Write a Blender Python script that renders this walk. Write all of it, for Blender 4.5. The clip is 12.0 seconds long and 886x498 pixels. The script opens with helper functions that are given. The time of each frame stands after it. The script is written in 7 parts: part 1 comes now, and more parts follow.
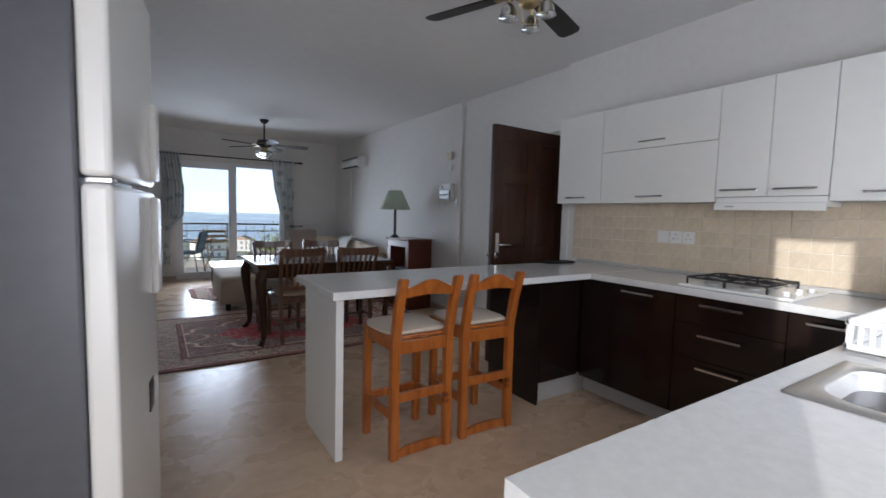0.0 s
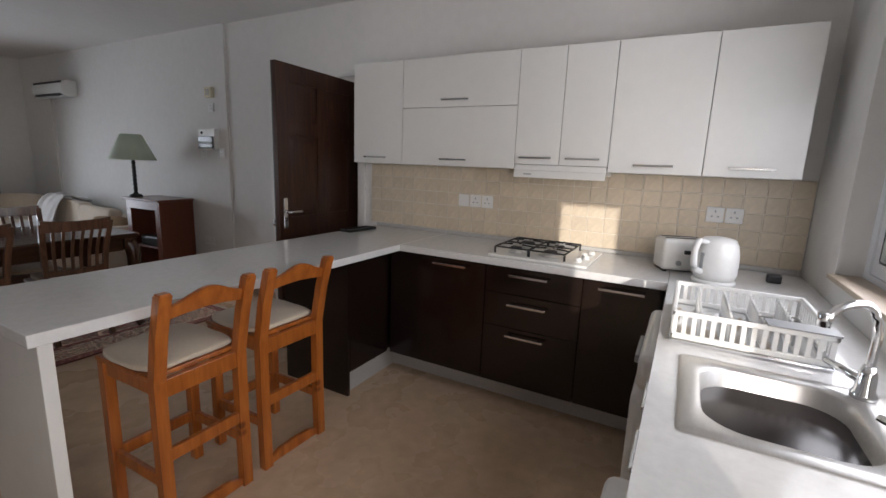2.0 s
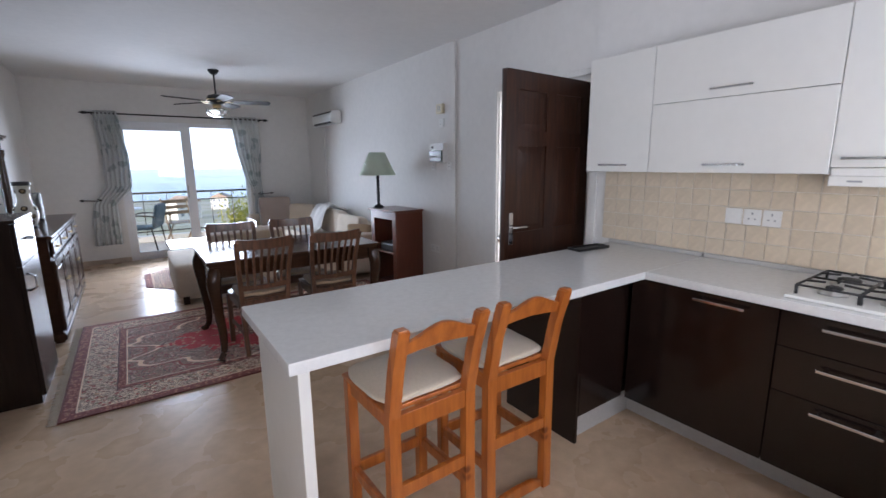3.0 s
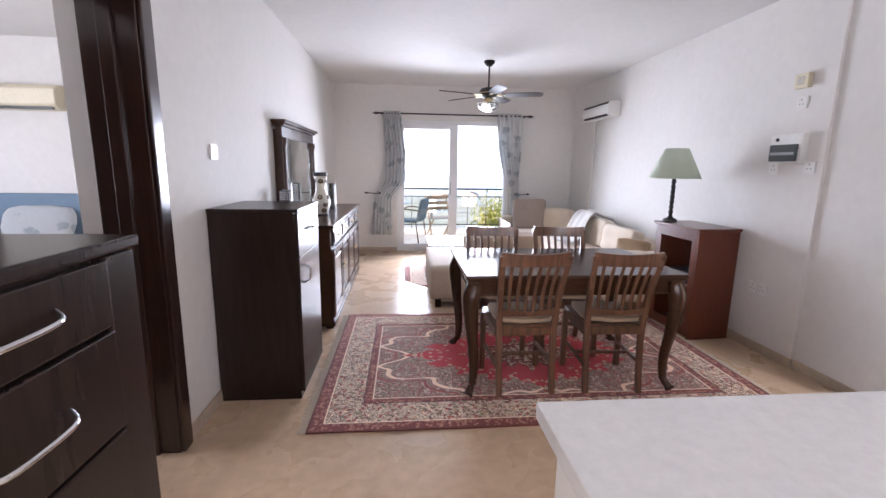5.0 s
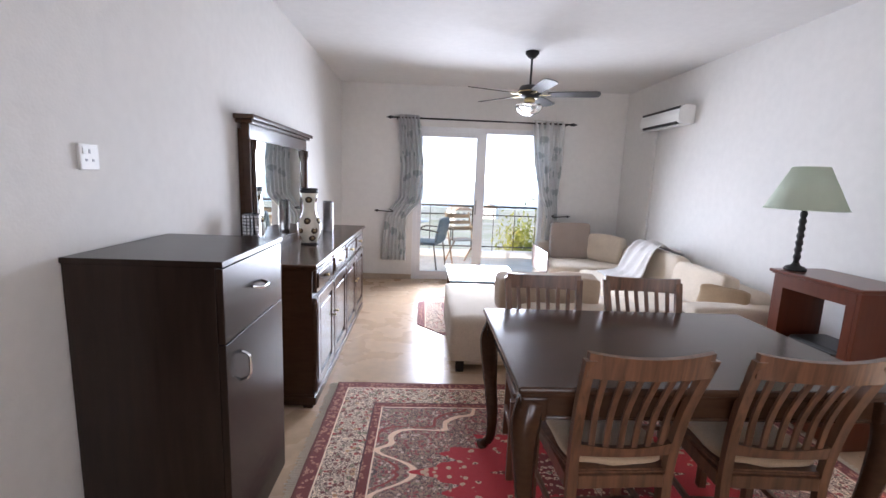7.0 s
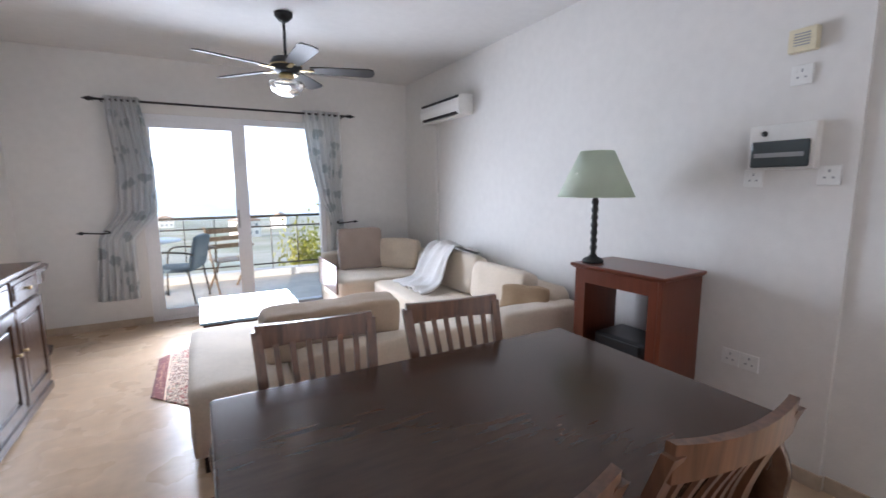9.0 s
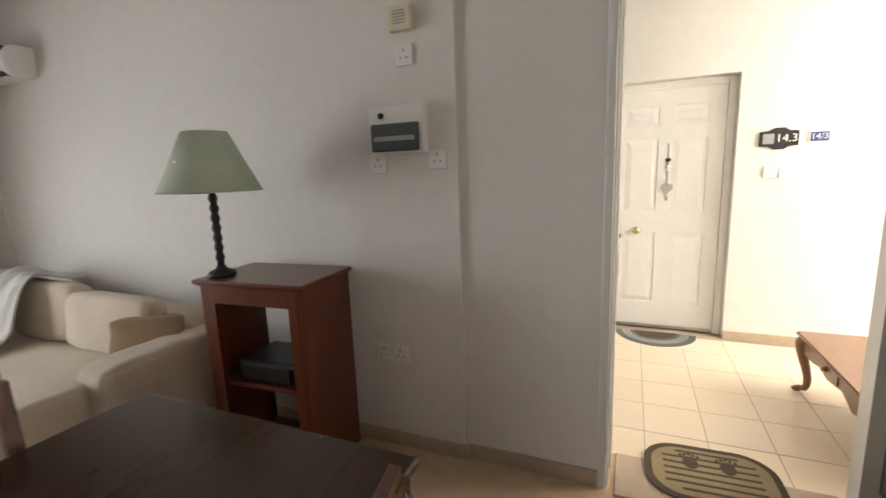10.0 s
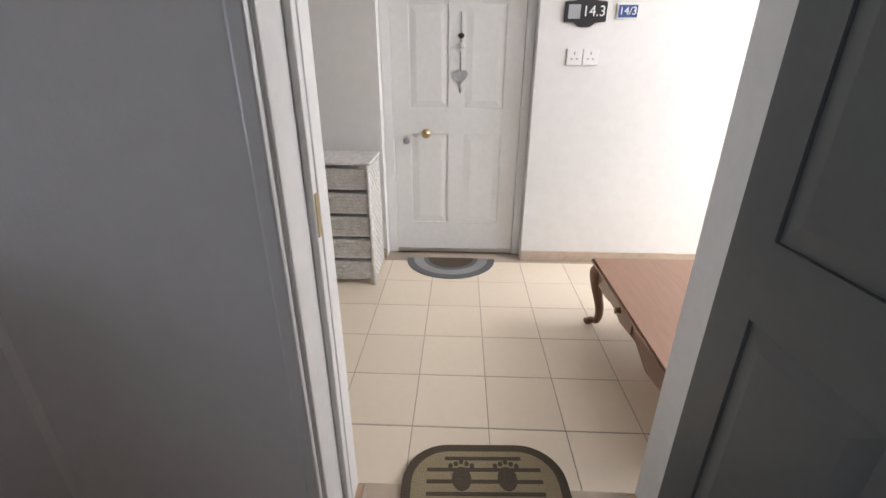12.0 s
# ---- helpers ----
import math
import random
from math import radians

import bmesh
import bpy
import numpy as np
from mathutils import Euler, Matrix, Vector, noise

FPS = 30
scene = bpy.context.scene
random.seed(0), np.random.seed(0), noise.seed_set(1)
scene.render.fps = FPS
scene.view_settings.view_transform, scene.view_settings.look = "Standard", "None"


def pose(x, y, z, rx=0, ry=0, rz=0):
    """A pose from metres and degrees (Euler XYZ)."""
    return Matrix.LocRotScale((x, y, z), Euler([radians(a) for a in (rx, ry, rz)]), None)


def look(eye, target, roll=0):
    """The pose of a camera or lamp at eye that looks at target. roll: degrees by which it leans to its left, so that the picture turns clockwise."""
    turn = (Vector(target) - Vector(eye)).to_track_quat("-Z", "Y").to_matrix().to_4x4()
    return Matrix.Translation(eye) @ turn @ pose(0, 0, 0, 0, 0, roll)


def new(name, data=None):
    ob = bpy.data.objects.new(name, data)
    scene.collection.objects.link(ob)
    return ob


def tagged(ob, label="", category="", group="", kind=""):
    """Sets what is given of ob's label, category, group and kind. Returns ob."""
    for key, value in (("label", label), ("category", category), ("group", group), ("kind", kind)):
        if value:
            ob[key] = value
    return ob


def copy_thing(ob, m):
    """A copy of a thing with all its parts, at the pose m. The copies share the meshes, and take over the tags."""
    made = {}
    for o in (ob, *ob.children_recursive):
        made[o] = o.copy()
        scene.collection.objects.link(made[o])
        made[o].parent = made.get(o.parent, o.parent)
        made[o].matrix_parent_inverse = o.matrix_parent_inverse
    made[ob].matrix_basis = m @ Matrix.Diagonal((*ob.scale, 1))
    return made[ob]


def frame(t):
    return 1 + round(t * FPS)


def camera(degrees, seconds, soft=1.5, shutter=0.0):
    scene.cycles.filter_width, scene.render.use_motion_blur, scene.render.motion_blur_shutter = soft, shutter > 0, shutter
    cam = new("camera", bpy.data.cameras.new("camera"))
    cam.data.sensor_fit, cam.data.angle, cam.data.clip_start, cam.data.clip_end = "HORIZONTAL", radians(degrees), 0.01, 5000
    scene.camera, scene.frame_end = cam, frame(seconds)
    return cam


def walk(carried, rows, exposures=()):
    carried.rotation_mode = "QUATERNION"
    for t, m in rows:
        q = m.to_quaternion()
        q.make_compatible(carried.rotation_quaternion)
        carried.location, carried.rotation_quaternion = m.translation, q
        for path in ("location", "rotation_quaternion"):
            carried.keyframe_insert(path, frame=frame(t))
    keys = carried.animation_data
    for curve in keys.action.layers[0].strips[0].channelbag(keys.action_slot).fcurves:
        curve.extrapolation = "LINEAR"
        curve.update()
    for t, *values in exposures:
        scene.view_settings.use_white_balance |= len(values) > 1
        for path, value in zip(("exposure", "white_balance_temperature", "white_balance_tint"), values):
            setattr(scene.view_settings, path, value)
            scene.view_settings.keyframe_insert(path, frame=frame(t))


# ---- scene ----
cam = camera(90.1, 12.0, shutter=0.12)
PATH = [
    (0, (0.644, 1.429, 1.277), (1.729, 3.102, 1.123), 1.5),
    (0.5, (0.681, 1.528, 1.343), (2.157, 2.835, 1.012), 2.0),
    (1, (0.695, 1.608, 1.379), (2.322, 2.715, 1.025), 3.8),
    (1.5, (0.772, 1.684, 1.409), (2.467, 2.68, 1.042), 2.3),
    (2, (0.865, 1.865, 1.412), (2.593, 2.8, 1.035), 2.2),
    (2.5, (0.945, 2.087, 1.419), (2.483, 3.313, 1.053), -0.2),
    (3, (1.017, 2.195, 1.463), (2.144, 3.803, 1.083), -0.5),
    (3.3, (1.014, 2.294, 1.422), (2.029, 3.976, 1.046), -1.2),
    (3.5, (1.009, 2.372, 1.427), (1.926, 4.107, 1.044), -0.5),
    (3.7, (0.985, 2.473, 1.415), (1.788, 4.265, 1.036), 0.0),
    (5.3, (1.045, 3.381, 1.408), (1.177, 5.343, 1.041), 1.1),
    (5.5, (1.033, 3.512, 1.417), (1.163, 5.474, 1.05), 1.2),
    (6, (0.995, 3.823, 1.433), (1.132, 5.785, 1.073), 1.3),
    (6.5, (1.039, 4.096, 1.446), (1.128, 6.066, 1.113), 2.2),
    (8.5, (1.179, 4.974, 1.431), (1.571, 6.913, 1.142), 0.5),
    (9, (1.415, 5.167, 1.404), (2.369, 6.902, 1.12), -0.3),
    (9.5, (1.641, 5.314, 1.411), (3.108, 6.639, 1.104), -1.3),
    (9.8, (1.861, 5.305, 1.396), (3.557, 6.297, 1.025), -1.5),
    (10, (2.007, 5.274, 1.391), (3.816, 6.05, 1.04), -2.2),
    (10.5, (2.342, 5.198, 1.433), (4.271, 5.524, 1.019), 0.7),
    (11, (2.631, 5.19, 1.343), (4.595, 5.206, 0.967), 0.5),
    (11.5, (2.867, 5.124, 1.283), (4.785, 5.179, 0.719), -0.6),
    (12, (3.088, 5.006, 1.292), (4.919, 5.077, 0.493), 0.2),
]
EXPOSURES = [(0.0, 0.3, 5800, 12), (1.0, 0.45, 6150, 13), (2.0, 0.3, 6300, 14), (2.5, 0.65, 5950, 12), (3.0, 1.05, 5750, 15), (3.7, 1.6, 6000, 19), (5.3, 1.95, 6150, 22), (6.6, 1.9, 6150, 20), (8.5, 1.6, 5950, 16), (9.5, 1.62, 6250, 17), (10.0, 0.95, 7300, 13), (10.5, 0.7, 6700, 15), (11.0, 0.5, 6250, 16), (12.0, 0.25, 6000, 16)]
walk(cam, [(t, look(eye, target, roll)) for t, eye, target, roll in PATH], EXPOSURES)

# ---- world, sun, large lights ----
SUN_DIR = Vector((0.93, 0.37, -0.21)).normalized()
world = bpy.data.worlds.new("world")
scene.world = world
world.use_nodes = True
wn = world.node_tree.nodes
wn.clear()
sky = wn.new("ShaderNodeTexSky")
sky.sky_type = "NISHITA"
sky.sun_disc = False
sky.sun_elevation = math.asin(-SUN_DIR.z)
sky.sun_rotation = math.atan2(-SUN_DIR.x, -SUN_DIR.y)
back = wn.new("ShaderNodeBackground")
back.inputs["Strength"].default_value = 0.15
wout = wn.new("ShaderNodeOutputWorld")
world.node_tree.links.new(sky.outputs[0], back.inputs[0])
world.node_tree.links.new(back.outputs[0], wout.inputs[0])

sun_data = bpy.data.lights.new("sun", "SUN")
sun_data.energy, sun_data.angle, sun_data.color = 2.7, radians(0.5), (1.0, 0.93, 0.82)
sun = new("sun", sun_data)
sun.matrix_world = look((0, 0, 8), Vector((0, 0, 8)) + SUN_DIR)


def area_light(name, eye, target, wide, high, watts, colour, spread=180):
    data = bpy.data.lights.new(name, "AREA")
    data.shape, data.size, data.size_y, data.energy, data.color = "RECTANGLE", wide, high, watts, colour
    data.spread = radians(spread)
    ob = new(name, data)
    ob.matrix_world = look(eye, target)
    return ob


# sky light through the balcony door, the kitchen window and the open landing
area_light("sky_balcony", (1.77, 10.25, 1.08), (1.80, 6.25, 0.45), 1.45, 1.7, 34, (0.86, 0.93, 1.0), 140)
area_light("sky_kitchen", (2.50, 1.215, 1.48), (2.3, 3.0, 1.35), 1.40, 0.80, 11, (0.97, 0.97, 1.0))
area_light("sky_landing", (5.0, 1.95, 1.8), (5.0, 5.0, 0.5), 1.5, 1.5, 78, (1.0, 0.97, 0.92))
# added fill lamp in front of the windowless bedroom wall
area_light("fill_bedroom", (-4.4, 5.5, 1.5), (0.0, 6.0, 1.2), 1.2, 1.2, 34, (0.92, 0.96, 1.0))
# added fill lamp at the unseen gap in the west wall
area_light("fill_kitchen_west", (0.0, 0.82, 1.15), (2.0, 2.4, 0.4), 0.45, 1.7, 24, (1.0, 0.97, 0.94))

# ---- materials ----
def material(name, colour, rough=0.5, metal=0.0, vary=0.08, scale=3.0, bump=0.0, bump_scale=60.0, coat=0.0, second=None, mask_scale=1.2, stretch=(1, 1, 1), rough_vary=0.08, per_piece=0.0, sheen=0.0):
    """A procedural surface: two scales of colour variation, uneven gloss and fine relief."""
    m = bpy.data.materials.new(name)
    m.use_nodes = True
    nt = m.node_tree
    n, link = nt.nodes, nt.links.new
    b = n["Principled BSDF"]
    co = n.new("ShaderNodeTexCoord")
    mp = n.new("ShaderNodeMapping")
    mp.inputs["Scale"].default_value = stretch
    link(co.outputs["Object"], mp.inputs["Vector"])
    big = n.new("ShaderNodeTexNoise")
    big.inputs["Scale"].default_value = mask_scale
    big.inputs["Detail"].default_value = 4
    fine = n.new("ShaderNodeTexNoise")
    fine.inputs["Scale"].default_value = scale * 8
    fine.inputs["Detail"].default_value = 6
    link(mp.outputs[0], big.inputs["Vector"])
    link(mp.outputs[0], fine.inputs["Vector"])
    ramp = n.new("ShaderNodeValToRGB")
    c2 = second or tuple(max(0.0, c * (1 - 2.2 * vary)) for c in colour)
    ramp.color_ramp.elements[0].position, ramp.color_ramp.elements[1].position = 0.35, 0.68
    ramp.color_ramp.elements[0].color, ramp.color_ramp.elements[1].color = (*colour, 1), (*c2, 1)
    link(big.outputs["Fac"], ramp.inputs["Fac"])
    mix = n.new("ShaderNodeMix")
    mix.data_type, mix.blend_type = "RGBA", "MULTIPLY"
    mix.inputs["Factor"].default_value = 1.0
    grey = n.new("ShaderNodeMapRange")
    grey.inputs["From Min"].default_value, grey.inputs["From Max"].default_value = 0.3, 0.7
    grey.inputs["To Min"].default_value, grey.inputs["To Max"].default_value = 1 - vary, 1 + vary * 0.6
    link(fine.outputs["Fac"], grey.inputs["Value"])
    link(ramp.outputs["Color"], mix.inputs["A"])
    link(grey.outputs["Result"], mix.inputs["B"])
    last = mix.outputs["Result"]
    if per_piece:
        info = n.new("ShaderNodeObjectInfo")
        pr = n.new("ShaderNodeMapRange")
        pr.inputs["To Min"].default_value, pr.inputs["To Max"].default_value = 1 - per_piece, 1 + per_piece
        link(info.outputs["Random"], pr.inputs["Value"])
        m2 = n.new("ShaderNodeMix")
        m2.data_type, m2.blend_type = "RGBA", "MULTIPLY"
        m2.inputs["Factor"].default_value = 1.0
        link(last, m2.inputs["A"])
        link(pr.outputs["Result"], m2.inputs["B"])
        last = m2.outputs["Result"]
    link(last, b.inputs["Base Color"])
    rr = n.new("ShaderNodeMapRange")
    rr.inputs["To Min"].default_value, rr.inputs["To Max"].default_value = max(0.02, rough - rough_vary), min(1.0, rough + rough_vary)
    link(big.outputs["Fac"], rr.inputs["Value"])
    link(rr.outputs["Result"], b.inputs["Roughness"])
    b.inputs["Metallic"].default_value = metal
    b.inputs["Coat Weight"].default_value = coat
    b.inputs["Coat Roughness"].default_value = 0.08
    b.inputs["Sheen Weight"].default_value = sheen
    if bump:
        rel = n.new("ShaderNodeTexNoise")
        rel.inputs["Scale"].default_value = bump_scale
        rel.inputs["Detail"].default_value = 5
        link(mp.outputs[0], rel.inputs["Vector"])
        bp = n.new("ShaderNodeBump")
        bp.inputs["Strength"].default_value = bump
        bp.inputs["Distance"].default_value = 0.01
        link(rel.outputs["Fac"], bp.inputs["Height"])
        link(bp.outputs["Normal"], b.inputs["Normal"])
    return m


def wood(name, dark, light, rough=0.35, grain=(1, 14, 14), coat=0.2, knots=False, vary=0.5, gloss=0.5):
    """Wood with stretched grain along one axis."""
    m = bpy.data.materials.new(name)
    m.use_nodes = True
    nt = m.node_tree
    n, link = nt.nodes, nt.links.new
    b = n["Principled BSDF"]
    co = n.new("ShaderNodeTexCoord")
    mp = n.new("ShaderNodeMapping")
    mp.inputs["Scale"].default_value = grain
    link(co.outputs["Object"], mp.inputs["Vector"])
    ns = n.new("ShaderNodeTexNoise")
    ns.inputs["Scale"].default_value, ns.inputs["Detail"].default_value, ns.inputs["Distortion"].default_value = 4.0, 8, 0.3
    link(mp.outputs[0], ns.inputs["Vector"])
    ramp = n.new("ShaderNodeValToRGB")
    ramp.color_ramp.elements[0].position, ramp.color_ramp.elements[1].position = 0.5 - vary * 0.4, 0.5 + vary * 0.4
    ramp.color_ramp.elements[0].color, ramp.color_ramp.elements[1].color = (*dark, 1), (*light, 1)
    link(ns.outputs["Fac"], ramp.inputs["Fac"])
    col = ramp.outputs["Color"]
    if knots:
        vo = n.new("ShaderNodeTexVoronoi")
        vo.inputs["Scale"].default_value = 7.0
        link(co.outputs["Object"], vo.inputs["Vector"])
        kr = n.new("ShaderNodeValToRGB")
        kr.color_ramp.elements[0].position, kr.color_ramp.elements[1].position = 0.06, 0.16
        kr.color_ramp.elements[0].color, kr.color_ramp.elements[1].color = (0.35, 0.22, 0.12, 1), (1, 1, 1, 1)
        link(vo.outputs["Distance"], kr.inputs["Fac"])
        mx = n.new("ShaderNodeMix")
        mx.data_type, mx.blend_type = "RGBA", "MULTIPLY"
        mx.inputs["Factor"].default_value = 1.0
        link(col, mx.inputs["A"])
        link(kr.outputs["Color"], mx.inputs["B"])
        col = mx.outputs["Result"]
    link(col, b.inputs["Base Color"])
    rr = n.new("ShaderNodeMapRange")
    rr.inputs["To Min"].default_value, rr.inputs["To Max"].default_value = max(0.05, rough - 0.012), rough + 0.015
    link(ns.outputs["Fac"], rr.inputs["Value"])
    link(rr.outputs["Result"], b.inputs["Roughness"])
    b.inputs["Coat Weight"].default_value = coat
    b.inputs["Coat Roughness"].default_value = 0.12
    b.inputs["Specular IOR Level"].default_value = gloss
    bp = n.new("ShaderNodeBump")
    bp.inputs["Strength"].default_value, bp.inputs["Distance"].default_value = 0.004, 0.0005
    link(ns.outputs["Fac"], bp.inputs["Height"])
    link(bp.outputs["Normal"], b.inputs["Normal"])
    return m


def glass(name, tint=(1, 1, 1), rough=0.0):
    m = bpy.data.materials.new(name)
    m.use_nodes = True
    b = m.node_tree.nodes["Principled BSDF"]
    b.inputs["Base Color"].default_value = (*tint, 1)
    b.inputs["Roughness"].default_value = rough
    b.inputs["Transmission Weight"].default_value = 1.0
    b.inputs["IOR"].default_value = 1.45
    return m


def mirror_glass(name):
    m = bpy.data.materials.new(name)
    m.use_nodes = True
    b = m.node_tree.nodes["Principled BSDF"]
    b.inputs["Base Color"].default_value = (0.86, 0.89, 0.88, 1)
    b.inputs["Metallic"].default_value = 1.0
    b.inputs["Roughness"].default_value = 0.02
    return m


WALL = material("wall_paint", (0.72, 0.705, 0.68), 0.75, vary=0.03, scale=2, bump=0.10, bump_scale=90, mask_scale=0.7)
CEIL = material("ceiling_paint", (0.70, 0.69, 0.675), 0.8, vary=0.03, scale=2, bump=0.08, bump_scale=80, mask_scale=0.6)
HALL_WALL = material("landing_paint", (0.76, 0.75, 0.725), 0.8, vary=0.03, scale=2, bump=0.15, bump_scale=120, mask_scale=0.7)
FLOOR = material("stone_floor", (0.61, 0.45, 0.308), 0.28, vary=0.10, scale=1.6, mask_scale=2.6, second=(0.52, 0.375, 0.25), bump=0.02, bump_scale=30, rough_vary=0.10)
SKIRT = material("stone_skirting", (0.52, 0.42, 0.32), 0.35, vary=0.1, scale=3, mask_scale=4)
HALL_TILE = material("landing_tile", (0.80, 0.69, 0.54), 0.30, vary=0.02, scale=3, second=(0.80, 0.69, 0.54), per_piece=0.03, rough_vary=0.0)
GROUT = material("grout", (0.50, 0.41, 0.32), 0.9, vary=0.12, scale=12)
SPLASH_GROUT = material("splash_grout", (0.80, 0.74, 0.64), 0.9, vary=0.1, scale=12)
SPLASH = material("splash_tile", (0.60, 0.51, 0.385), 0.42, vary=0.06, scale=6, mask_scale=9, per_piece=0.05, bump=0.05, bump_scale=50, second=(0.64, 0.55, 0.42))
FLOOR.node_tree.nodes["Principled BSDF"].inputs["Specular IOR Level"].default_value = 0.28
WHITE_LACQ = material("white_lacquer", (0.80, 0.80, 0.77), 0.22, vary=0.015, scale=2, coat=0.3)
WORKTOP = material("white_worktop", (0.72, 0.72, 0.71), 0.10, vary=0.03, scale=10, mask_scale=30, coat=0.0, rough_vary=0.03)
WORKTOP.node_tree.nodes["Principled BSDF"].inputs["Specular IOR Level"].default_value = 0.34
DARK_LACQ = wood("dark_gloss_front", (0.008, 0.0045, 0.0035), (0.016, 0.008, 0.006), 0.16, grain=(8, 8, 1), coat=0.0)
PLINTH = material("grey_plinth", (0.52, 0.51, 0.49), 0.35, vary=0.05, scale=6)
PANEL_GREY = material("pale_panel", (0.66, 0.65, 0.64), 0.4, vary=0.03, scale=4)
CHROME = material("chrome", (0.80, 0.81, 0.82), 0.12, metal=1.0, vary=0.03, scale=8)
STEEL = material("brushed_steel", (0.64, 0.63, 0.61), 0.36, metal=1.0, vary=0.08, scale=10, stretch=(1, 12, 1), bump=0.02, bump_scale=80)
BRASS = material("brass", (0.62, 0.48, 0.25), 0.3, metal=1.0, vary=0.1, scale=8)
BLACK = material("black_plastic", (0.012, 0.012, 0.013), 0.4, vary=0.1, scale=8)
BLACK_IRON = material("black_iron", (0.015, 0.014, 0.014), 0.55, vary=0.2, scale=20, bump=0.1)
WHITE_PLASTIC = material("white_plastic", (0.78, 0.78, 0.76), 0.32, vary=0.03, scale=6)
GREY_PLASTIC = material("grey_plastic", (0.35, 0.36, 0.37), 0.4, vary=0.05, scale=6)
CREAM_PLASTIC = material("aged_cream_plastic", (0.70, 0.64, 0.47), 0.4, vary=0.06, scale=6)
DOOR_BROWN = wood("brown_door_wood", (0.020, 0.008, 0.005), (0.058, 0.022, 0.011), 0.36, grain=(16, 16, 1), coat=0.08, gloss=0.35)
FRAME_BROWN = wood("brown_frame_wood", (0.018, 0.008, 0.006), (0.038, 0.016, 0.010), 0.28, grain=(16, 16, 1), coat=0.5)
FAN_BLADE = wood("fan_blade_wood", (0.010, 0.008, 0.007), (0.018, 0.013, 0.011), 0.55, grain=(10, 10, 1), coat=0.0)
ESPRESSO = wood("espresso_wood", (0.022, 0.014, 0.011), (0.030, 0.019, 0.015), 0.26, grain=(10, 10, 1), coat=0.0, gloss=0.3)
MAHOG = wood("mahogany", (0.085, 0.019, 0.008), (0.15, 0.037, 0.016), 0.28, grain=(8, 8, 1), coat=0.12, vary=1.0)
WALNUT = wood("walnut", (0.034, 0.015, 0.008), (0.062, 0.028, 0.015), 0.20, grain=(2, 10, 10), coat=0.0, vary=0.9, gloss=0.36)
# varnish fills the grain of the polished walnut
WALNUT.node_tree.links.remove(WALNUT.node_tree.nodes["Principled BSDF"].inputs["Normal"].links[0])
CHAIR_WOOD = wood("chair_wood", (0.06, 0.027, 0.014), (0.165, 0.074, 0.038), 0.33, grain=(12, 12, 1), coat=0.3)
PINE = wood("orange_pine", (0.27, 0.07, 0.010), (0.47, 0.145, 0.024), 0.3, grain=(9, 9, 1), coat=0.35, knots=True)
OAK = wood("landing_table_wood", (0.20, 0.095, 0.05), (0.27, 0.135, 0.072), 0.35, grain=(2, 14, 14), coat=0.3, vary=1.0)
CUSHION = material("cream_cushion", (0.66, 0.56, 0.43), 0.95, vary=0.08, scale=14, bump=0.5, bump_scale=220, sheen=0.3)
SOFA = material("beige_sofa_cloth", (0.68, 0.58, 0.46), 0.95, vary=0.08, scale=10, bump=0.5, bump_scale=180, sheen=0.3, mask_scale=2.5)
PILLOW_GREY = material("taupe_pillow_cloth", (0.36, 0.29, 0.25), 0.95, vary=0.08, scale=12, bump=0.5, bump_scale=180, sheen=0.3)
THROW = material("white_throw_cloth", (0.66, 0.64, 0.62), 0.95, vary=0.1, scale=10, bump=0.6, bump_scale=90, sheen=0.3)
SHADE = material("green_lampshade", (0.74, 0.80, 0.70), 0.9, vary=0.05, scale=10, bump=0.3, bump_scale=150, stretch=(6, 6, 1))
GLASS = glass("clear_glass", (0.97, 0.99, 0.98))
FROST = glass("frosted_glass", (0.80, 0.82, 0.83), 0.25)
MIRROR = mirror_glass("mirror")
ALU = material("white_aluminium", (0.74, 0.75, 0.77), 0.35, vary=0.03, scale=5)

# ---- builders ----
def box(bm, x0, x1, y0, y1, z0, z1, bevel=0.0, seg=2):
    """A box from its six sides, with rounded edges if asked."""
    made = bmesh.ops.create_cube(bm, size=1.0)["verts"]
    for v in made:
        v.co = Vector(((x0 + x1) / 2 + v.co.x * (x1 - x0), (y0 + y1) / 2 + v.co.y * (y1 - y0), (z0 + z1) / 2 + v.co.z * (z1 - z0)))
    if bevel:
        edges = {e for v in made for e in v.link_edges}
        bmesh.ops.bevel(bm, geom=list(edges), offset=bevel, segments=seg, affect="EDGES", profile=0.5)
    return made


def boxes(*rows, bevel=0.0):
    bm = bmesh.new()
    for r in rows:
        box(bm, *r, bevel=bevel)
    return bm


def bx(*r, bevel=0.004, seg=2):
    bm = bmesh.new()
    box(bm, *r, bevel=bevel, seg=seg)
    return bm


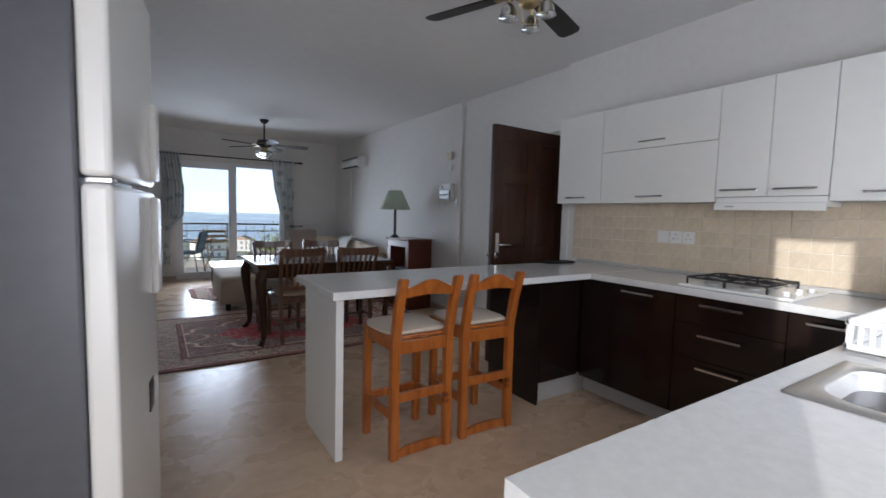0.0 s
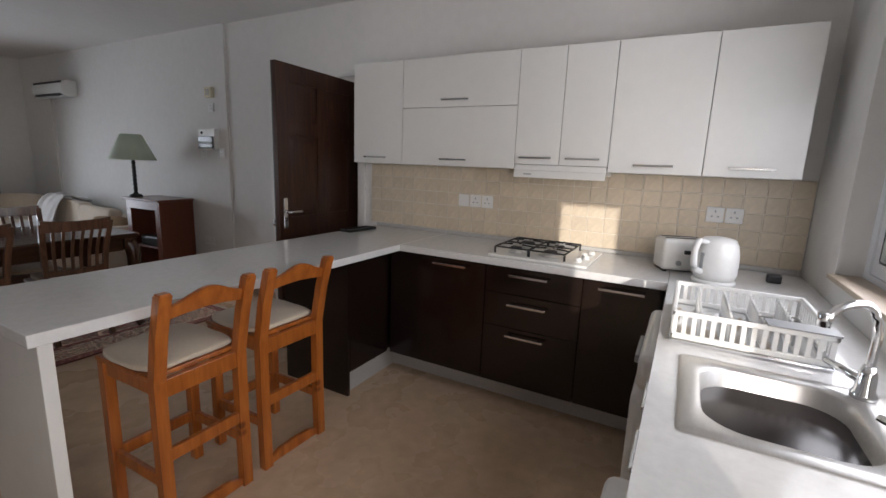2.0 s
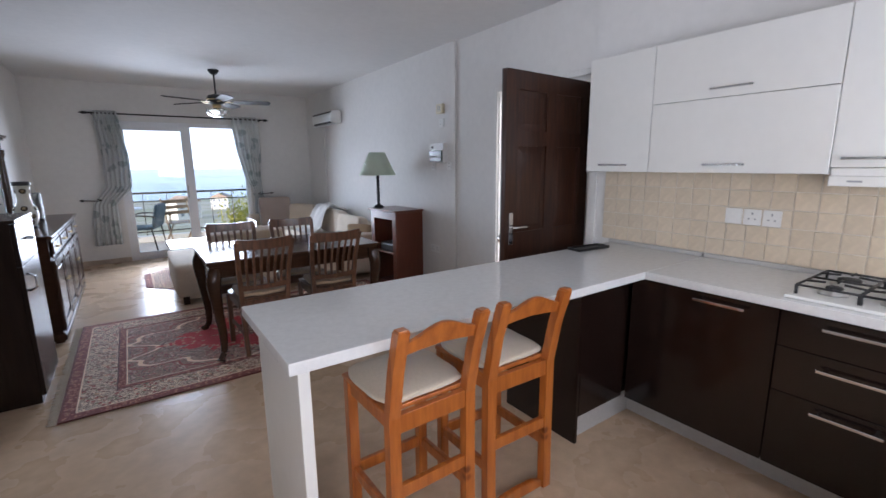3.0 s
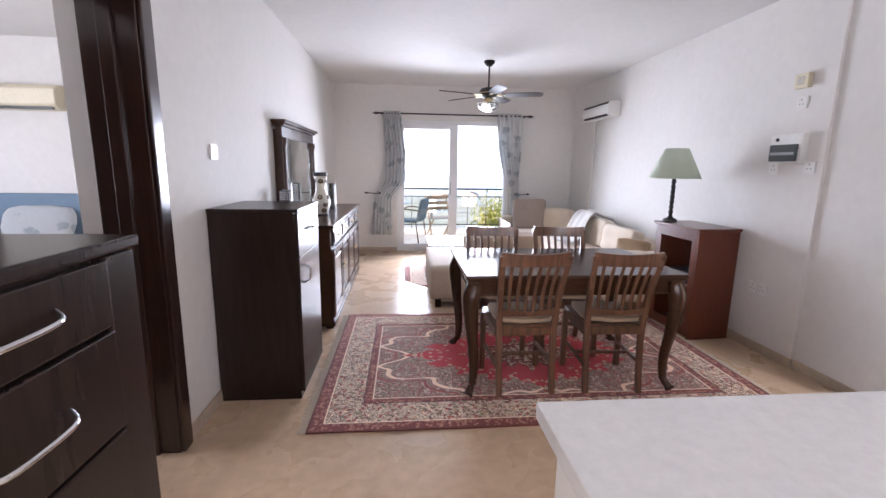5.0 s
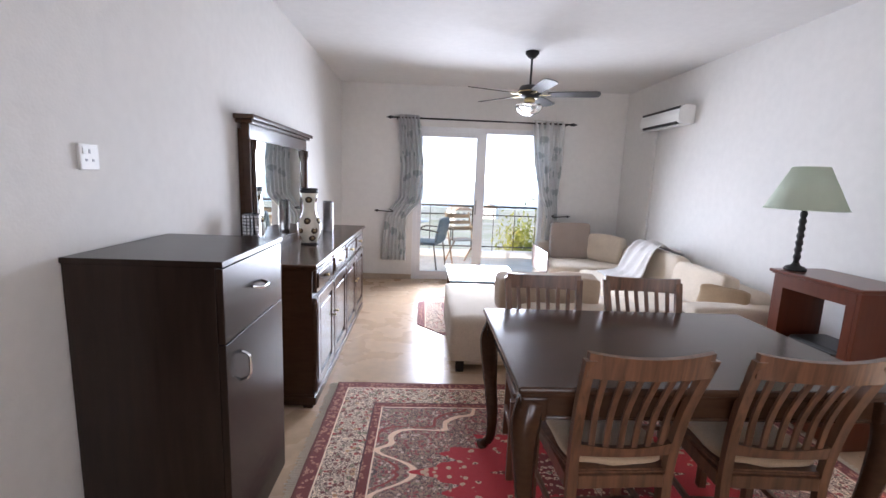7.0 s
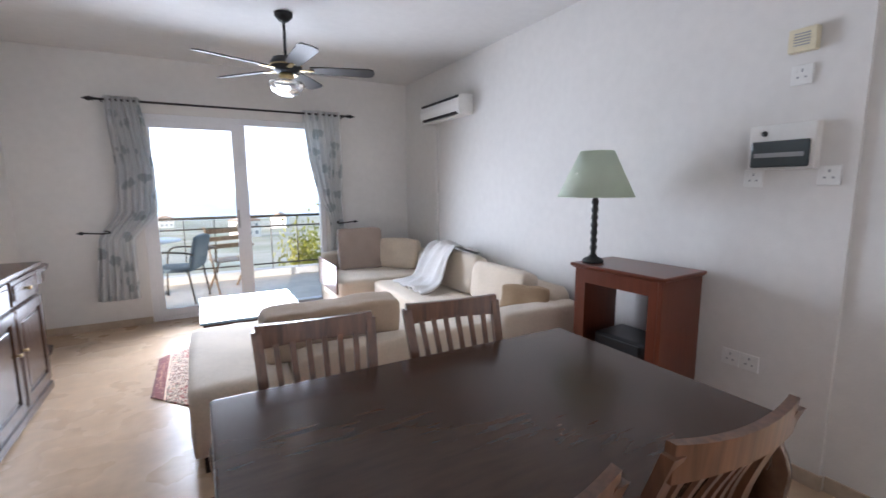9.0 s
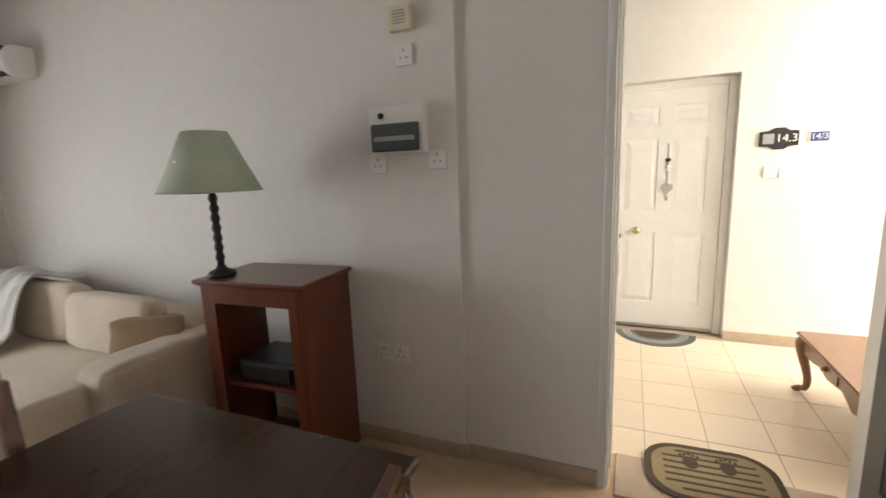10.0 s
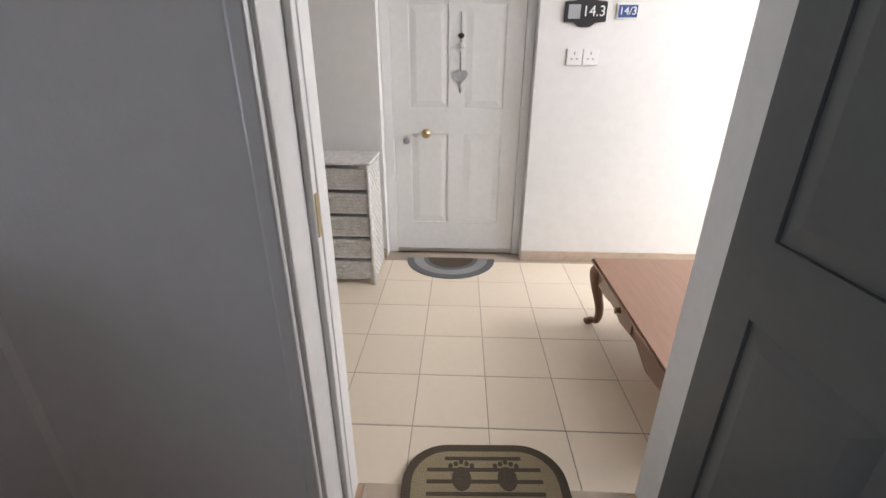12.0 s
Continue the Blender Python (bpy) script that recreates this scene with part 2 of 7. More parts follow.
def lathe(profile, steps=20, centre=(0, 0, 0)):
    """A turned body from (radius, height) pairs."""
    bm = bmesh.new()
    cx, cy, cz = centre
    rings = []
    for r, z in profile:
        if r < 1e-5:
            rings.append([bm.verts.new((cx, cy, cz + z))])
        else:
            rings.append([bm.verts.new((cx + r * math.cos(2 * math.pi * i / steps), cy + r * math.sin(2 * math.pi * i / steps), cz + z)) for i in range(steps)])
    for a, b in zip(rings, rings[1:]):
        for i in range(steps):
            j = (i + 1) % steps
            q = [a[i % len(a)], a[j % len(a)], b[j % len(b)], b[i % len(b)]]
            u = list(dict.fromkeys(q))
            if len(u) > 2:
                bm.faces.new(u)
    if len(rings[0]) > 1:
        bm.faces.new(rings[0][::-1])
    if len(rings[-1]) > 1:
        bm.faces.new(rings[-1])
    for f in bm.faces:
        f.smooth = True
    return bm


def tube(points, radius, steps=10, bm=None, closed=False):
    """A round bar through points; radius may be one number or one a point."""
    bm = bm or bmesh.new()
    pts = [Vector(p) for p in points]
    n = len(pts)
    rings = []
    for i, p in enumerate(pts):
        if closed:
            d = pts[(i + 1) % n] - pts[i - 1]
        else:
            d = pts[min(i + 1, n - 1)] - pts[max(i - 1, 0)]
        d.normalize()
        up = Vector((0, 0, 1)) if abs(d.z) < 0.9 else Vector((1, 0, 0))
        s = d.cross(up).normalized()
        u = s.cross(d)
        r = radius[i] if isinstance(radius, (list, tuple)) else radius
        rings.append([bm.verts.new(p + r * (math.cos(2 * math.pi * k / steps) * s + math.sin(2 * math.pi * k / steps) * u)) for k in range(steps)])
    pairs = list(zip(rings, rings[1:])) + ([(rings[-1], rings[0])] if closed else [])
    for a, b in pairs:
        for k in range(steps):
            f = bm.faces.new((a[k], a[(k + 1) % steps], b[(k + 1) % steps], b[k]))
            f.smooth = True
    if not closed:
        bm.faces.new(rings[0][::-1])
        bm.faces.new(rings[-1])
    return bm


def arc(points, n=8):
    """A smooth curve through points."""
    p = [Vector(q) for q in points]
    p = [2 * p[0] - p[1]] + p + [2 * p[-1] - p[-2]]
    out = []
    for i in range(1, len(p) - 2):
        for k in range(n):
            t = k / n
            a, b, c, d = p[i - 1:i + 3]
            out.append(0.5 * (2 * b + (c - a) * t + (2 * a - 5 * b + 4 * c - d) * t * t + (3 * b - a - 3 * c + d) * t ** 3))
    out.append(p[-2])
    return out


def slab(outline, z0, z1, bevel=0.0, axis="z"):
    """A flat body: an outline pushed along an axis. axis z: (x, y); y: (x, z); x: (y, z)."""
    bm = bmesh.new()
    place = {"z": lambda a, b, h: (a, b, h), "y": lambda a, b, h: (a, h, b), "x": lambda a, b, h: (h, a, b)}[axis]
    lo = [bm.verts.new(place(a, b, z0)) for a, b in outline]
    hi = [bm.verts.new(place(a, b, z1)) for a, b in outline]
    bm.faces.new(lo[::-1])
    bm.faces.new(hi)
    for i in range(len(lo)):
        j = (i + 1) % len(lo)
        bm.faces.new((lo[i], lo[j], hi[j], hi[i]))
    bmesh.ops.recalc_face_normals(bm, faces=bm.faces)
    if bevel:
        bmesh.ops.bevel(bm, geom=list(bm.edges), offset=bevel, segments=2, affect="EDGES")
    return bm


def pad(x0, x1, y0, y1, z0, z1, puff=0.04, n=10, seed=1, lump=0.008, power=4):
    """A soft cushion: rounded in plan and crown, with uneven cloth."""
    bm = bmesh.new()
    bmesh.ops.create_cube(bm, size=2.0)
    bmesh.ops.subdivide_edges(bm, edges=bm.edges[:], cuts=n, use_grid_fill=True)
    cx, cy, cz = (x0 + x1) / 2, (y0 + y1) / 2, (z0 + z1) / 2
    hx, hy, hz = (x1 - x0) / 2, (y1 - y0) / 2, (z1 - z0) / 2
    for v in bm.verts:
        c = v.co
        ln = (abs(c.x) ** power + abs(c.y) ** power + abs(c.z) ** power) ** (1 / power)
        q = c / ln
        q = q * 0.75 + c * 0.25
        crown = 1 + puff / max(hz, 0.01) * (1 - abs(c.x) ** 2) * (1 - abs(c.y) ** 2)
        w = noise.noise(Vector((q.x * hx, q.y * hy, q.z * hz)) * 9 + Vector((seed, 0, 0))) * lump
        v.co = Vector((cx + q.x * hx + w, cy + q.y * hy + w, cz + q.z * hz * crown + w))
    for f in bm.faces:
        f.smooth = True
    return bm


def shift(bm, m):
    bmesh.ops.transform(bm, matrix=m, verts=bm.verts)
    return bm


def merge(*bms):
    out = bmesh.new()
    for b in bms:
        me = bpy.data.meshes.new("tmp")
        b.to_mesh(me)
        b.free()
        out.from_mesh(me)
        bpy.data.meshes.remove(me)
    return out


def mesh_of(name, bm, mat):
    me = bpy.data.meshes.new(name)
    bm.normal_update()
    bm.to_mesh(me)
    bm.free()
    for m in (mat if isinstance(mat, (list, tuple)) else (mat,)):
        me.materials.append(m)
    return me


def part(name, bm, mat, parent, label=""):
    ob = new(name, mesh_of(name, bm, mat))
    ob.parent = parent
    if label:
        tagged(ob, label)
    return ob


def thing(name, label, category, at=None, group="", kind=""):
    ob = new(name)
    ob.empty_display_size = 0.1
    if at is not None:
        ob.matrix_world = at
    return tagged(ob, label, category, group, kind)


def solid(name, bm, mat, label, category="", kind="", group="", at=None):
    ob = new(name, mesh_of(name, bm, mat))
    if at is not None:
        ob.matrix_world = at
    return tagged(ob, label, category, group, kind)


def structure(name, bm, mat, label, category):
    return solid(name, bm, mat, label, category, "structure")

# ---- the shell ----
W, E_, N_, S_, CEIL_Z = -0.06, 3.80, 10.52, 1.28, 2.66
LIV_E = 3.825
DOOR_E = 3.848
T = 0.25
structure("floor", boxes((-4.8, 4.10, 0.10, N_ + 0.25, -0.12, 0.0)), FLOOR, "polished mottled beige stone floor", "floor")
structure("ceiling", boxes((-4.8, 4.1, 0.10, N_ + 0.25, CEIL_Z, CEIL_Z + 0.15)), CEIL, "white painted plaster ceiling", "ceiling")
structure("wall_east_kitchen", boxes((E_, 4.10, 0.98, 4.27, 0, CEIL_Z), (DOOR_E, 4.10, 4.27, 5.36, 2.12, CEIL_Z), (DOOR_E, 4.10, 5.36, 5.97, 0, CEIL_Z)), WALL, "white painted plaster wall with the entrance opening", "wall")
structure("wall_east_living", boxes((LIV_E, 4.10, 5.97, N_ + 0.25, 0, CEIL_Z), (3.80, LIV_E + 0.02, 9.64, 9.86, 0, 2.08)), WALL, "white painted plaster wall of the living area", "wall")
structure("wall_north", boxes((W - T, 0.92, N_, N_ + T, 0, CEIL_Z), (0.92, 2.76, N_, N_ + T, 2.13, CEIL_Z), (2.76, LIV_E, N_, N_ + T, 0, CEIL_Z)), WALL, "white plaster wall with the balcony door opening", "wall")
# the gap at y 0.60-1.04 is added, unseen, to let the sun in
structure("wall_west", boxes((W - 0.23, W, 5.30, N_, 0, CEIL_Z), (W - 0.23, W, 4.43, 5.30, 2.12, CEIL_Z), (W - 0.23, W, 1.04, 4.43, 0, CEIL_Z), (W - 0.23, W, 0.60, 1.04, 2.10, CEIL_Z), (W - 0.23, W, 0.10, 0.60, 0, CEIL_Z), (W - 0.34, W - 0.231, 5.295, 5.62, 0, CEIL_Z)), WALL, "white plaster wall with the bedroom doorway", "wall")
structure("wall_south", boxes((1.60, 1.75, 0.98, S_, 0, CEIL_Z), (1.10, 1.60, 1.18, S_, 0, 0.90), (1.75, 3.25, 0.98, S_, 0, 1.0), (1.75, 3.25, 0.98, S_, 1.95, CEIL_Z), (3.25, E_, 0.98, S_, 0, CEIL_Z)), WALL, "white plaster wall with the kitchen window niche", "wall")
structure("wall_alcove", boxes((W, 1.75, 0.10, 0.30, 0, CEIL_Z), (1.60, 1.75, 0.30, 0.98, 0, CEIL_Z)), WALL, "white plaster wall set back beside the counter", "wall")
structure("wall_bedroom", boxes((-4.8, -4.6, 3.2, 8.6, 0, CEIL_Z), (-4.8, W - 0.23, 8.4, 8.6, 0, CEIL_Z), (-4.8, W - 0.23, 3.0, 3.2, 0, CEIL_Z)), WALL, "pale plaster walls of the bedroom", "wall")
# landing outside the entrance
structure("floor_landing", boxes((4.10, 6.3, 1.6, 8.0, -0.12, -0.0025)), GROUT, "grouted bed of the landing floor", "floor")
structure("ceiling_landing", boxes((4.10, 6.3, 1.6, 8.0, CEIL_Z, CEIL_Z + 0.15)), CEIL, "white plaster ceiling of the landing", "ceiling")
for nm, bb in (("wall_landing_south", (5.89, 6.3, 1.6, 4.58, 0, CEIL_Z)), ("wall_landing_lintel", (5.89, 6.3, 4.58, 5.50, 2.0, CEIL_Z)), ("wall_landing_east", (5.89, 6.3, 5.50, 8.0, 0, CEIL_Z)), ("wall_landing_back", (6.04, 6.3, 4.58, 5.50, 0, 2.0)), ("wall_landing_north", (4.10, 6.3, 8.0, 8.2, 0, CEIL_Z))):
    structure(nm, boxes(bb), HALL_WALL, "white textured plaster wall of the landing", "wall")

# ---- kitchen ----
def bar_handle(parent, axis, a0, a1, face, z, out):
    """A slim straight bar on two posts. axis y: on a front facing along x; axis x: on a front facing along y."""
    d = 0.028 * out
    if axis == "y":
        bm = boxes((min(face + d, face + d + 0.008 * out), max(face + d, face + d + 0.008 * out), a0, a1, z - 0.006, z + 0.006), bevel=0.002)
        for a in (a0 + 0.02, a1 - 0.03):
            box(bm, min(face, face + d), max(face, face + d), a, a + 0.01, z - 0.005, z + 0.005)
    else:
        bm = boxes((a0, a1, min(face + d, face + d + 0.008 * out), max(face + d, face + d + 0.008 * out), z - 0.006, z + 0.006), bevel=0.002)
        for a in (a0 + 0.02, a1 - 0.03):
            box(bm, a, a + 0.01, min(face, face + d), max(face, face + d), z - 0.005, z + 0.005)
    return part("handle", bm, CHROME, parent, "slim polished steel bar handle")


def wall_unit(y0, y1, fronts, label, z0=1.40, z1=2.11):
    """A wall cupboard; fronts: (y0, y1, z0, z1, handle height or None)."""
    u = thing("wall_cabinet", label, "cabinet", pose(0, 0, 0), group="white wall cabinets")
    part("body", bx(3.585, E_ - 0.002, y0 + 0.001, y1 - 0.001, z0, z1, bevel=0.002), WHITE_LACQ, u)
    for a, b, c, d, hz in fronts:
        f = part("door", bx(3.563, 3.584, a + 0.002, b - 0.002, c + 0.002, d - 0.002, bevel=0.002), WHITE_LACQ, u)
        if hz:
            m = (a + b) / 2
            w = min(0.10, (b - a) * 0.36)
            bar_handle(f, "y", m - w, m + w, 3.563, hz, -1)
    return u


wall_unit(1.39, 1.81, [(1.39, 1.81, 1.40, 2.11, 1.445)], "white gloss wall cabinet with one door beside the window")
wall_unit(1.81, 2.28, [(1.81, 2.28, 1.40, 2.11, 1.445)], "white gloss wall cabinet with one closed door")
wall_unit(2.28, 2.84, [(2.28, 2.56, 1.43, 2.11, 1.47), (2.56, 2.84, 1.43, 2.11, 1.47)], "white gloss two-door wall cabinet above the hob", z0=1.43)
wall_unit(2.84, 3.69, [(2.84, 3.69, 1.40, 1.785, 1.445), (2.84, 3.69, 1.785, 2.11, 1.83)], "white gloss wall cabinet with two lift-up flaps")
wall_unit(3.69, 4.13, [(3.69, 4.13, 1.40, 2.11, 1.445)], "white gloss narrow wall cabinet next to the entrance")
hood = thing("extractor_hood", "white slim pull-out extractor hood under the wall cabinet", "hood", pose(0, 0, 0))
part("body", bx(3.57, E_ - 0.002, 2.285, 2.835, 1.375, 1.428, bevel=0.003), WHITE_PLASTIC, hood)
part("front_strip", bx(3.548, 3.569, 2.285, 2.835, 1.35, 1.395, bevel=0.004), WHITE_LACQ, hood)
part("grille", boxes(*[(3.60, 3.76, 2.32 + i * 0.05, 2.35 + i * 0.05, 1.368, 1.374) for i in range(10)]), GREY_PLASTIC, hood)
part("mark", bx(3.5465, 3.5478, 2.72, 2.77, 1.368, 1.376, bevel=0), GREY_PLASTIC, hood)


def base_unit(name, x0, x1, y0, y1, facing, fronts, label, mat=None):
    """A floor cupboard; facing -x or +y or -y; fronts: (a0, a1, z0, z1, handle height, handle a0, handle a1)."""
    u = thing(name, label, "cabinet", pose(0, 0, 0), group="dark base cabinets")
    part("body", bx(x0, x1, y0, y1, 0.15, 0.858, bevel=0.002), DARK_LACQ, u)
    for a, b, c, d, hz, h0, h1 in fronts:
        if facing == "-x":
            f = part("front", bx(x0 - 0.021, x0 - 0.001, a + 0.0015, b - 0.0015, c + 0.0015, d - 0.0015, bevel=0.002), DARK_LACQ, u)
            if hz:
                bar_handle(f, "y", h0, h1, x0 - 0.021, hz, -1)
        elif facing == "-y":
            f = part("front", bx(a + 0.0015, b - 0.0015, y0 - 0.021, y0 - 0.001, c + 0.0015, d - 0.0015, bevel=0.002), DARK_LACQ, u)
            if hz:
                bar_handle(f, "x", h0, h1, y0 - 0.021, hz, -1)
        else:
            f = part("front", bx(a + 0.0015, b - 0.0015, y1 + 0.001, y1 + 0.021, c + 0.0015, d - 0.0015, bevel=0.002), DARK_LACQ, u)
            if hz:
                bar_handle(f, "x", h0, h1, y1 + 0.021, hz, 1)
    return u


base_unit("base_cabinet", 3.20, E_ - 0.003, 1.90, 2.279, "-x", [(1.90, 2.28, 0.15, 0.855, 0.82, 1.98, 2.2)], "dark gloss base cabinet with one door in the corner")
base_unit("base_cabinet", 3.20, E_ - 0.003, 2.281, 2.829, "-x", [(2.281, 2.829, 0.70, 0.855, 0.815, 2.46, 2.68), (2.281, 2.829, 0.50, 0.70, 0.645, 2.46, 2.68), (2.281, 2.829, 0.15, 0.50, 0.46, 2.46, 2.68)], "dark gloss drawer cabinet with three drawers under the hob")
base_unit("base_cabinet", 3.20, E_ - 0.003, 2.831, 3.50, "-x", [(2.831, 3.50, 0.15, 0.855, 0.82, 2.95, 3.17)], "dark gloss base cabinet with one closed door")
base_unit("base_cabinet", 2.80, E_ - 0.003, 3.54, 4.03, "-y", [(2.801, 3.18, 0.15, 0.855, None, 0, 0)], "dark gloss cabinet carrying the breakfast bar")
structure("plinth", boxes((3.315, 3.33, 1.96, 3.575, 0.001, 0.149), (2.80, 3.315, 3.56, 3.575, 0.001, 0.149)), PLINTH, "grey plinth board under the base cabinets", "plinth")
ep = thing("end_panel", "dark gloss end panel of the breakfast bar cabinet", "panel", pose(0, 0, 0))
part("board", bx(2.778, 2.798, 3.522, 4.035, 0.001, 0.858, bevel=0.002), DARK_LACQ, ep)
part("edge_band", bx(2.7785, 2.7975, 3.519, 3.5215, 0.002, 0.857, bevel=0.0005), DARK_LACQ, ep)

bar = thing("breakfast_bar", "white stone breakfast bar top on a pale end panel", "worktop", pose(0, 0, 0))
part("worktop", bx(1.33, E_ - 0.002, 3.42, 4.072, 0.86, 0.90, bevel=0.003), WORKTOP, bar)
part("support_panel", bx(1.384, 1.424, 3.53, 4.068, 0.001, 0.859, bevel=0.003), WHITE_LACQ, bar, "pale laminate support panel")
part("upstand", bx(3.776, 3.797, 3.425, 4.07, 0.901, 0.925, bevel=0.003), PLINTH, bar)
top_e = thing("worktop", "white polished stone worktop along the hob wall", "worktop", pose(0, 0, 0))
part("slab", bx(3.16, E_ - 0.002, 1.892, 3.418, 0.86, 0.90, bevel=0.003), WORKTOP, top_e)
part("upstand", bx(3.776, 3.797, 1.30, 3.42, 0.901, 0.925, bevel=0.003), PLINTH, top_e)
# worktop with a cut-out for the sink
SX0, SX1, SY0, SY1 = 1.825, 2.235, 1.375, 1.815
top_s = thing("worktop", "white polished stone worktop with an inset sink", "worktop", pose(0, 0, 0))
part("slab", merge(bx(1.06, SX0, S_ + 0.002, 1.89, 0.86, 0.90, bevel=0.0), bx(SX1, E_ - 0.025, S_ + 0.002, 1.89, 0.86, 0.90, bevel=0.0), bx(SX0, SX1, S_ + 0.002, SY0, 0.86, 0.90, bevel=0.0), bx(SX0, SX1, SY1, 1.89, 0.86, 0.90, bevel=0.0)), WORKTOP, top_s)
part("end_panel", bx(1.07, 1.10, S_ + 0.003, 1.86, 0.001, 0.859), WHITE_LACQ, top_s)

# fronts below the sink worktop
base_unit("base_cabinet", 1.72, 2.28, S_ + 0.003, 1.845, "+y", [(1.72, 2.0, 0.15, 0.855, 0.80, 1.78, 1.94), (2.0, 2.28, 0.15, 0.855, 0.80, 2.06, 2.22)], "dark gloss two-door cabinet under the sink")
base_unit("base_cabinet", 2.90, 3.19, S_ + 0.003, 1.845, "+y", [(2.90, 3.15, 0.15, 0.855, None, 0, 0)], "dark gloss filler cabinet in the kitchen corner")


def appliance(x0, x1, label, cat, round_door):
    a = thing("washing_machine" if round_door else "dishwasher", label, cat, pose(0, 0, 0))
    part("body", bx(x0, x1, S_ + 0.02, 1.86, 0.02, 0.85, bevel=0.012), WHITE_PLASTIC, a)
    d = part("door", bx(x0 + 0.006, x1 - 0.006, 1.861, 1.945, 0.10, 0.72, bevel=0.03, seg=4), WHITE_PLASTIC, a)
    part("control_panel", bx(x0 + 0.004, x1 - 0.004, 1.861, 1.935, 0.73, 0.848, bevel=0.025, seg=4), WHITE_PLASTIC, a)
    if round_door:
        part("porthole", shift(lathe([(0.0, 0.0), (0.12, 0.01), (0.17, 0.02), (0.185, 0.0)], 28), Matrix.Translation(((x0 + x1) / 2, 1.946, 0.42)) @ Matrix.Rotation(-math.pi / 2, 4, "X")), GREY_PLASTIC, d)
    else:
        part("grip", bx(x0 + 0.18, x1 - 0.18, 1.94, 1.955, 0.75, 0.78, bevel=0.004), GREY_PLASTIC, a)
    for x in (x0 + 0.05, x1 - 0.05):
        for y in (S_ + 0.07, 1.80):
            part("foot", lathe([(0.02, 0), (0.02, 0.02)], 10, (x, y, 0)), BLACK, a)


appliance(1.12, 1.70, "white washing machine under the worktop", "appliance", True)
appliance(2.30, 2.88, "white dishwasher with a rounded front under the worktop", "appliance", False)

# hob
hob = thing("gas_hob", "white enamel four-burner gas hob with black pan supports", "hob", pose(3.455, 2.555, 0.901))
part("plate", bx(-0.25, 0.22, -0.28, 0.28, 0.0, 0.014, bevel=0.005), WHITE_LACQ, hob)
for bxx, byy, r in ((-0.10, -0.045, 0.045), (-0.10, 0.155, 0.035), (0.11, -0.045, 0.035), (0.11, 0.155, 0.05)):
    bn = part("burner", lathe([(r + 0.015, 0.0), (r + 0.012, 0.012), (r, 0.014), (r, 0.022), (0, 0.024)], 20, (bxx, byy, 0.014)), STEEL, hob)
    part("burner_cap", lathe([(r * 0.85, 0), (r * 0.8, 0.008), (0, 0.01)], 20, (bxx, byy, 0.038)), BLACK_IRON, bn)
for y0 in (-0.15, 0.055):
    g = bmesh.new()
    y1 = y0 + 0.20
    for a, b in (((-0.2, y0), (0.2, y0)), ((-0.2, y1), (0.2, y1)), ((-0.2, y0), (-0.2, y1)), ((0.2, y0), (0.2, y1)), ((0.005, y0), (0.005, y1))):
        tube([(a[0], a[1], 0.052), (b[0], b[1], 0.052)], 0.005, 6, g)
    for x in (-0.10, 0.105):
        tube([(x, y0, 0.055), (x, y0 + 0.07, 0.06)], 0.005, 6, g)
        tube([(x, y1, 0.055), (x, y1 - 0.07, 0.06)], 0.005, 6, g)
    yc = (y0 + y1) / 2
    for x0, x1 in ((-0.2, -0.14), (-0.06, 0.005), (0.005, 0.06), (0.14, 0.2)):
        tube([(x0, yc, 0.057), (x1, yc, 0.057)], 0.005, 6, g)
    for x in (-0.2, 0.2):
        for y in (y0, y1):
            tube([(x, y, 0.052), (x, y, 0.014)], 0.006, 6, g)
    part("pan_support", g, BLACK_IRON, hob)
for i in range(4):
    part("knob", lathe([(0.018, 0), (0.016, 0.02), (0.0, 0.022)], 14, (-0.15 + 0.085 * i, -0.215 - 0.025 * (i % 2), 0.014)), WHITE_PLASTIC, hob)

# sink
sink = thing("sink", "brushed stainless steel inset sink with one bowl", "sink", pose(0, 0, 0.901))


def bowl_mesh():
    bm = bmesh.new()
    cx, cy = (SX0 + SX1) / 2, (SY0 + SY1) / 2
    def ring(hx, hy, z, r, n=6, oy=0.0):
        out = []
        for sx, sy, a0 in ((1, 1, 0), (-1, 1, 90), (-1, -1, 180), (1, -1, 270)):
            for k in range(n + 1):
                a = radians(a0 + 90 * k / n)
                out.append(bm.verts.new((cx + sx * (hx - r) + r * math.cos(a), cy + oy + sy * (hy - r) + r * math.sin(a), z)))
        return out
    hx, hy = (SX1 - SX0) / 2, (SY1 - SY0) / 2
    rows = [ring(hx + 0.012, hy + 0.012, 0.001, 0.01), ring(hx + 0.008, hy + 0.008, 0.005, 0.01), ring(hx - 0.032, hy - 0.062, 0.005, 0.09, oy=0.03), ring(hx - 0.036, hy - 0.066, 0.0, 0.088, oy=0.03), ring(hx - 0.05, hy - 0.08, -0.10, 0.08, oy=0.03), ring(hx - 0.066, hy - 0.096, -0.128, 0.07, oy=0.03), ring(hx - 0.10, hy - 0.13, -0.135, 0.05, oy=0.03), ring(0.03, 0.03, -0.138, 0.029, oy=0.03)]
    for a, b in zip(rows, rows[1:]):
        for i in range(len(a)):
            j = (i + 1) % len(a)
            f = bm.faces.new((a[i], a[j], b[j], b[i]))
            f.smooth = True
    bm.faces.new(rows[-1])
    bmesh.ops.recalc_face_normals(bm, faces=bm.faces)
    for f in bm.faces:
        f.normal_flip()
    return bm


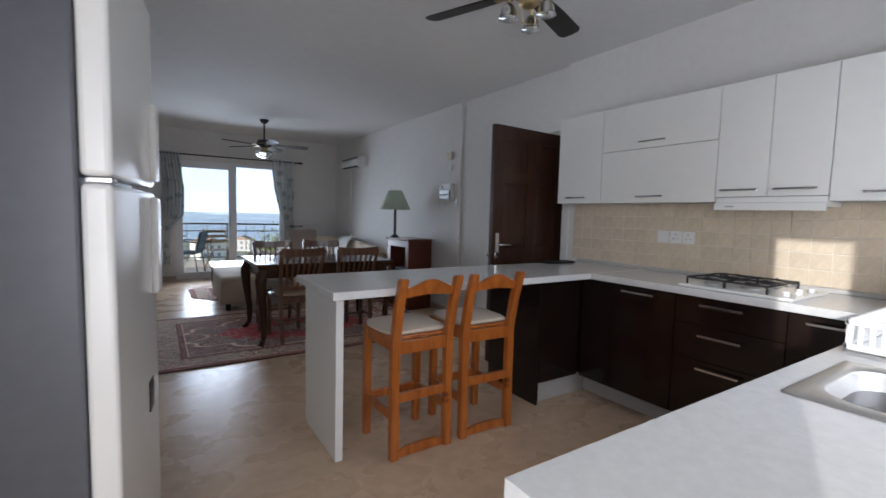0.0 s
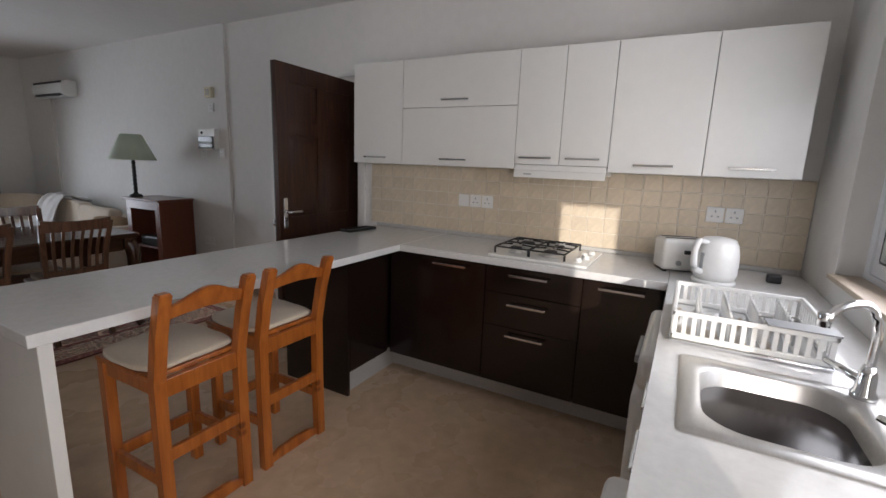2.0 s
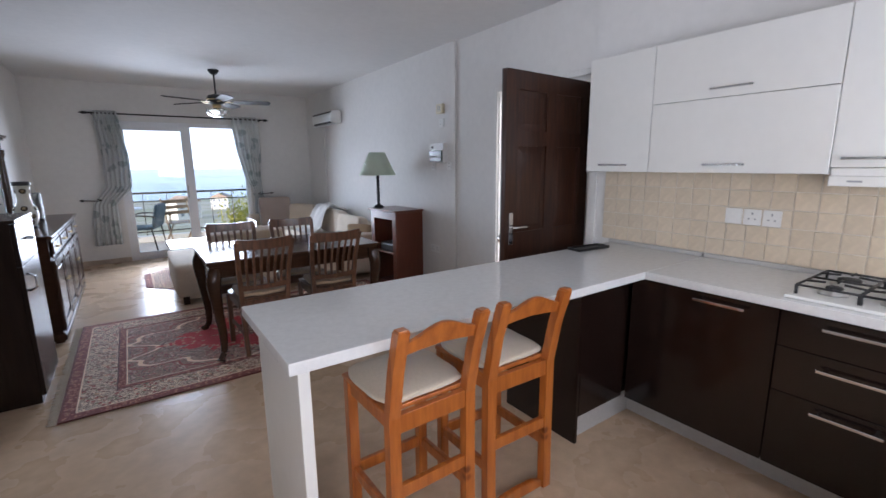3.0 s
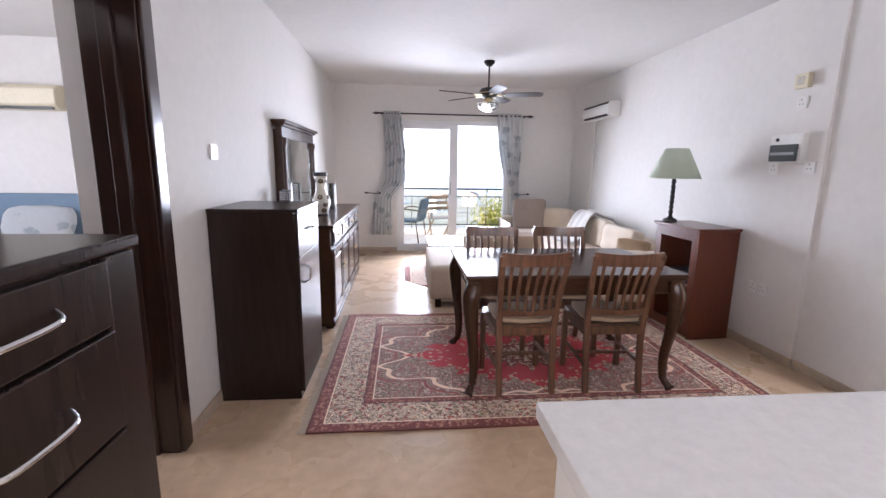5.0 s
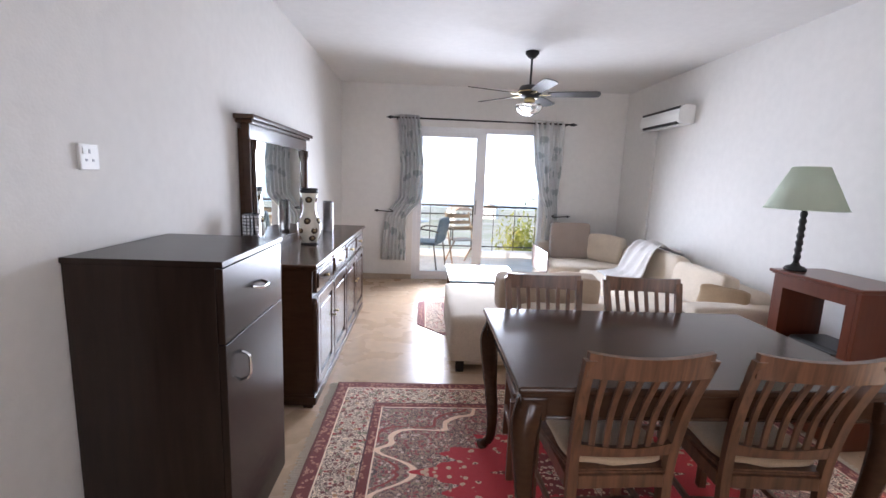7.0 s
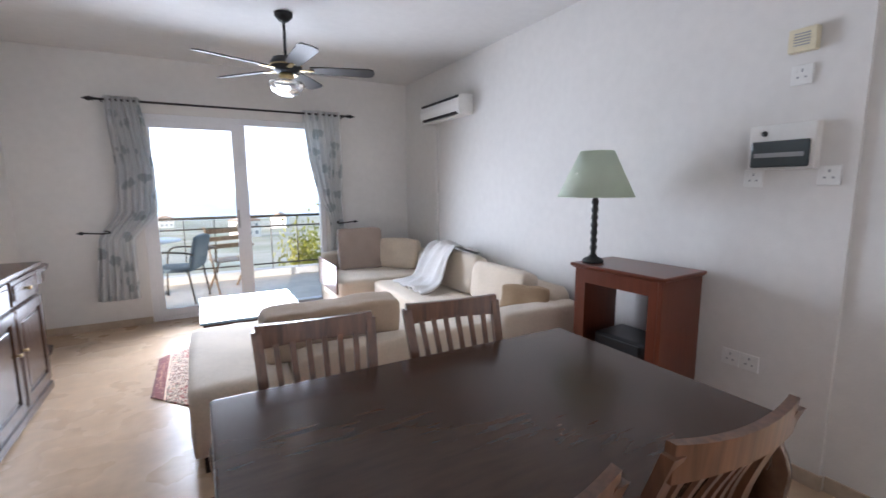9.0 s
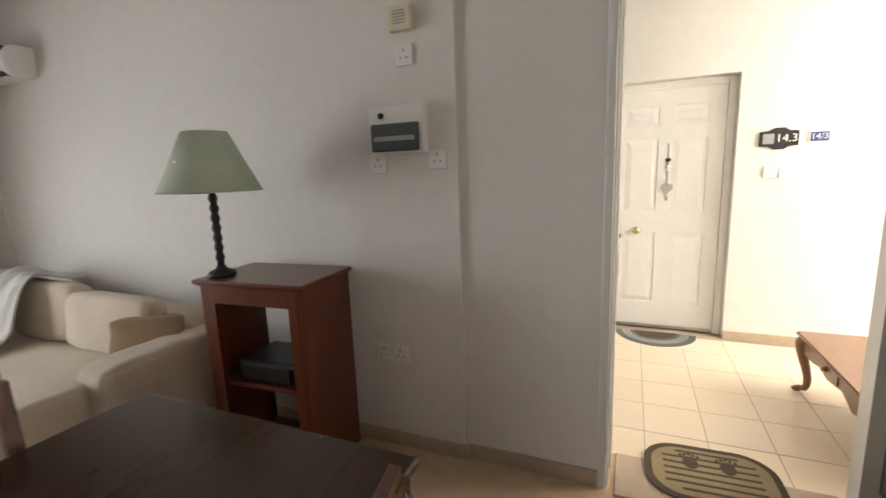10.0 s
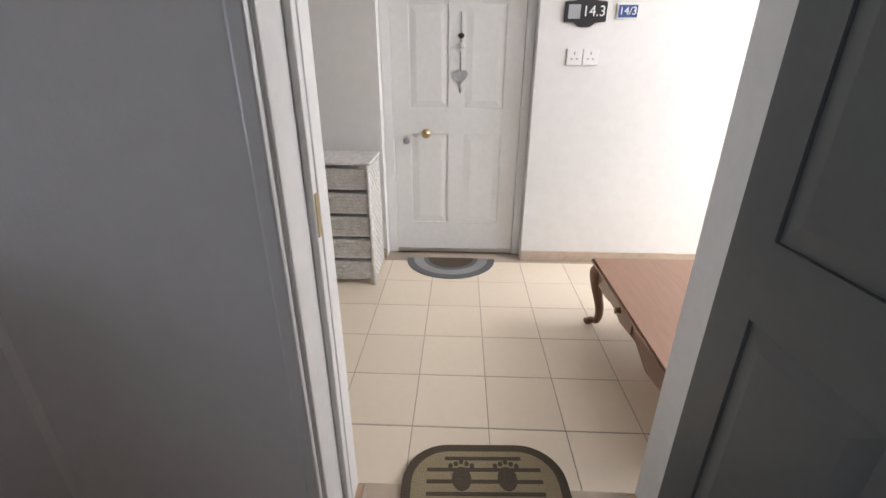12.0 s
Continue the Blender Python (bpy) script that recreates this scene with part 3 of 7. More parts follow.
part("bowl", bowl_mesh(), STEEL, sink)
part("drain", lathe([(0.032, 0), (0.028, 0.004), (0.012, 0.003), (0.0, 0.002)], 18, ((SX0 + SX1) / 2, (SY0 + SY1) / 2 + 0.03, -0.137)), CHROME, sink)


def tap(x, y, h, reach, turn, label, base):
    t = thing("kitchen_tap", label, "tap", pose(x, y, 0.905, 0, 0, turn))
    part("base", lathe([(0.026, 0), (0.026, 0.012), (0.020, 0.02), (0.018, base), (0.012, base + 0.02)], 18), CHROME, t)
    part("spout", tube(arc([(0, 0, base), (0, 0, h * 0.75), (0.0, reach * 0.25, h), (0, reach * 0.7, h * 0.98), (0, reach, h * 0.84)], 6), 0.0095, 12), CHROME, t)
    part("nozzle", shift(lathe([(0.014, 0), (0.015, 0.03), (0.013, 0.032)], 14), Matrix.Translation((0, reach, h * 0.76))), CHROME, t)
    lv = part("lever", tube([(0.0, 0, base * 0.7), (0.03, 0.01, base * 0.75), (0.09, 0.03, base * 0.9)], [0.014, 0.011, 0.008], 10), CHROME, t)
    return t


tap(2.20, 1.44, 0.225, 0.12, 24, "chrome swan-neck kitchen tap behind the sink", 0.06)
ft = tap(1.95, 1.40, 0.20, 0.075, 28, "small chrome filter tap with a curved spout", 0.04)
part("knob", shift(lathe([(0.030, 0.0), (0.032, 0.010), (0.024, 0.022), (0.012, 0.022), (0.0, 0.026)], 20), Matrix.Translation((-0.055, 0.01, 0.0))), CHROME, ft)
solid("water_hose", tube(arc([(1.97, 1.385, 0.93), (2.05, 1.345, 0.905), (2.13, 1.315, 0.907), (2.17, 1.296, 0.93), (2.19, 1.288, 0.945)], 6), 0.005, 8), WHITE_PLASTIC, "thin white hose from the filter tap to the wall", "hose")

# dish rack
rack = thing("dish_rack", "pale grey plastic dish drainer rack beside the sink", "dish rack", pose(2.56, 1.66, 0.902, 0, 0, 0))
g = bmesh.new()
RX, RY = 0.22, 0.20
box(g, -RX, RX, -RY, RY, 0.0, 0.012, bevel=0.004)
part("tray", g, CHROME, rack, "shiny drip tray")
for k, (x0, x1, y0, y1) in enumerate(((-RX, -RX + 0.012, -RY, RY), (RX - 0.012, RX, -RY, RY), (-RX, RX, RY - 0.012, RY), (-RX, RX, -RY, -RY + 0.012))):
    g = bmesh.new()
    box(g, x0, x1, y0, y1, 0.085, 0.10, bevel=0.003)
    box(g, x0, x1, y0, y1, 0.013, 0.03, bevel=0.003)
    n = 16
    for i in range(n):
        if x1 - x0 < 0.1:
            y = y0 + (i + 0.5) * (y1 - y0) / n
            box(g, x0 + 0.003, x1 - 0.003, y - 0.006, y + 0.006, 0.03, 0.085)
        else:
            x = x0 + (i + 0.5) * (x1 - x0) / n
            box(g, x - 0.006, x + 0.006, y0 + 0.003, y1 - 0.003, 0.03, 0.085)
    part("side", g, WHITE_PLASTIC, rack)
for y in (-0.12, -0.04, 0.04, 0.12):
    g = bmesh.new()
    for i in range(11):
        x = -0.19 + i * 0.036
        tube([(x, y, 0.02), (x, y, 0.075), (x + 0.012, y, 0.092)], 0.004, 6, g)
    tube([(-0.2, y, 0.02), (0.2, y, 0.02)], 0.004, 6, g)
    part("plate_divider", g, WHITE_PLASTIC, rack)
cut = part("cutlery_box", boxes((-RX - 0.002, -RX + 0.07, -RY - 0.002, -RY + 0.16, 0.10, 0.104), bevel=0.0), GREY_PLASTIC, rack)

# kettle and toaster
ket = thing("kettle", "white plastic electric kettle on the worktop", "kettle", pose(3.31, 1.705, 0.901, 0, 0, 140) @ Matrix.Diagonal((1.08, 1.08, 1.0, 1)))
part("base", lathe([(0.085, 0), (0.088, 0.012), (0.08, 0.02)], 24), WHITE_PLASTIC, ket)
part("jug", lathe([(0.078, 0.021), (0.088, 0.05), (0.088, 0.13), (0.078, 0.19), (0.06, 0.215), (0.03, 0.222), (0, 0.223)], 28), WHITE_PLASTIC, ket)
part("handle", tube(arc([(0.07, 0, 0.20), (0.12, 0, 0.205), (0.137, 0, 0.15), (0.125, 0, 0.08), (0.085, 0, 0.06)], 6), 0.013, 10), WHITE_PLASTIC, ket)
part("spout", tube([(-0.07, 0, 0.165), (-0.10, 0, 0.20)], [0.03, 0.016], 12), WHITE_PLASTIC, ket)
part("water_gauge", bx(0.084, 0.0895, -0.008, 0.008, 0.06, 0.15, bevel=0.002), GREY_PLASTIC, ket)
toa = thing("toaster", "white plastic toaster standing behind the kettle", "toaster", pose(3.53, 1.84, 0.901, 0, 0, 20))
part("body", bx(-0.08, 0.08, -0.09, 0.13, 0.008, 0.175, bevel=0.022, seg=4), WHITE_PLASTIC, toa)
part("slot", boxes((-0.05, -0.02, -0.07, 0.11, 0.174, 0.177), (0.02, 0.05, -0.07, 0.11, 0.174, 0.177)), BLACK, toa)
part("lever", bx(-0.10, -0.08, 0.0, 0.03, 0.10, 0.12), BLACK, toa)
part("foot", bx(-0.07, 0.07, -0.08, -0.06, 0, 0.008, bevel=0), BLACK, toa)
part("foot", bx(-0.07, 0.07, 0.10, 0.12, 0, 0.008, bevel=0), BLACK, toa)
part("dial", shift(lathe([(0.014, 0), (0.012, 0.012), (0, 0.013)], 14), Matrix.Translation((-0.08, 0.05, 0.05)) @ Matrix.Rotation(-math.pi / 2, 4, "Y")), GREY_PLASTIC, toa)
solid("power_plug", bx(-0.02, 0.02, -0.03, 0.03, 0, 0.04, bevel=0.006), BLACK, "black power plug lying on the worktop", "plug", at=pose(3.50, 1.44, 0.901))
tray = thing("tray", "small black tray lying on the breakfast bar", "tray", pose(3.45, 3.99, 0.901, 0, 0, -5))
part("base", bx(-0.14, 0.14, -0.05, 0.05, 0, 0.008, bevel=0.003), BLACK, tray)
part("rim", boxes((-0.14, 0.14, -0.05, -0.042, 0.008, 0.018), (-0.14, 0.14, 0.042, 0.05, 0.008, 0.018), (-0.14, -0.132, -0.042, 0.042, 0.008, 0.018), (0.132, 0.14, -0.042, 0.042, 0.008, 0.018)), BLACK, tray)


def wall_socket(name, label, at, n, mat=None, red=False):
    """A row of square wall plates; local x along the wall, y out of it."""
    for i in range(n):
        s = thing(name, label, "socket", at @ pose(0.092 * i, 0, 0), group="wall plates")
        part("plate", bx(-0.043, 0.043, 0.001, 0.011, -0.043, 0.043, bevel=0.003), mat or WHITE_PLASTIC, s)
        if i < 2 or n == 1:
            part("pin_hole", boxes((-0.004, 0.004, 0.0105, 0.012, 0.012, 0.026), (-0.02, -0.01, 0.0105, 0.012, -0.014, -0.006), (0.01, 0.02, 0.0105, 0.012, -0.014, -0.006)), GREY_PLASTIC, s)
        part("rocker", bx(0.018, 0.032, 0.0105, 0.014, 0.010, 0.030, bevel=0.001), WHITE_PLASTIC, s)


wall_socket("wall_socket", "white plastic wall socket on the tiled splashback", pose(3.789, 3.36, 1.16, 0, 0, 90) @ pose(-0.26, 0, 0), 3)
wall_socket("wall_socket", "white double wall socket above the kettle", pose(3.789, 1.62, 1.19, 0, 0, 90), 2)

# tiled splashback
splash = structure("splashback", boxes((3.788, 3.7985, 1.285, 4.13, 0.926, 1.398)), SPLASH_GROUT, "beige tiled splashback", "tiles")
NY, NZ = 28, 5
ty, tz = (4.13 - 1.285) / NY, (1.398 - 0.926) / NZ
tile_me = mesh_of("tile", bx(-0.0045, 0.0035, -ty / 2 + 0.0028, ty / 2 - 0.0028, -tz / 2 + 0.0028, tz / 2 - 0.0028, bevel=0.0015, seg=1), SPLASH)
for i in range(NY):
    for j in range(NZ):
        o = new("tile", tile_me)
        o.parent = splash
        o.matrix_basis = Matrix.Translation((3.787 + random.uniform(-0.0006, 0.0006), 1.285 + (i + 0.5) * ty, 0.926 + (j + 0.5) * tz)) @ Euler((0, random.uniform(-0.006, 0.006), random.uniform(-0.006, 0.006))).to_matrix().to_4x4()

# kitchen window in its niche
win = structure("window_1", boxes((1.75, 3.25, 1.12, 1.19, 1.0, 1.045), (1.75, 3.25, 1.12, 1.19, 1.90, 1.95), (1.75, 1.80, 1.12, 1.19, 1.045, 1.90), (3.20, 3.25, 1.12, 1.19, 1.045, 1.90), bevel=0.0), ALU, "white aluminium sliding kitchen window", "window")
for x0, x1, y in ((1.80, 2.53, 1.137), (2.50, 3.20, 1.168)):
    sash = part("window_sash", boxes((x0, x1, y - 0.014, y + 0.014, 1.047, 1.105), (x0, x1, y - 0.014, y + 0.014, 1.845, 1.898), (x0, x0 + 0.06, y - 0.014, y + 0.014, 1.105, 1.845), (x1 - 0.06, x1, y - 0.014, y + 0.014, 1.105, 1.845)), ALU, win)
    pn = part("pane", bx(x0 + 0.06, x1 - 0.06, y - 0.003, y + 0.003, 1.105, 1.845, bevel=0), GLASS, sash)
    pn.visible_shadow = False
    part("gasket", boxes((x0 + 0.058, x1 - 0.058, y + 0.0142, y + 0.0155, 1.099, 1.107), (x0 + 0.058, x1 - 0.058, y + 0.0142, y + 0.0155, 1.843, 1.851), (x0 + 0.054, x0 + 0.062, y + 0.0142, y + 0.0155, 1.107, 1.843), (x1 - 0.062, x1 - 0.054, y + 0.0142, y + 0.0155, 1.107, 1.843)), BLACK, sash)
part("latch", bx(3.162, 3.185, 1.1825, 1.20, 1.40, 1.50, bevel=0.004), GREY_PLASTIC, win)
part("window_sill", bx(1.752, 3.248, 1.191, 1.305, 1.001, 1.022, bevel=0.004), SKIRT, win, "beige stone window sill")


# bar stools
def bar_stool(at, label):
    s = thing("bar_stool", label, "stool", at, group="stools at the breakfast bar")
    H = 0.655
    for sx in (-1, 1):
        # back post, slightly raked above the seat
        p = [(sx * 0.165, -0.17, 0.0), (sx * 0.165, -0.165, 0.3), (sx * 0.165, -0.165, 0.62), (sx * 0.165, -0.20, 0.80), (sx * 0.166, -0.245, 0.952)]
        bm = bmesh.new()
        for a, b in zip(p, p[1:]):
            v = box(bm, -0.022, 0.022, -0.019, 0.019, 0, 1)
            for q in v:
                c = Vector(a).lerp(Vector(b), q.co.z)
                q.co = Vector((c.x + q.co.x, c.y + q.co.y, c.z))
        bmesh.ops.remove_doubles(bm, verts=bm.verts, dist=0.0005)
        box(bm, sx * 0.166 - 0.019, sx * 0.166 + 0.019, -0.262, -0.228, 0.951, 0.960, bevel=0.003)
        part("back_leg", bm, PINE, s)
        part("front_leg", bx(sx * 0.165 - 0.021, sx * 0.165 + 0.021, 0.15, 0.192, 0.0, H - 0.03, bevel=0.005), PINE, s)
        part("side_rail", bx(sx * 0.165 - 0.012, sx * 0.165 + 0.012, -0.146, 0.15, H - 0.085, H - 0.03, bevel=0.003), PINE, s)
        part("side_stretcher", bx(sx * 0.165 - 0.011, sx * 0.165 + 0.011, -0.146, 0.15, 0.20, 0.245, bevel=0.004), PINE, s)
    part("front_rail", bx(-0.144, 0.144, 0.158, 0.182, H - 0.085, H - 0.03, bevel=0.003), PINE, s)
    part("back_rail", bx(-0.143, 0.143, -0.178, -0.152, H - 0.10, H - 0.03, bevel=0.003), PINE, s)
    part("back_stretcher", bx(-0.143, 0.143, -0.178, -0.154, 0.30, 0.35, bevel=0.004), PINE, s)
    part("front_stretcher", bx(-0.144, 0.144, 0.158, 0.18, 0.20, 0.25, bevel=0.004), PINE, s)
    part("foot_board", slab([(-0.143, 0.035), (-0.09, 0.055), (0, 0.06), (0.09, 0.055), (0.143, 0.035), (0.143, 0.005), (-0.143, 0.005)], -0.180, -0.156, 0.003, "y"), PINE, s)
    up = [(x, 0.905 + 0.045 * math.cos(x / 0.146 * math.pi / 2) ** 2) for x in [-0.13 + 0.02 * k for k in range(14)]]
    rail = slab([(-0.146, 0.855), (-0.146, 0.90)] + up + [(0.146, 0.90), (0.146, 0.855)] + [(x, 0.855 + 0.014 * math.cos(x / 0.146 * math.pi / 2)) for x in (0.09, 0.0, -0.09)], -0.011, 0.011, 0.003, "y")
    for v in rail.verts:
        v.co.y += -0.213 - (v.co.z - 0.855) * 0.30
    part("top_rail", rail, PINE, s)
    part("seat_board", bx(-0.187, 0.187, -0.15, 0.20, H - 0.03, H - 0.012, bevel=0.004), PINE, s)
    part("cushion", pad(-0.185, 0.185, -0.15, 0.205, H - 0.012, H + 0.022, puff=0.008, n=8, seed=3), CUSHION, s, "cream cloth seat cushion")
    return s


stool = bar_stool(pose(1.815, 3.58, 0.0, 0, 0, 1.0), "orange pine bar stool with a cream cushion")
copy_thing(stool, pose(2.265, 3.585, 0.0, 0, 0, -1.0))

# fridge
fr = thing("fridge_freezer", "tall white fridge freezer with its side darkened as in shade", "fridge", pose(0.558, 2.74, 0, 0, 0, -7.8))
# the body's dark grey stands for shade on the fridge's side
part("body", bx(-0.58, -0.066, 0.0, 0.60, 0.03, 1.95, bevel=0.008), material("fridge_side_in_shade", (0.10, 0.105, 0.12), 0.35, vary=0.06, scale=3), fr, "enamelled body coloured dark grey for its shade")
low = part("lower_door", bx(-0.064, 0.0, 0.0, 0.60, 0.05, 1.33, bevel=0.014, seg=3), WHITE_LACQ, fr)
upd = part("upper_door", bx(-0.064, 0.0, 0.0, 0.60, 1.346, 1.95, bevel=0.014, seg=3), WHITE_LACQ, fr)
part("handle", bx(-0.004, 0.022, 0.50, 0.575, 0.98, 1.31, bevel=0.010, seg=3), WHITE_PLASTIC, low, "moulded white grip")
part("handle", bx(-0.004, 0.022, 0.50, 0.575, 1.365, 1.62, bevel=0.010, seg=3), WHITE_PLASTIC, upd, "moulded white grip")
part("hinge", bx(-0.055, -0.002, 0.01, 0.06, 1.3315, 1.3445, bevel=0.002), CHROME, fr)
part("emblem", bx(0.0002, 0.003, 0.40, 0.48, 0.60, 0.70, bevel=0.001), BLACK, low)
for x in (-0.54, -0.10):
    for y in (0.05, 0.55):
        part("foot", lathe([(0.02, 0), (0.02, 0.03)], 10, (x, y, 0)), BLACK, fr)


def bow_handle(parent, axis, c, half, face, z, out, vertical=False):
    d = out
    if vertical:
        p = [(face, c, z - half), (face + d * 0.03, c, z - half * 0.7), (face + d * 0.034, c, z), (face + d * 0.03, c, z + half * 0.7), (face, c, z + half)]
    else:
        p = [(face, c - half, z), (face + d * 0.03, c - half * 0.7, z - 0.006), (face + d * 0.034, c, z - 0.008), (face + d * 0.03, c + half * 0.7, z - 0.006), (face, c + half, z)]
    return part("handle", tube(arc(p, 4), 0.006, 8), CHROME, parent, "chrome bow handle")


# tall drawer cabinet beside the fridge
tw = thing("drawer_tower", "dark espresso drawer cabinet beside the bedroom doorway", "cabinet", pose(0, 0, 0))
part("body", bx(-0.04, 0.43, 3.60, 4.205, 0.06, 1.225, bevel=0.003), ESPRESSO, tw)
part("top", bx(-0.05, 0.455, 3.59, 4.215, 1.226, 1.252, bevel=0.006), ESPRESSO, tw)
part("plinth", bx(-0.03, 0.40, 3.61, 4.195, 0.0, 0.059), ESPRESSO, tw)
part("stile", bx(0.4305, 0.445, 4.11, 4.205, 0.07, 1.22), ESPRESSO, tw)
for i, (a, b) in enumerate(((1.08, 1.215), (0.86, 1.07), (0.64, 0.85), (0.36, 0.63), (0.08, 0.35))):
    d = part("drawer", bx(0.4305, 0.452, 3.615, 4.105, a, b, bevel=0.004), ESPRESSO, tw)
    bow_handle(d, "y", 3.86, 0.10, 0.452, (a + b) / 2 + 0.01, 1)

# kitchen ceiling fan
def ceiling_fan(at, label, blade_mat, drop, shades, spin, globe, count=5):
    f = thing("ceiling_fan", label, "fan", at)
    iron = BLACK_IRON
    part("canopy", lathe([(0.065, 0.0), (0.065, -0.02), (0.035, -0.055), (0.014, -0.065)], 20), iron, f)
    part("rod", lathe([(0.011, -0.06), (0.011, -drop + 0.08)], 10), iron, f)
    part("motor", lathe([(0.03, -drop + 0.085), (0.09, -drop + 0.07), (0.115, -drop + 0.03), (0.115, -drop), (0.08, -drop - 0.03), (0.05, -drop - 0.04)], 24), iron, f)
    part("trim_ring", lathe([(0.1155, -drop + 0.02), (0.1185, -drop + 0.015), (0.1155, -drop + 0.01)], 24), BRASS, f)
    for k in range(count):
        a = radians(spin + 360 / count * k)
        m = Matrix.Rotation(a, 4, "Z") @ Matrix.Translation((0, 0, -drop - 0.01))
        arm = part("blade_arm", shift(boxes((0.09, 0.20, -0.018, 0.018, -0.006, 0.0), bevel=0.002), m), BRASS, f)
        out = [(0.17, -0.05), (0.32, -0.062), (0.61, -0.068), (0.645, -0.05), (0.655, 0.0), (0.645, 0.05), (0.61, 0.068), (0.32, 0.062), (0.17, 0.05)]
        part("blade", shift(slab(out, 0.0, 0.008, 0.002), m @ Matrix.Rotation(radians(-12), 4, "X")), blade_mat, f)
    part("light_hub", lathe([(0.05, -drop - 0.04), (0.055, -drop - 0.07), (0.03, -drop - 0.09)], 18), BRASS, f)
    if globe:
        part("glass_bowl", lathe([(0.06, -drop - 0.085), (0.125, -drop - 0.10), (0.13, -drop - 0.125), (0.10, -drop - 0.17), (0.05, -drop - 0.195), (0.0, -drop - 0.20)], 24), FROST, f, "frosted glass bowl")
    else:
        for k in range(3):
            a = radians(40 + 120 * k)
            c, s = math.cos(a), math.sin(a)
            arm = part("lamp_arm", tube(arc([(0.03 * c, 0.03 * s, -drop - 0.06), (0.08 * c, 0.08 * s, -drop - 0.05), (0.11 * c, 0.11 * s, -drop - 0.09)], 5), 0.008, 8), BRASS, f)
            part("glass_shade", lathe([(0.02, 0), (0.035, -0.02), (0.05, -0.07), (0.052, -0.072)], 16, (0.11 * c, 0.11 * s, -drop - 0.09)), FROST, arm)
        part("pull_chain", tube(arc([(0.03, 0, -drop - 0.08), (0.06, 0.01, -drop - 0.15), (-0.02, 0.02, -drop - 0.16), (-0.04, 0.0, -drop - 0.09)], 6), 0.0025, 6), BRASS, f)
    return f


ceiling_fan(pose(2.30, 3.22, CEIL_Z - 0.001), "black and brass ceiling fan over the kitchen", FAN_BLADE, 0.20, 3, 22, False, 4)

# ---- living and dining area ----
# entrance door: frame in the wall and the leaf standing open
frame_white = material("white_frame_paint", (0.74, 0.73, 0.70), 0.4, vary=0.04, scale=4)
d1 = structure("door_1", merge(bx(3.853, 4.105, 5.335, 5.358, 0.0, 2.118, bevel=0.002), bx(3.985, 4.015, 5.318, 5.336, 0.0, 2.06, bevel=0.004), bx(4.035, 4.105, 5.322, 5.336, 0.0, 2.06, bevel=0.004)), frame_white, "white painted wooden entrance frame", "door frame")
part("architrave", merge(bx(3.832, 3.852, 5.336, 5.371, 0.0, 2.13, bevel=0.006), bx(3.853, 3.872, 5.327, 5.3355, 0.0, 2.06, bevel=0.004)), frame_white, d1)
part("jamb", merge(bx(3.955, 4.105, 4.272, 4.425, 0.0, 2.06, bevel=0.003), bx(3.955, 4.105, 4.425, 5.334, 2.06, 2.118, bevel=0.003)), frame_white, d1)
part("architrave", bx(3.78, 3.799, 4.20, 4.272, 0.0, 2.15, bevel=0.004), frame_white, d1)
part("architrave", bx(3.83, 3.849, 4.272, 5.335, 2.09, 2.13, bevel=0.004), frame_white, d1)
part("strike_plate", bx(3.99, 4.01, 5.315, 5.3178, 0.92, 1.02, bevel=0.001), BRASS, d1)
part("threshold", bx(3.80, 4.10, 4.45, 5.30, 0.0005, 0.012, bevel=0.004), SKIRT, d1)


def panel_leaf(name, label, w, h, mat_front, mat_back, at, thick=0.044):
    """A six-panel door leaf along local x from 0 to w, front towards -y."""
    d = thing(name, label, "door", at)
    core = part("leaf", bx(0, w, -thick / 2 + 0.008, thick / 2 - 0.008, 0.0, h, bevel=0.002), mat_front, d)
    cols = ((0.11, w / 2 - 0.05), (w / 2 + 0.05, w - 0.11))
    rows = ((0.22, 0.82), (0.98, 1.56), (1.66, h - 0.12))
    for side, mat in ((-1, mat_front), (1, mat_back)):
        y0, y1 = sorted((side * thick / 2, side * (thick / 2 - 0.0085)))
        g = bmesh.new()
        for a, b in ((0, cols[0][0]), (cols[0][1], cols[1][0]), (cols[1][1], w)):
            box(g, a, b, y0, y1, 0, h)
        for c in cols:
            for a, b in ((0, rows[0][0]), (rows[0][1], rows[1][0]), (rows[1][1], rows[2][0]), (rows[2][1], h)):
                box(g, c[0], c[1], y0, y1, a, b)
        part("stiles_and_rails", g, mat, d)
        for c in cols:
            for a, b in rows:
                m = side * (thick / 2 - 0.004)
                q = bmesh.new()
                lo = [(c[0] + 0.001, a + 0.001), (c[1] - 0.001, a + 0.001), (c[1] - 0.001, b - 0.001), (c[0] + 0.001, b - 0.001)]
                hi = [(c[0] + 0.045, a + 0.045), (c[1] - 0.045, a + 0.045), (c[1] - 0.045, b - 0.045), (c[0] + 0.045, b - 0.045)]
                vl = [q.verts.new((x, side * (thick / 2 - 0.0078), z)) for x, z in lo]
                vh = [q.verts.new((x, m + side * 0.003, z)) for x, z in hi]
                q.faces.new(vh)
                q.faces.new(vl)
                for k in range(4):
                    q.faces.new((vl[k], vl[(k + 1) % 4], vh[(k + 1) % 4], vh[k]))
                bmesh.ops.recalc_face_normals(q, faces=q.faces)
                part("panel", q, mat, d)
    return d


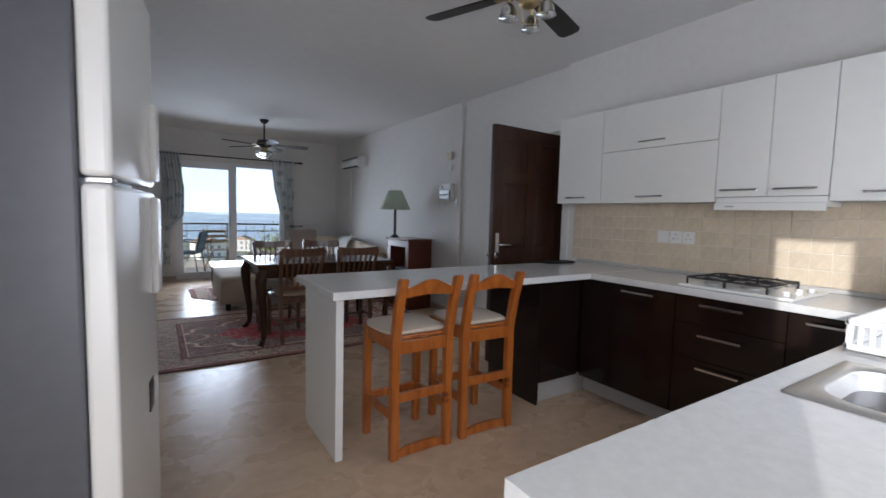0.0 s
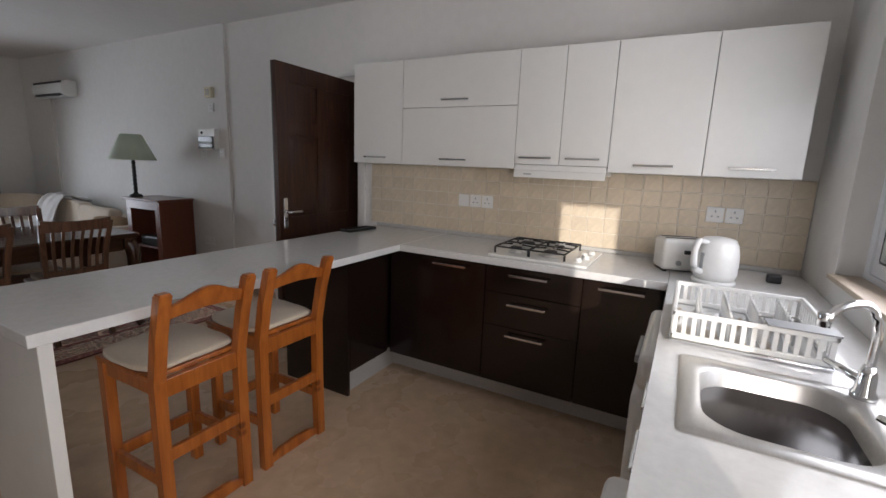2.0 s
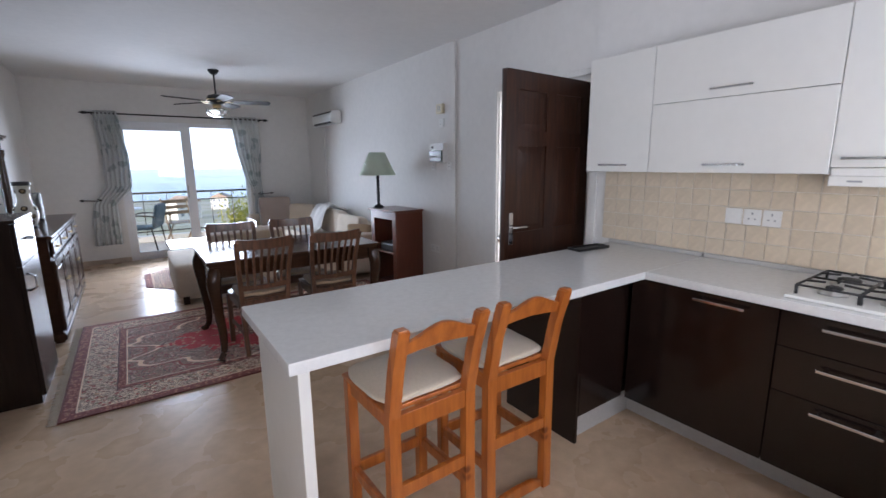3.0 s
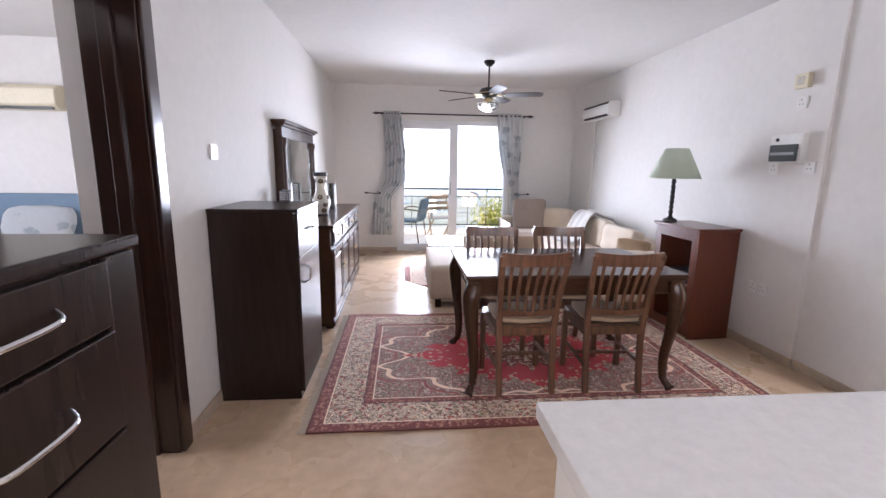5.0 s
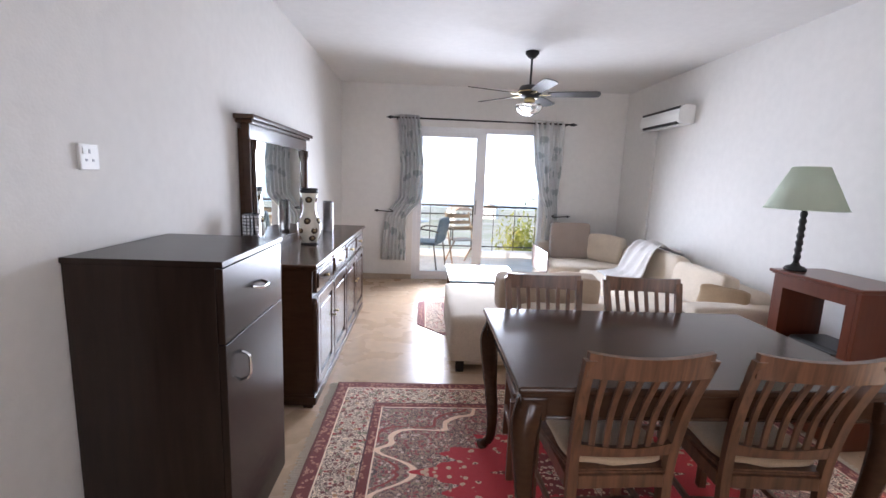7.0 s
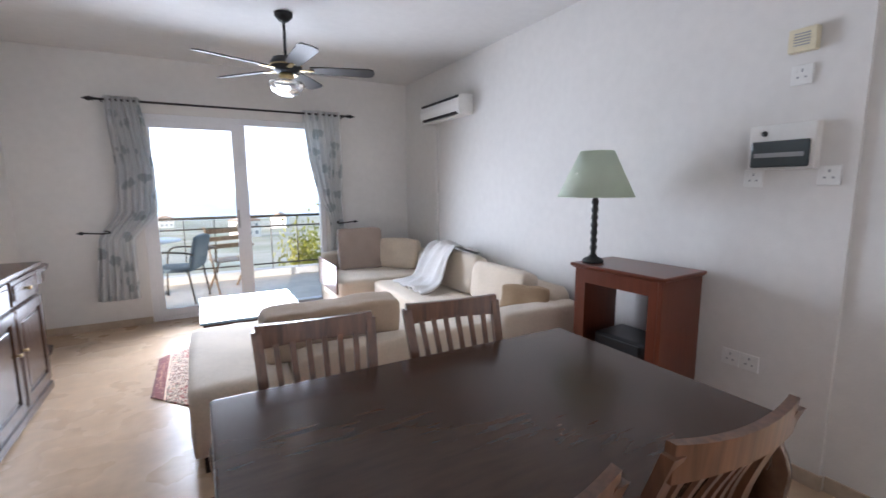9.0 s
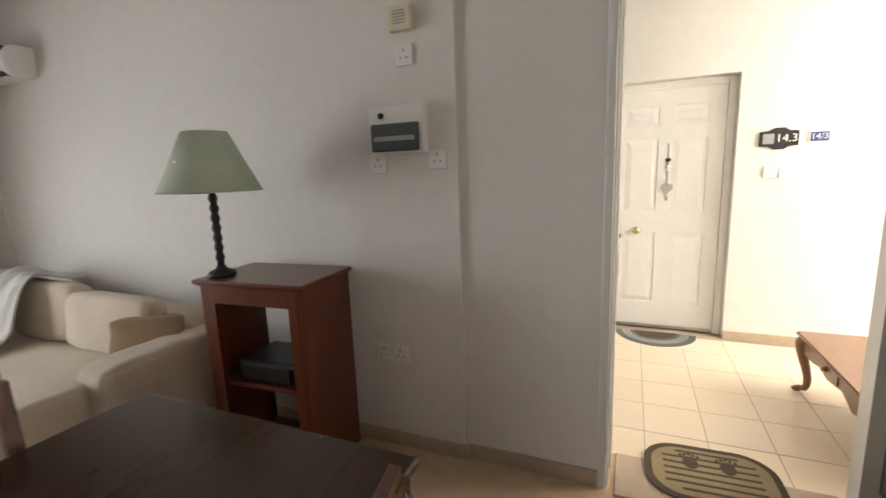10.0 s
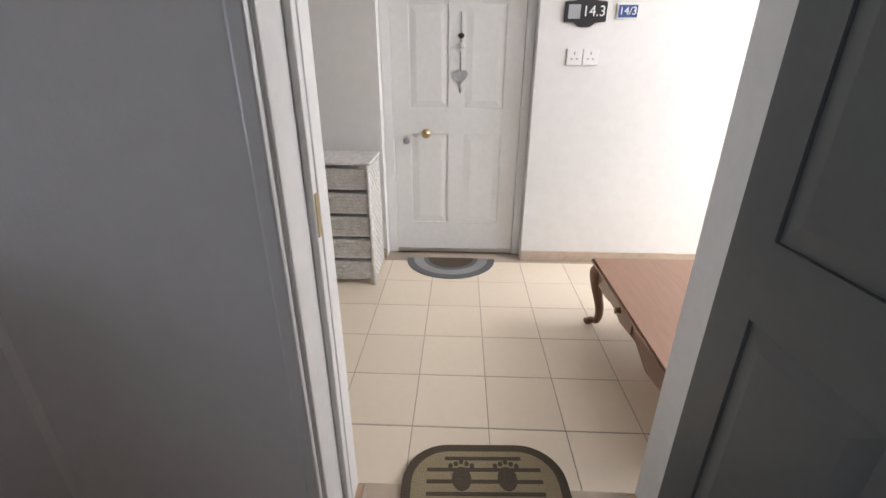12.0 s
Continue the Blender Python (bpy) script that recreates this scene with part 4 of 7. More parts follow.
# outer door face: deep shade is put into this dark grey colour
DOOR_OUT_SHADED = material("door_paint_in_shade", (0.095, 0.10, 0.097), 0.45, vary=0.05, scale=4)
DOOR_WHITE = material("white_door_paint", (0.80, 0.80, 0.78), 0.4, vary=0.03, scale=4)
leaf = panel_leaf("entrance_door", "open entrance door, brown wood inside, outer face darkened as in shade", 0.90, 2.04, DOOR_BROWN, DOOR_OUT_SHADED, pose(3.045, 4.390, 0.012, 0, 0, 2.6))
hp = part("handle_plate", bx(0.035, 0.075, -0.030, -0.0222, 0.90, 1.12, bevel=0.004), CHROME, leaf)
part("lever", tube(arc([(0.055, -0.03, 1.02), (0.055, -0.07, 1.02), (0.10, -0.075, 1.022), (0.17, -0.072, 1.02)], 5), 0.009, 10), CHROME, hp)
part("knob", shift(lathe([(0.022, 0), (0.012, 0.012), (0.012, 0.03), (0.03, 0.045), (0.033, 0.06), (0.022, 0.075), (0.0, 0.078)], 20), Matrix.Translation((0.07, 0.0222, 0.93)) @ Matrix.Rotation(-math.pi / 2, 4, "X")), CHROME, leaf)
for z in (0.25, 1.05, 1.8):
    part("hinge", lathe([(0.008, -0.05), (0.008, 0.05)], 10, (0.904, 0.0, z)), BRASS, leaf)

# bedroom doorway lining
d2 = structure("door_2", merge(bx(W - 0.232, W + 0.002, 5.255, 5.298, 0.0, 2.118, bevel=0.003), bx(W - 0.15, W - 0.09, 5.238, 5.257, 0.0, 2.08, bevel=0.003), bx(W - 0.232, W + 0.002, 4.432, 4.475, 0.0, 2.118, bevel=0.003), bx(W - 0.232, W + 0.002, 4.475, 5.255, 2.075, 2.118, bevel=0.003)), FRAME_BROWN, "dark brown wooden lining of the bedroom doorway", "door frame")
part("architrave", merge(bx(W + 0.0025, W + 0.022, 5.262, 5.345, 0.0, 2.17, bevel=0.005)), FRAME_BROWN, d2)
part("architrave", merge(bx(W + 0.0025, W + 0.022, 4.385, 4.468, 0.0, 2.17, bevel=0.005)), FRAME_BROWN, d2)
part("architrave", bx(W + 0.0025, W + 0.022, 4.468, 5.262, 2.085, 2.17, bevel=0.005), FRAME_BROWN, d2)
bl = panel_leaf("bedroom_door", "open brown wooden bedroom door", 0.78, 2.05, DOOR_BROWN, DOOR_BROWN, pose(W - 0.21, 4.50, 0.01, 0, 0, 172))
part("lever", tube(arc([(0.72, -0.022, 1.0), (0.72, -0.06, 1.0), (0.66, -0.065, 1.0), (0.60, -0.06, 1.0)], 5), 0.008, 10), CHROME, bl)

# skirting
structure("baseboard", merge(bx(W, W + 0.012, 5.347, N_ - 0.013, 0, 0.075, bevel=0.003), bx(W, 0.92, N_ - 0.012, N_, 0, 0.075, bevel=0.003), bx(2.77, LIV_E, N_ - 0.012, N_, 0, 0.075, bevel=0.003), bx(LIV_E - 0.012, LIV_E, 5.958, 9.64, 0, 0.075, bevel=0.003), bx(LIV_E - 0.012, LIV_E, 9.86, N_ - 0.013, 0, 0.075, bevel=0.003), bx(DOOR_E - 0.012, DOOR_E, 5.372, 5.957, 0, 0.075, bevel=0.003), bx(LIV_E, DOOR_E - 0.013, 5.958, 5.97, 0, 0.075, bevel=0.003)), SKIRT, "beige stone skirting along the walls", "skirting")

# balcony sliding door
bd = structure("window_2", boxes((0.92, 2.76, 10.56, 10.66, 2.07, 2.13), (0.92, 0.975, 10.56, 10.66, 0.045, 2.07), (2.705, 2.76, 10.56, 10.66, 0.045, 2.07), (0.92, 2.76, 10.56, 10.66, 0.001, 0.045)), ALU, "white aluminium sliding balcony door standing partly open", "sliding door")
sash = part("door_sash", boxes((0.976, 1.84, 10.567, 10.603, 0.047, 0.12), (0.976, 1.84, 10.567, 10.603, 2.00, 2.069), (0.976, 1.036, 10.567, 10.603, 0.12, 2.00), (1.78, 1.84, 10.567, 10.603, 0.12, 2.00)), ALU, bd)
pn = part("pane", bx(1.036, 1.78, 10.582, 10.588, 0.12, 2.00, bevel=0), GLASS, sash)
pn.visible_shadow = False
sash2 = part("door_sash", boxes((1.80, 1.90, 10.617, 10.653, 0.047, 2.069), (1.90, 1.92, 10.617, 10.653, 0.047, 2.069), bevel=0), ALU, bd, "edge of the sash slid behind the other")
part("pull", bx(1.79, 1.81, 10.555, 10.566, 0.95, 1.15, bevel=0.003), GREY_PLASTIC, bd)

# curtains on an iron rod
def curtain_mat():
    m = material("floral_curtain", (0.90, 0.91, 0.91), 0.95, vary=0.06, scale=14, bump=0.3, bump_scale=250, sheen=0.2)
    nt = m.node_tree
    n, link = nt.nodes, nt.links.new
    b = n["Principled BSDF"]
    old = b.inputs["Base Color"].links[0].from_socket
    co = n.new("ShaderNodeTexCoord")
    vo = n.new("ShaderNodeTexVoronoi")
    vo.inputs["Scale"].default_value = 7.0
    wob = n.new("ShaderNodeTexNoise")
    wob.inputs["Scale"].default_value, wob.inputs["Detail"].default_value = 9.0, 3
    link(co.outputs["Object"], wob.inputs["Vector"])
    mx = n.new("ShaderNodeMix")
    mx.data_type = "VECTOR"
    mx.inputs["Factor"].default_value = 0.12
    link(co.outputs["Object"], mx.inputs["A"])
    link(wob.outputs["Color"], mx.inputs["B"])
    link(mx.outputs["Result"], vo.inputs["Vector"])
    ra = n.new("ShaderNodeValToRGB")
    ra.color_ramp.elements[0].position, ra.color_ramp.elements[1].position = 0.28, 0.36
    ra.color_ramp.elements[0].color, ra.color_ramp.elements[1].color = (0.60, 0.65, 0.66, 1), (1, 1, 1, 1)
    link(vo.outputs["Distance"], ra.inputs["Fac"])
    mu = n.new("ShaderNodeMix")
    mu.data_type, mu.blend_type = "RGBA", "MULTIPLY"
    mu.inputs["Factor"].default_value = 0.85
    link(old, mu.inputs["A"])
    link(ra.outputs["Color"], mu.inputs["B"])
    link(mu.outputs["Result"], b.inputs["Base Color"])
    tr = n.new("ShaderNodeBsdfTranslucent")
    link(mu.outputs["Result"], tr.inputs["Color"])
    ms = n.new("ShaderNodeMixShader")
    ms.inputs["Fac"].default_value = 0.62
    link(b.outputs[0], ms.inputs[1])
    link(tr.outputs[0], ms.inputs[2])
    link(ms.outputs[0], n["Material Output"].inputs["Surface"])
    return m


CURTAIN = curtain_mat()
rod = thing("curtain_rod", "dark iron curtain rod with arrow finials", "curtain rod", pose(0, 10.42, 2.215))
part("rod", tube([(0.64, 0, 0), (3.02, 0, 0)], 0.011, 10), BLACK_IRON, rod)
for x, s in ((0.64, -1), (3.02, 1)):
    part("finial", shift(lathe([(0.012, 0), (0.022, 0.01), (0.012, 0.02), (0.024, 0.035), (0.0, 0.10)], 12), Matrix.Translation((x, 0, 0)) @ Matrix.Rotation(s * math.pi / 2, 4, "Y")), BLACK_IRON, rod)
for x in (0.69, 2.97):
    part("bracket", tube([(x, 0.0, -0.012), (x, 0.095, -0.012)], 0.008, 8), BLACK_IRON, rod)


def curtain(label, edges, pleats, seed):
    """Cloth hung from the rod; edges: (height, left x, right x, depth of folds)."""
    bm = bmesh.new()
    cols = 72
    rows = []
    zs = np.linspace(edges[0][0], edges[-1][0], 46)
    hz = [e[0] for e in edges][::-1]
    for z in zs:
        l, r, dpt = (float(np.interp(z, hz, [e[k] for e in edges][::-1])) for k in (1, 2, 3))
        row = []
        for i in range(cols + 1):
            u = i / cols
            w = noise.noise(Vector((u * 3, z * 1.5, seed))) * 0.35
            y = 10.42 + dpt * (0.75 * math.sin(2 * math.pi * pleats * u + w * 4.0) + 0.5 * noise.noise(Vector((u * 9, z * 1.1, seed + 4))))
            row.append(bm.verts.new((l + (r - l) * u + 0.01 * w, min(y, 10.50), z)))
        rows.append(row)
    for a, b in zip(rows, rows[1:]):
        for i in range(cols):
            f = bm.faces.new((a[i], a[i + 1], b[i + 1], b[i]))
            f.smooth = True
    c = thing("curtain", label, "curtain", pose(0, 0, 0), group="curtains at the balcony door")
    o = part("cloth", bm, CURTAIN, c)
    so = o.modifiers.new("thick", "SOLIDIFY")
    so.thickness = 0.003
    for i in range(6):
        e = edges[0]
        x = e[1] + (e[2] - e[1]) * (i + 0.5) / 6
        part("eyelet", shift(lathe([(0.017, -0.004), (0.024, -0.004), (0.024, 0.004), (0.017, 0.004)], 14), Matrix.Translation((x, 10.42, 2.215)) @ Matrix.Rotation(math.pi / 2, 4, "Y")), STEEL, c)
    return c


curtain("pale floral curtain tied back beside the balcony door", [(2.25, 0.70, 0.98, 0.035), (1.6, 0.74, 1.06, 0.04), (1.15, 0.72, 1.05, 0.035), (1.0, 0.60, 0.92, 0.02), (0.9, 0.55, 0.84, 0.025), (0.30, 0.50, 0.84, 0.04)], 6, 1.0)
curtain("pale floral curtain gathered to a holdback", [(2.25, 2.50, 2.94, 0.035), (1.7, 2.56, 2.94, 0.04), (1.25, 2.66, 2.92, 0.03), (1.05, 2.76, 2.93, 0.02), (0.9, 2.78, 2.94, 0.025), (0.05, 2.76, 2.90, 0.03)], 6, 5.0)
for x, s in ((0.60, -1), (2.90, 1)):
    hb = thing("curtain_holdback", "dark iron curtain holdback with an arrow tip", "holdback", pose(x, 10.42, 0.98), group="holdbacks")
    part("arm", tube(arc([(0, 0.099, 0), (0, 0.03, 0.01), (s * -0.06, -0.06, 0.0), (s * -0.02, -0.075, -0.01), (s * 0.14, -0.06, 0.0)], 5), 0.007, 8), BLACK_IRON, hb)
    part("finial", shift(lathe([(0.008, 0), (0.018, 0.012), (0.0, 0.06)], 10), Matrix.Translation((s * 0.14, -0.06, 0)) @ Matrix.Rotation(s * math.pi / 2, 4, "Y")), BLACK_IRON, hb)

# shoe cabinet by the doorway
sc = thing("shoe_cabinet", "dark espresso two-door cabinet against the wall", "cabinet", pose(0, 0, 0))
part("body", bx(-0.055, 0.415, 5.745, 6.33, 0.0, 1.137, bevel=0.002), ESPRESSO, sc)
part("top", bx(-0.057, 0.442, 5.74, 6.335, 1.138, 1.158, bevel=0.002), ESPRESSO, sc)
up = part("upper_flap", bx(0.4155, 0.438, 5.748, 6.325, 0.88, 1.132, bevel=0.002), ESPRESSO, sc)
dl = part("door", bx(0.4155, 0.438, 5.748, 6.325, 0.05, 0.875, bevel=0.002), ESPRESSO, sc)
bow_handle(up, "y", 6.03, 0.05, 0.438, 1.02, 1)
bow_handle(dl, "y", 5.86, 0.055, 0.438, 0.76, 1, vertical=True)

# sideboard
sb = thing("sideboard", "long dark walnut sideboard with drawers and panelled doors", "sideboard", pose(0, 0, 0))
part("body", bx(-0.055, 0.42, 6.94, 9.04, 0.09, 0.875, bevel=0.002), WALNUT, sb)
part("top", merge(bx(-0.057, 0.455, 6.905, 9.07, 0.885, 0.912, bevel=0.008), bx(-0.057, 0.44, 6.92, 9.055, 0.874, 0.886, bevel=0.004)), WALNUT, sb)
part("base", merge(bx(-0.05, 0.44, 6.925, 9.055, 0.02, 0.075, bevel=0.008), bx(-0.05, 0.43, 6.935, 9.045, 0.074, 0.09, bevel=0.004)), WALNUT, sb)
for y in (6.96, 7.98, 9.0):
    part("foot", bx(0.36, 0.42, y - 0.03, y + 0.03, 0.0, 0.02, bevel=0.004), WALNUT, sb)
n = 4
for i in range(n):
    a = 6.96 + i * (2.06 / n)
    b = a + 2.06 / n
    part("column", lathe([(0.018, 0.10), (0.024, 0.14), (0.016, 0.2), (0.022, 0.42), (0.016, 0.62), (0.024, 0.66), (0.018, 0.70)], 12, (0.428, a, 0)), WALNUT, sb)
    dr = part("drawer", merge(bx(0.4205, 0.436, a + 0.035, b - 0.015, 0.72, 0.865, bevel=0.003), bx(0.435, 0.444, a + 0.06, b - 0.04, 0.745, 0.84, bevel=0.004)), WALNUT, sb)
    part("knob", shift(lathe([(0.008, 0), (0.008, 0.012), (0.014, 0.02), (0.0, 0.026)], 12), Matrix.Translation((0.444, (a + b) / 2, 0.79)) @ Matrix.Rotation(math.pi / 2, 4, "Y")), BRASS, dr)
    do = part("door", merge(bx(0.4205, 0.434, a + 0.035, b - 0.015, 0.11, 0.70, bevel=0.003), bx(0.433, 0.445, a + 0.035, a + 0.09, 0.11, 0.70, bevel=0.003), bx(0.433, 0.445, b - 0.07, b - 0.015, 0.11, 0.70, bevel=0.003), bx(0.433, 0.445, a + 0.09, b - 0.07, 0.11, 0.17, bevel=0.003), bx(0.433, 0.445, a + 0.09, b - 0.07, 0.64, 0.70, bevel=0.003), bx(0.433, 0.441, a + 0.115, b - 0.095, 0.20, 0.61, bevel=0.006)), WALNUT, sb)
    part("knob", shift(lathe([(0.007, 0), (0.007, 0.012), (0.012, 0.02), (0.0, 0.024)], 12), Matrix.Translation((0.445, b - 0.04 if i % 2 == 0 else a + 0.06, 0.45)) @ Matrix.Rotation(math.pi / 2, 4, "Y")), BRASS, do)

mr = thing("wall_mirror", "large dark wood framed mirror standing on the sideboard", "mirror", pose(0, 0, 0.913))
MY0, MY1, MH = 7.10, 8.40, 0.86
part("glass", bx(-0.008, 0.004, MY0 + 0.08, MY1 - 0.08, 0.04, MH - 0.14, bevel=0), MIRROR, mr)
part("backing", bx(-0.056, -0.031, MY0 + 0.02, MY1 - 0.02, 0.01, MH - 0.08, bevel=0), WALNUT, mr)
for a, b in ((MY0 + 0.01, MY0 + 0.085), (MY1 - 0.085, MY1 - 0.01)):
    part("side_post", merge(bx(-0.03, 0.022, a, b, 0.0, MH - 0.12, bevel=0.006), lathe([(0.024, 0.0), (0.024, 0.05), (0.014, 0.08), (0.019, 0.35), (0.014, 0.64), (0.024, 0.67), (0.024, 0.72)], 12, (0.022, (a + b) / 2, 0))), WALNUT, mr)
part("frieze", bx(-0.03, 0.02, MY0 + 0.0, MY1 - 0.0, MH - 0.14, MH - 0.05, bevel=0.004), WALNUT, mr)
part("cornice", merge(bx(-0.055, 0.045, MY0 - 0.02, MY1 + 0.02, MH - 0.05, MH - 0.028, bevel=0.006), bx(-0.055, 0.065, MY0 - 0.045, MY1 + 0.045, MH - 0.028, MH, bevel=0.006)), WALNUT, mr)
part("bottom_rail", bx(-0.03, 0.02, MY0 + 0.085, MY1 - 0.085, 0.0, 0.045, bevel=0.004), WALNUT, mr)

# things on the sideboard
CERAMIC = material("cream_ceramic", (0.72, 0.68, 0.58), 0.2, vary=0.05, scale=6, coat=0.4)
SPOT = material("brown_glaze", (0.09, 0.06, 0.035), 0.25, vary=0.2, scale=30)
SPOT_EYE = material("tan_glaze", (0.42, 0.30, 0.16), 0.25, vary=0.2, scale=30)
va = thing("vase", "cream gourd-shaped vase with brown ring spots", "vase", pose(0.212, 7.72, 0.913) @ Matrix.Diagonal((1.1, 1.1, 1.1, 1)))
part("body", lathe([(0.048, 0.0), (0.056, 0.02), (0.076, 0.075), (0.082, 0.115), (0.074, 0.16), (0.050, 0.205), (0.043, 0.24), (0.045, 0.29), (0.060, 0.35)], 28), CERAMIC, va)
for k, (turn, z, r) in enumerate([(20 + 72 * i, 0.10, 0.0795) for i in range(5)] + [(56 + 72 * i, 0.165, 0.0715) for i in range(5)] + [(30 + 90 * i, 0.045, 0.066) for i in range(4)] + [(10 + 90 * i, 0.305, 0.0485) for i in range(4)]):
    tilt = {0.165: -28, 0.045: 20, 0.305: 12}.get(z, 0)
    m = Matrix.Rotation(radians(turn), 4, "Z") @ Matrix.Translation((r, 0, z)) @ Matrix.Rotation(radians(90 + tilt), 4, "Y")
    sp = part("spot", shift(lathe([(0.0, -0.006), (0.024, -0.006), (0.022, 0.001), (0.0, 0.0025)], 14), m), SPOT, va)
    part("spot_eye", shift(lathe([(0.011, 0.0015), (0.010, 0.0032), (0.0, 0.0034)], 10), m), SPOT_EYE, sp)
part("rim", lathe([(0.060, 0.35), (0.062, 0.36), (0.06, 0.38), (0.05, 0.382), (0.045, 0.36)], 28), BLACK, va, "dark rim")
part("foot", lathe([(0.06, 0.0), (0.062, 0.006), (0.058, 0.012)], 28), BLACK, va)


def candle_glass(at):
    c = thing("candle_holder", "silver crystal-ringed glass candle holder", "candle holder", at, group="candle holders")
    part("cylinder", lathe([(0.0, 0.004), (0.040, 0.004), (0.043, 0.0), (0.043, 0.285), (0.040, 0.285), (0.039, 0.012), (0.0, 0.012)], 24), FROST, c)
    for i in range(14):
        g = bmesh.new()
        for k in range(16):
            a = 2 * math.pi * k / 16
            m = Matrix.Translation((0.045 * math.cos(a), 0.045 * math.sin(a), 0.02 + i * 0.019)) @ Matrix.Rotation(a, 4, "Z")
            bmesh.ops.create_cube(g, size=0.012, matrix=m)
        tagged(part("crystal_ring", g, CHROME, c), kind="stuff")
    return c


cg = candle_glass(pose(0.20, 8.42, 0.913))
copy_thing(cg, pose(0.06, 6.99, 0.913))

# dark console past the sideboard
cs = thing("console_table", "small dark wooden console in the corner by the curtain", "console", pose(0.16, 9.45, 0))
part("top", slab([(-0.21, -0.28), (0.10, -0.28), (0.19, -0.2), (0.22, 0.0), (0.19, 0.2), (0.10, 0.28), (-0.21, 0.28)], 0.79, 0.82, 0.005), WALNUT, cs)
part("shelf", slab([(-0.2, -0.25), (0.08, -0.25), (0.16, -0.18), (0.19, 0.0), (0.16, 0.18), (0.08, 0.25), (-0.2, 0.25)], 0.14, 0.165, 0.004), WALNUT, cs)
part("apron", slab([(-0.2, -0.25), (0.08, -0.25), (0.16, -0.18), (0.19, 0.0), (0.16, 0.18), (0.08, 0.25), (-0.2, 0.25)], 0.70, 0.79, 0.003), WALNUT, cs)
for x, y in ((-0.17, -0.22), (-0.17, 0.22), (0.08, -0.21), (0.08, 0.21)):
    part("leg", lathe([(0.02, 0), (0.026, 0.05), (0.018, 0.16), (0.028, 0.4), (0.018, 0.62), (0.026, 0.70)], 12, (x, y, 0)), WALNUT, cs)


# dining set
def cabriole(h, sx, sy, r0=0.05):
    p = arc([(0, 0, h), (sx * 0.022, sy * 0.022, h * 0.86), (sx * 0.012, sy * 0.012, h * 0.6), (-sx * 0.008, -sy * 0.008, h * 0.3), (-sx * 0.004, -sy * 0.004, h * 0.1), (sx * 0.02, sy * 0.02, 0.022), (sx * 0.03, sy * 0.03, 0.0)], 6)
    n = len(p)
    rr = [float(np.interp(i / (n - 1), [0, 0.15, 0.4, 0.75, 0.88, 0.97, 1], [r0, r0 * 1.05, r0 * 0.66, r0 * 0.42, r0 * 0.45, r0 * 0.75, r0 * 0.6])) for i in range(n)]
    return tube(p, rr, 12)


tb = thing("dining_table", "dark walnut dining table with carved cabriole legs", "table", pose(2.09, 6.13, 0.012))
TX, TY = 0.69, 0.45
part("tabletop", merge(bx(-TX, TX, -TY, TY, 0.742, 0.768, bevel=0.009, seg=3), bx(-TX + 0.012, TX - 0.012, -TY + 0.012, TY - 0.012, 0.728, 0.743, bevel=0.004)), WALNUT, tb)
for y in (-TY + 0.06, TY - 0.06):
    part("apron", merge(bx(-TX + 0.10, TX - 0.10, y - 0.012, y + 0.012, 0.64, 0.727, bevel=0.003), bx(-TX + 0.10, TX - 0.10, y - 0.018, y + 0.018, 0.632, 0.645, bevel=0.005)), WALNUT, tb)
for x in (-TX + 0.06, TX - 0.06):
    part("apron", merge(bx(x - 0.012, x + 0.012, -TY + 0.10, TY - 0.10, 0.64, 0.727, bevel=0.003), bx(x - 0.018, x + 0.018, -TY + 0.10, TY - 0.10, 0.632, 0.645, bevel=0.005)), WALNUT, tb)
for sx in (-1, 1):
    for sy in (-1, 1):
        lg = part("leg", shift(cabriole(0.70, sx, sy, 0.05), Matrix.Translation((sx * (TX - 0.06), sy * (TY - 0.06), 0))), WALNUT, tb)
        part("corner_block", bx(sx * (TX - 0.06) - 0.045, sx * (TX - 0.06) + 0.045, sy * (TY - 0.06) - 0.045, sy * (TY - 0.06) + 0.045, 0.64, 0.727, bevel=0.008), WALNUT, lg)


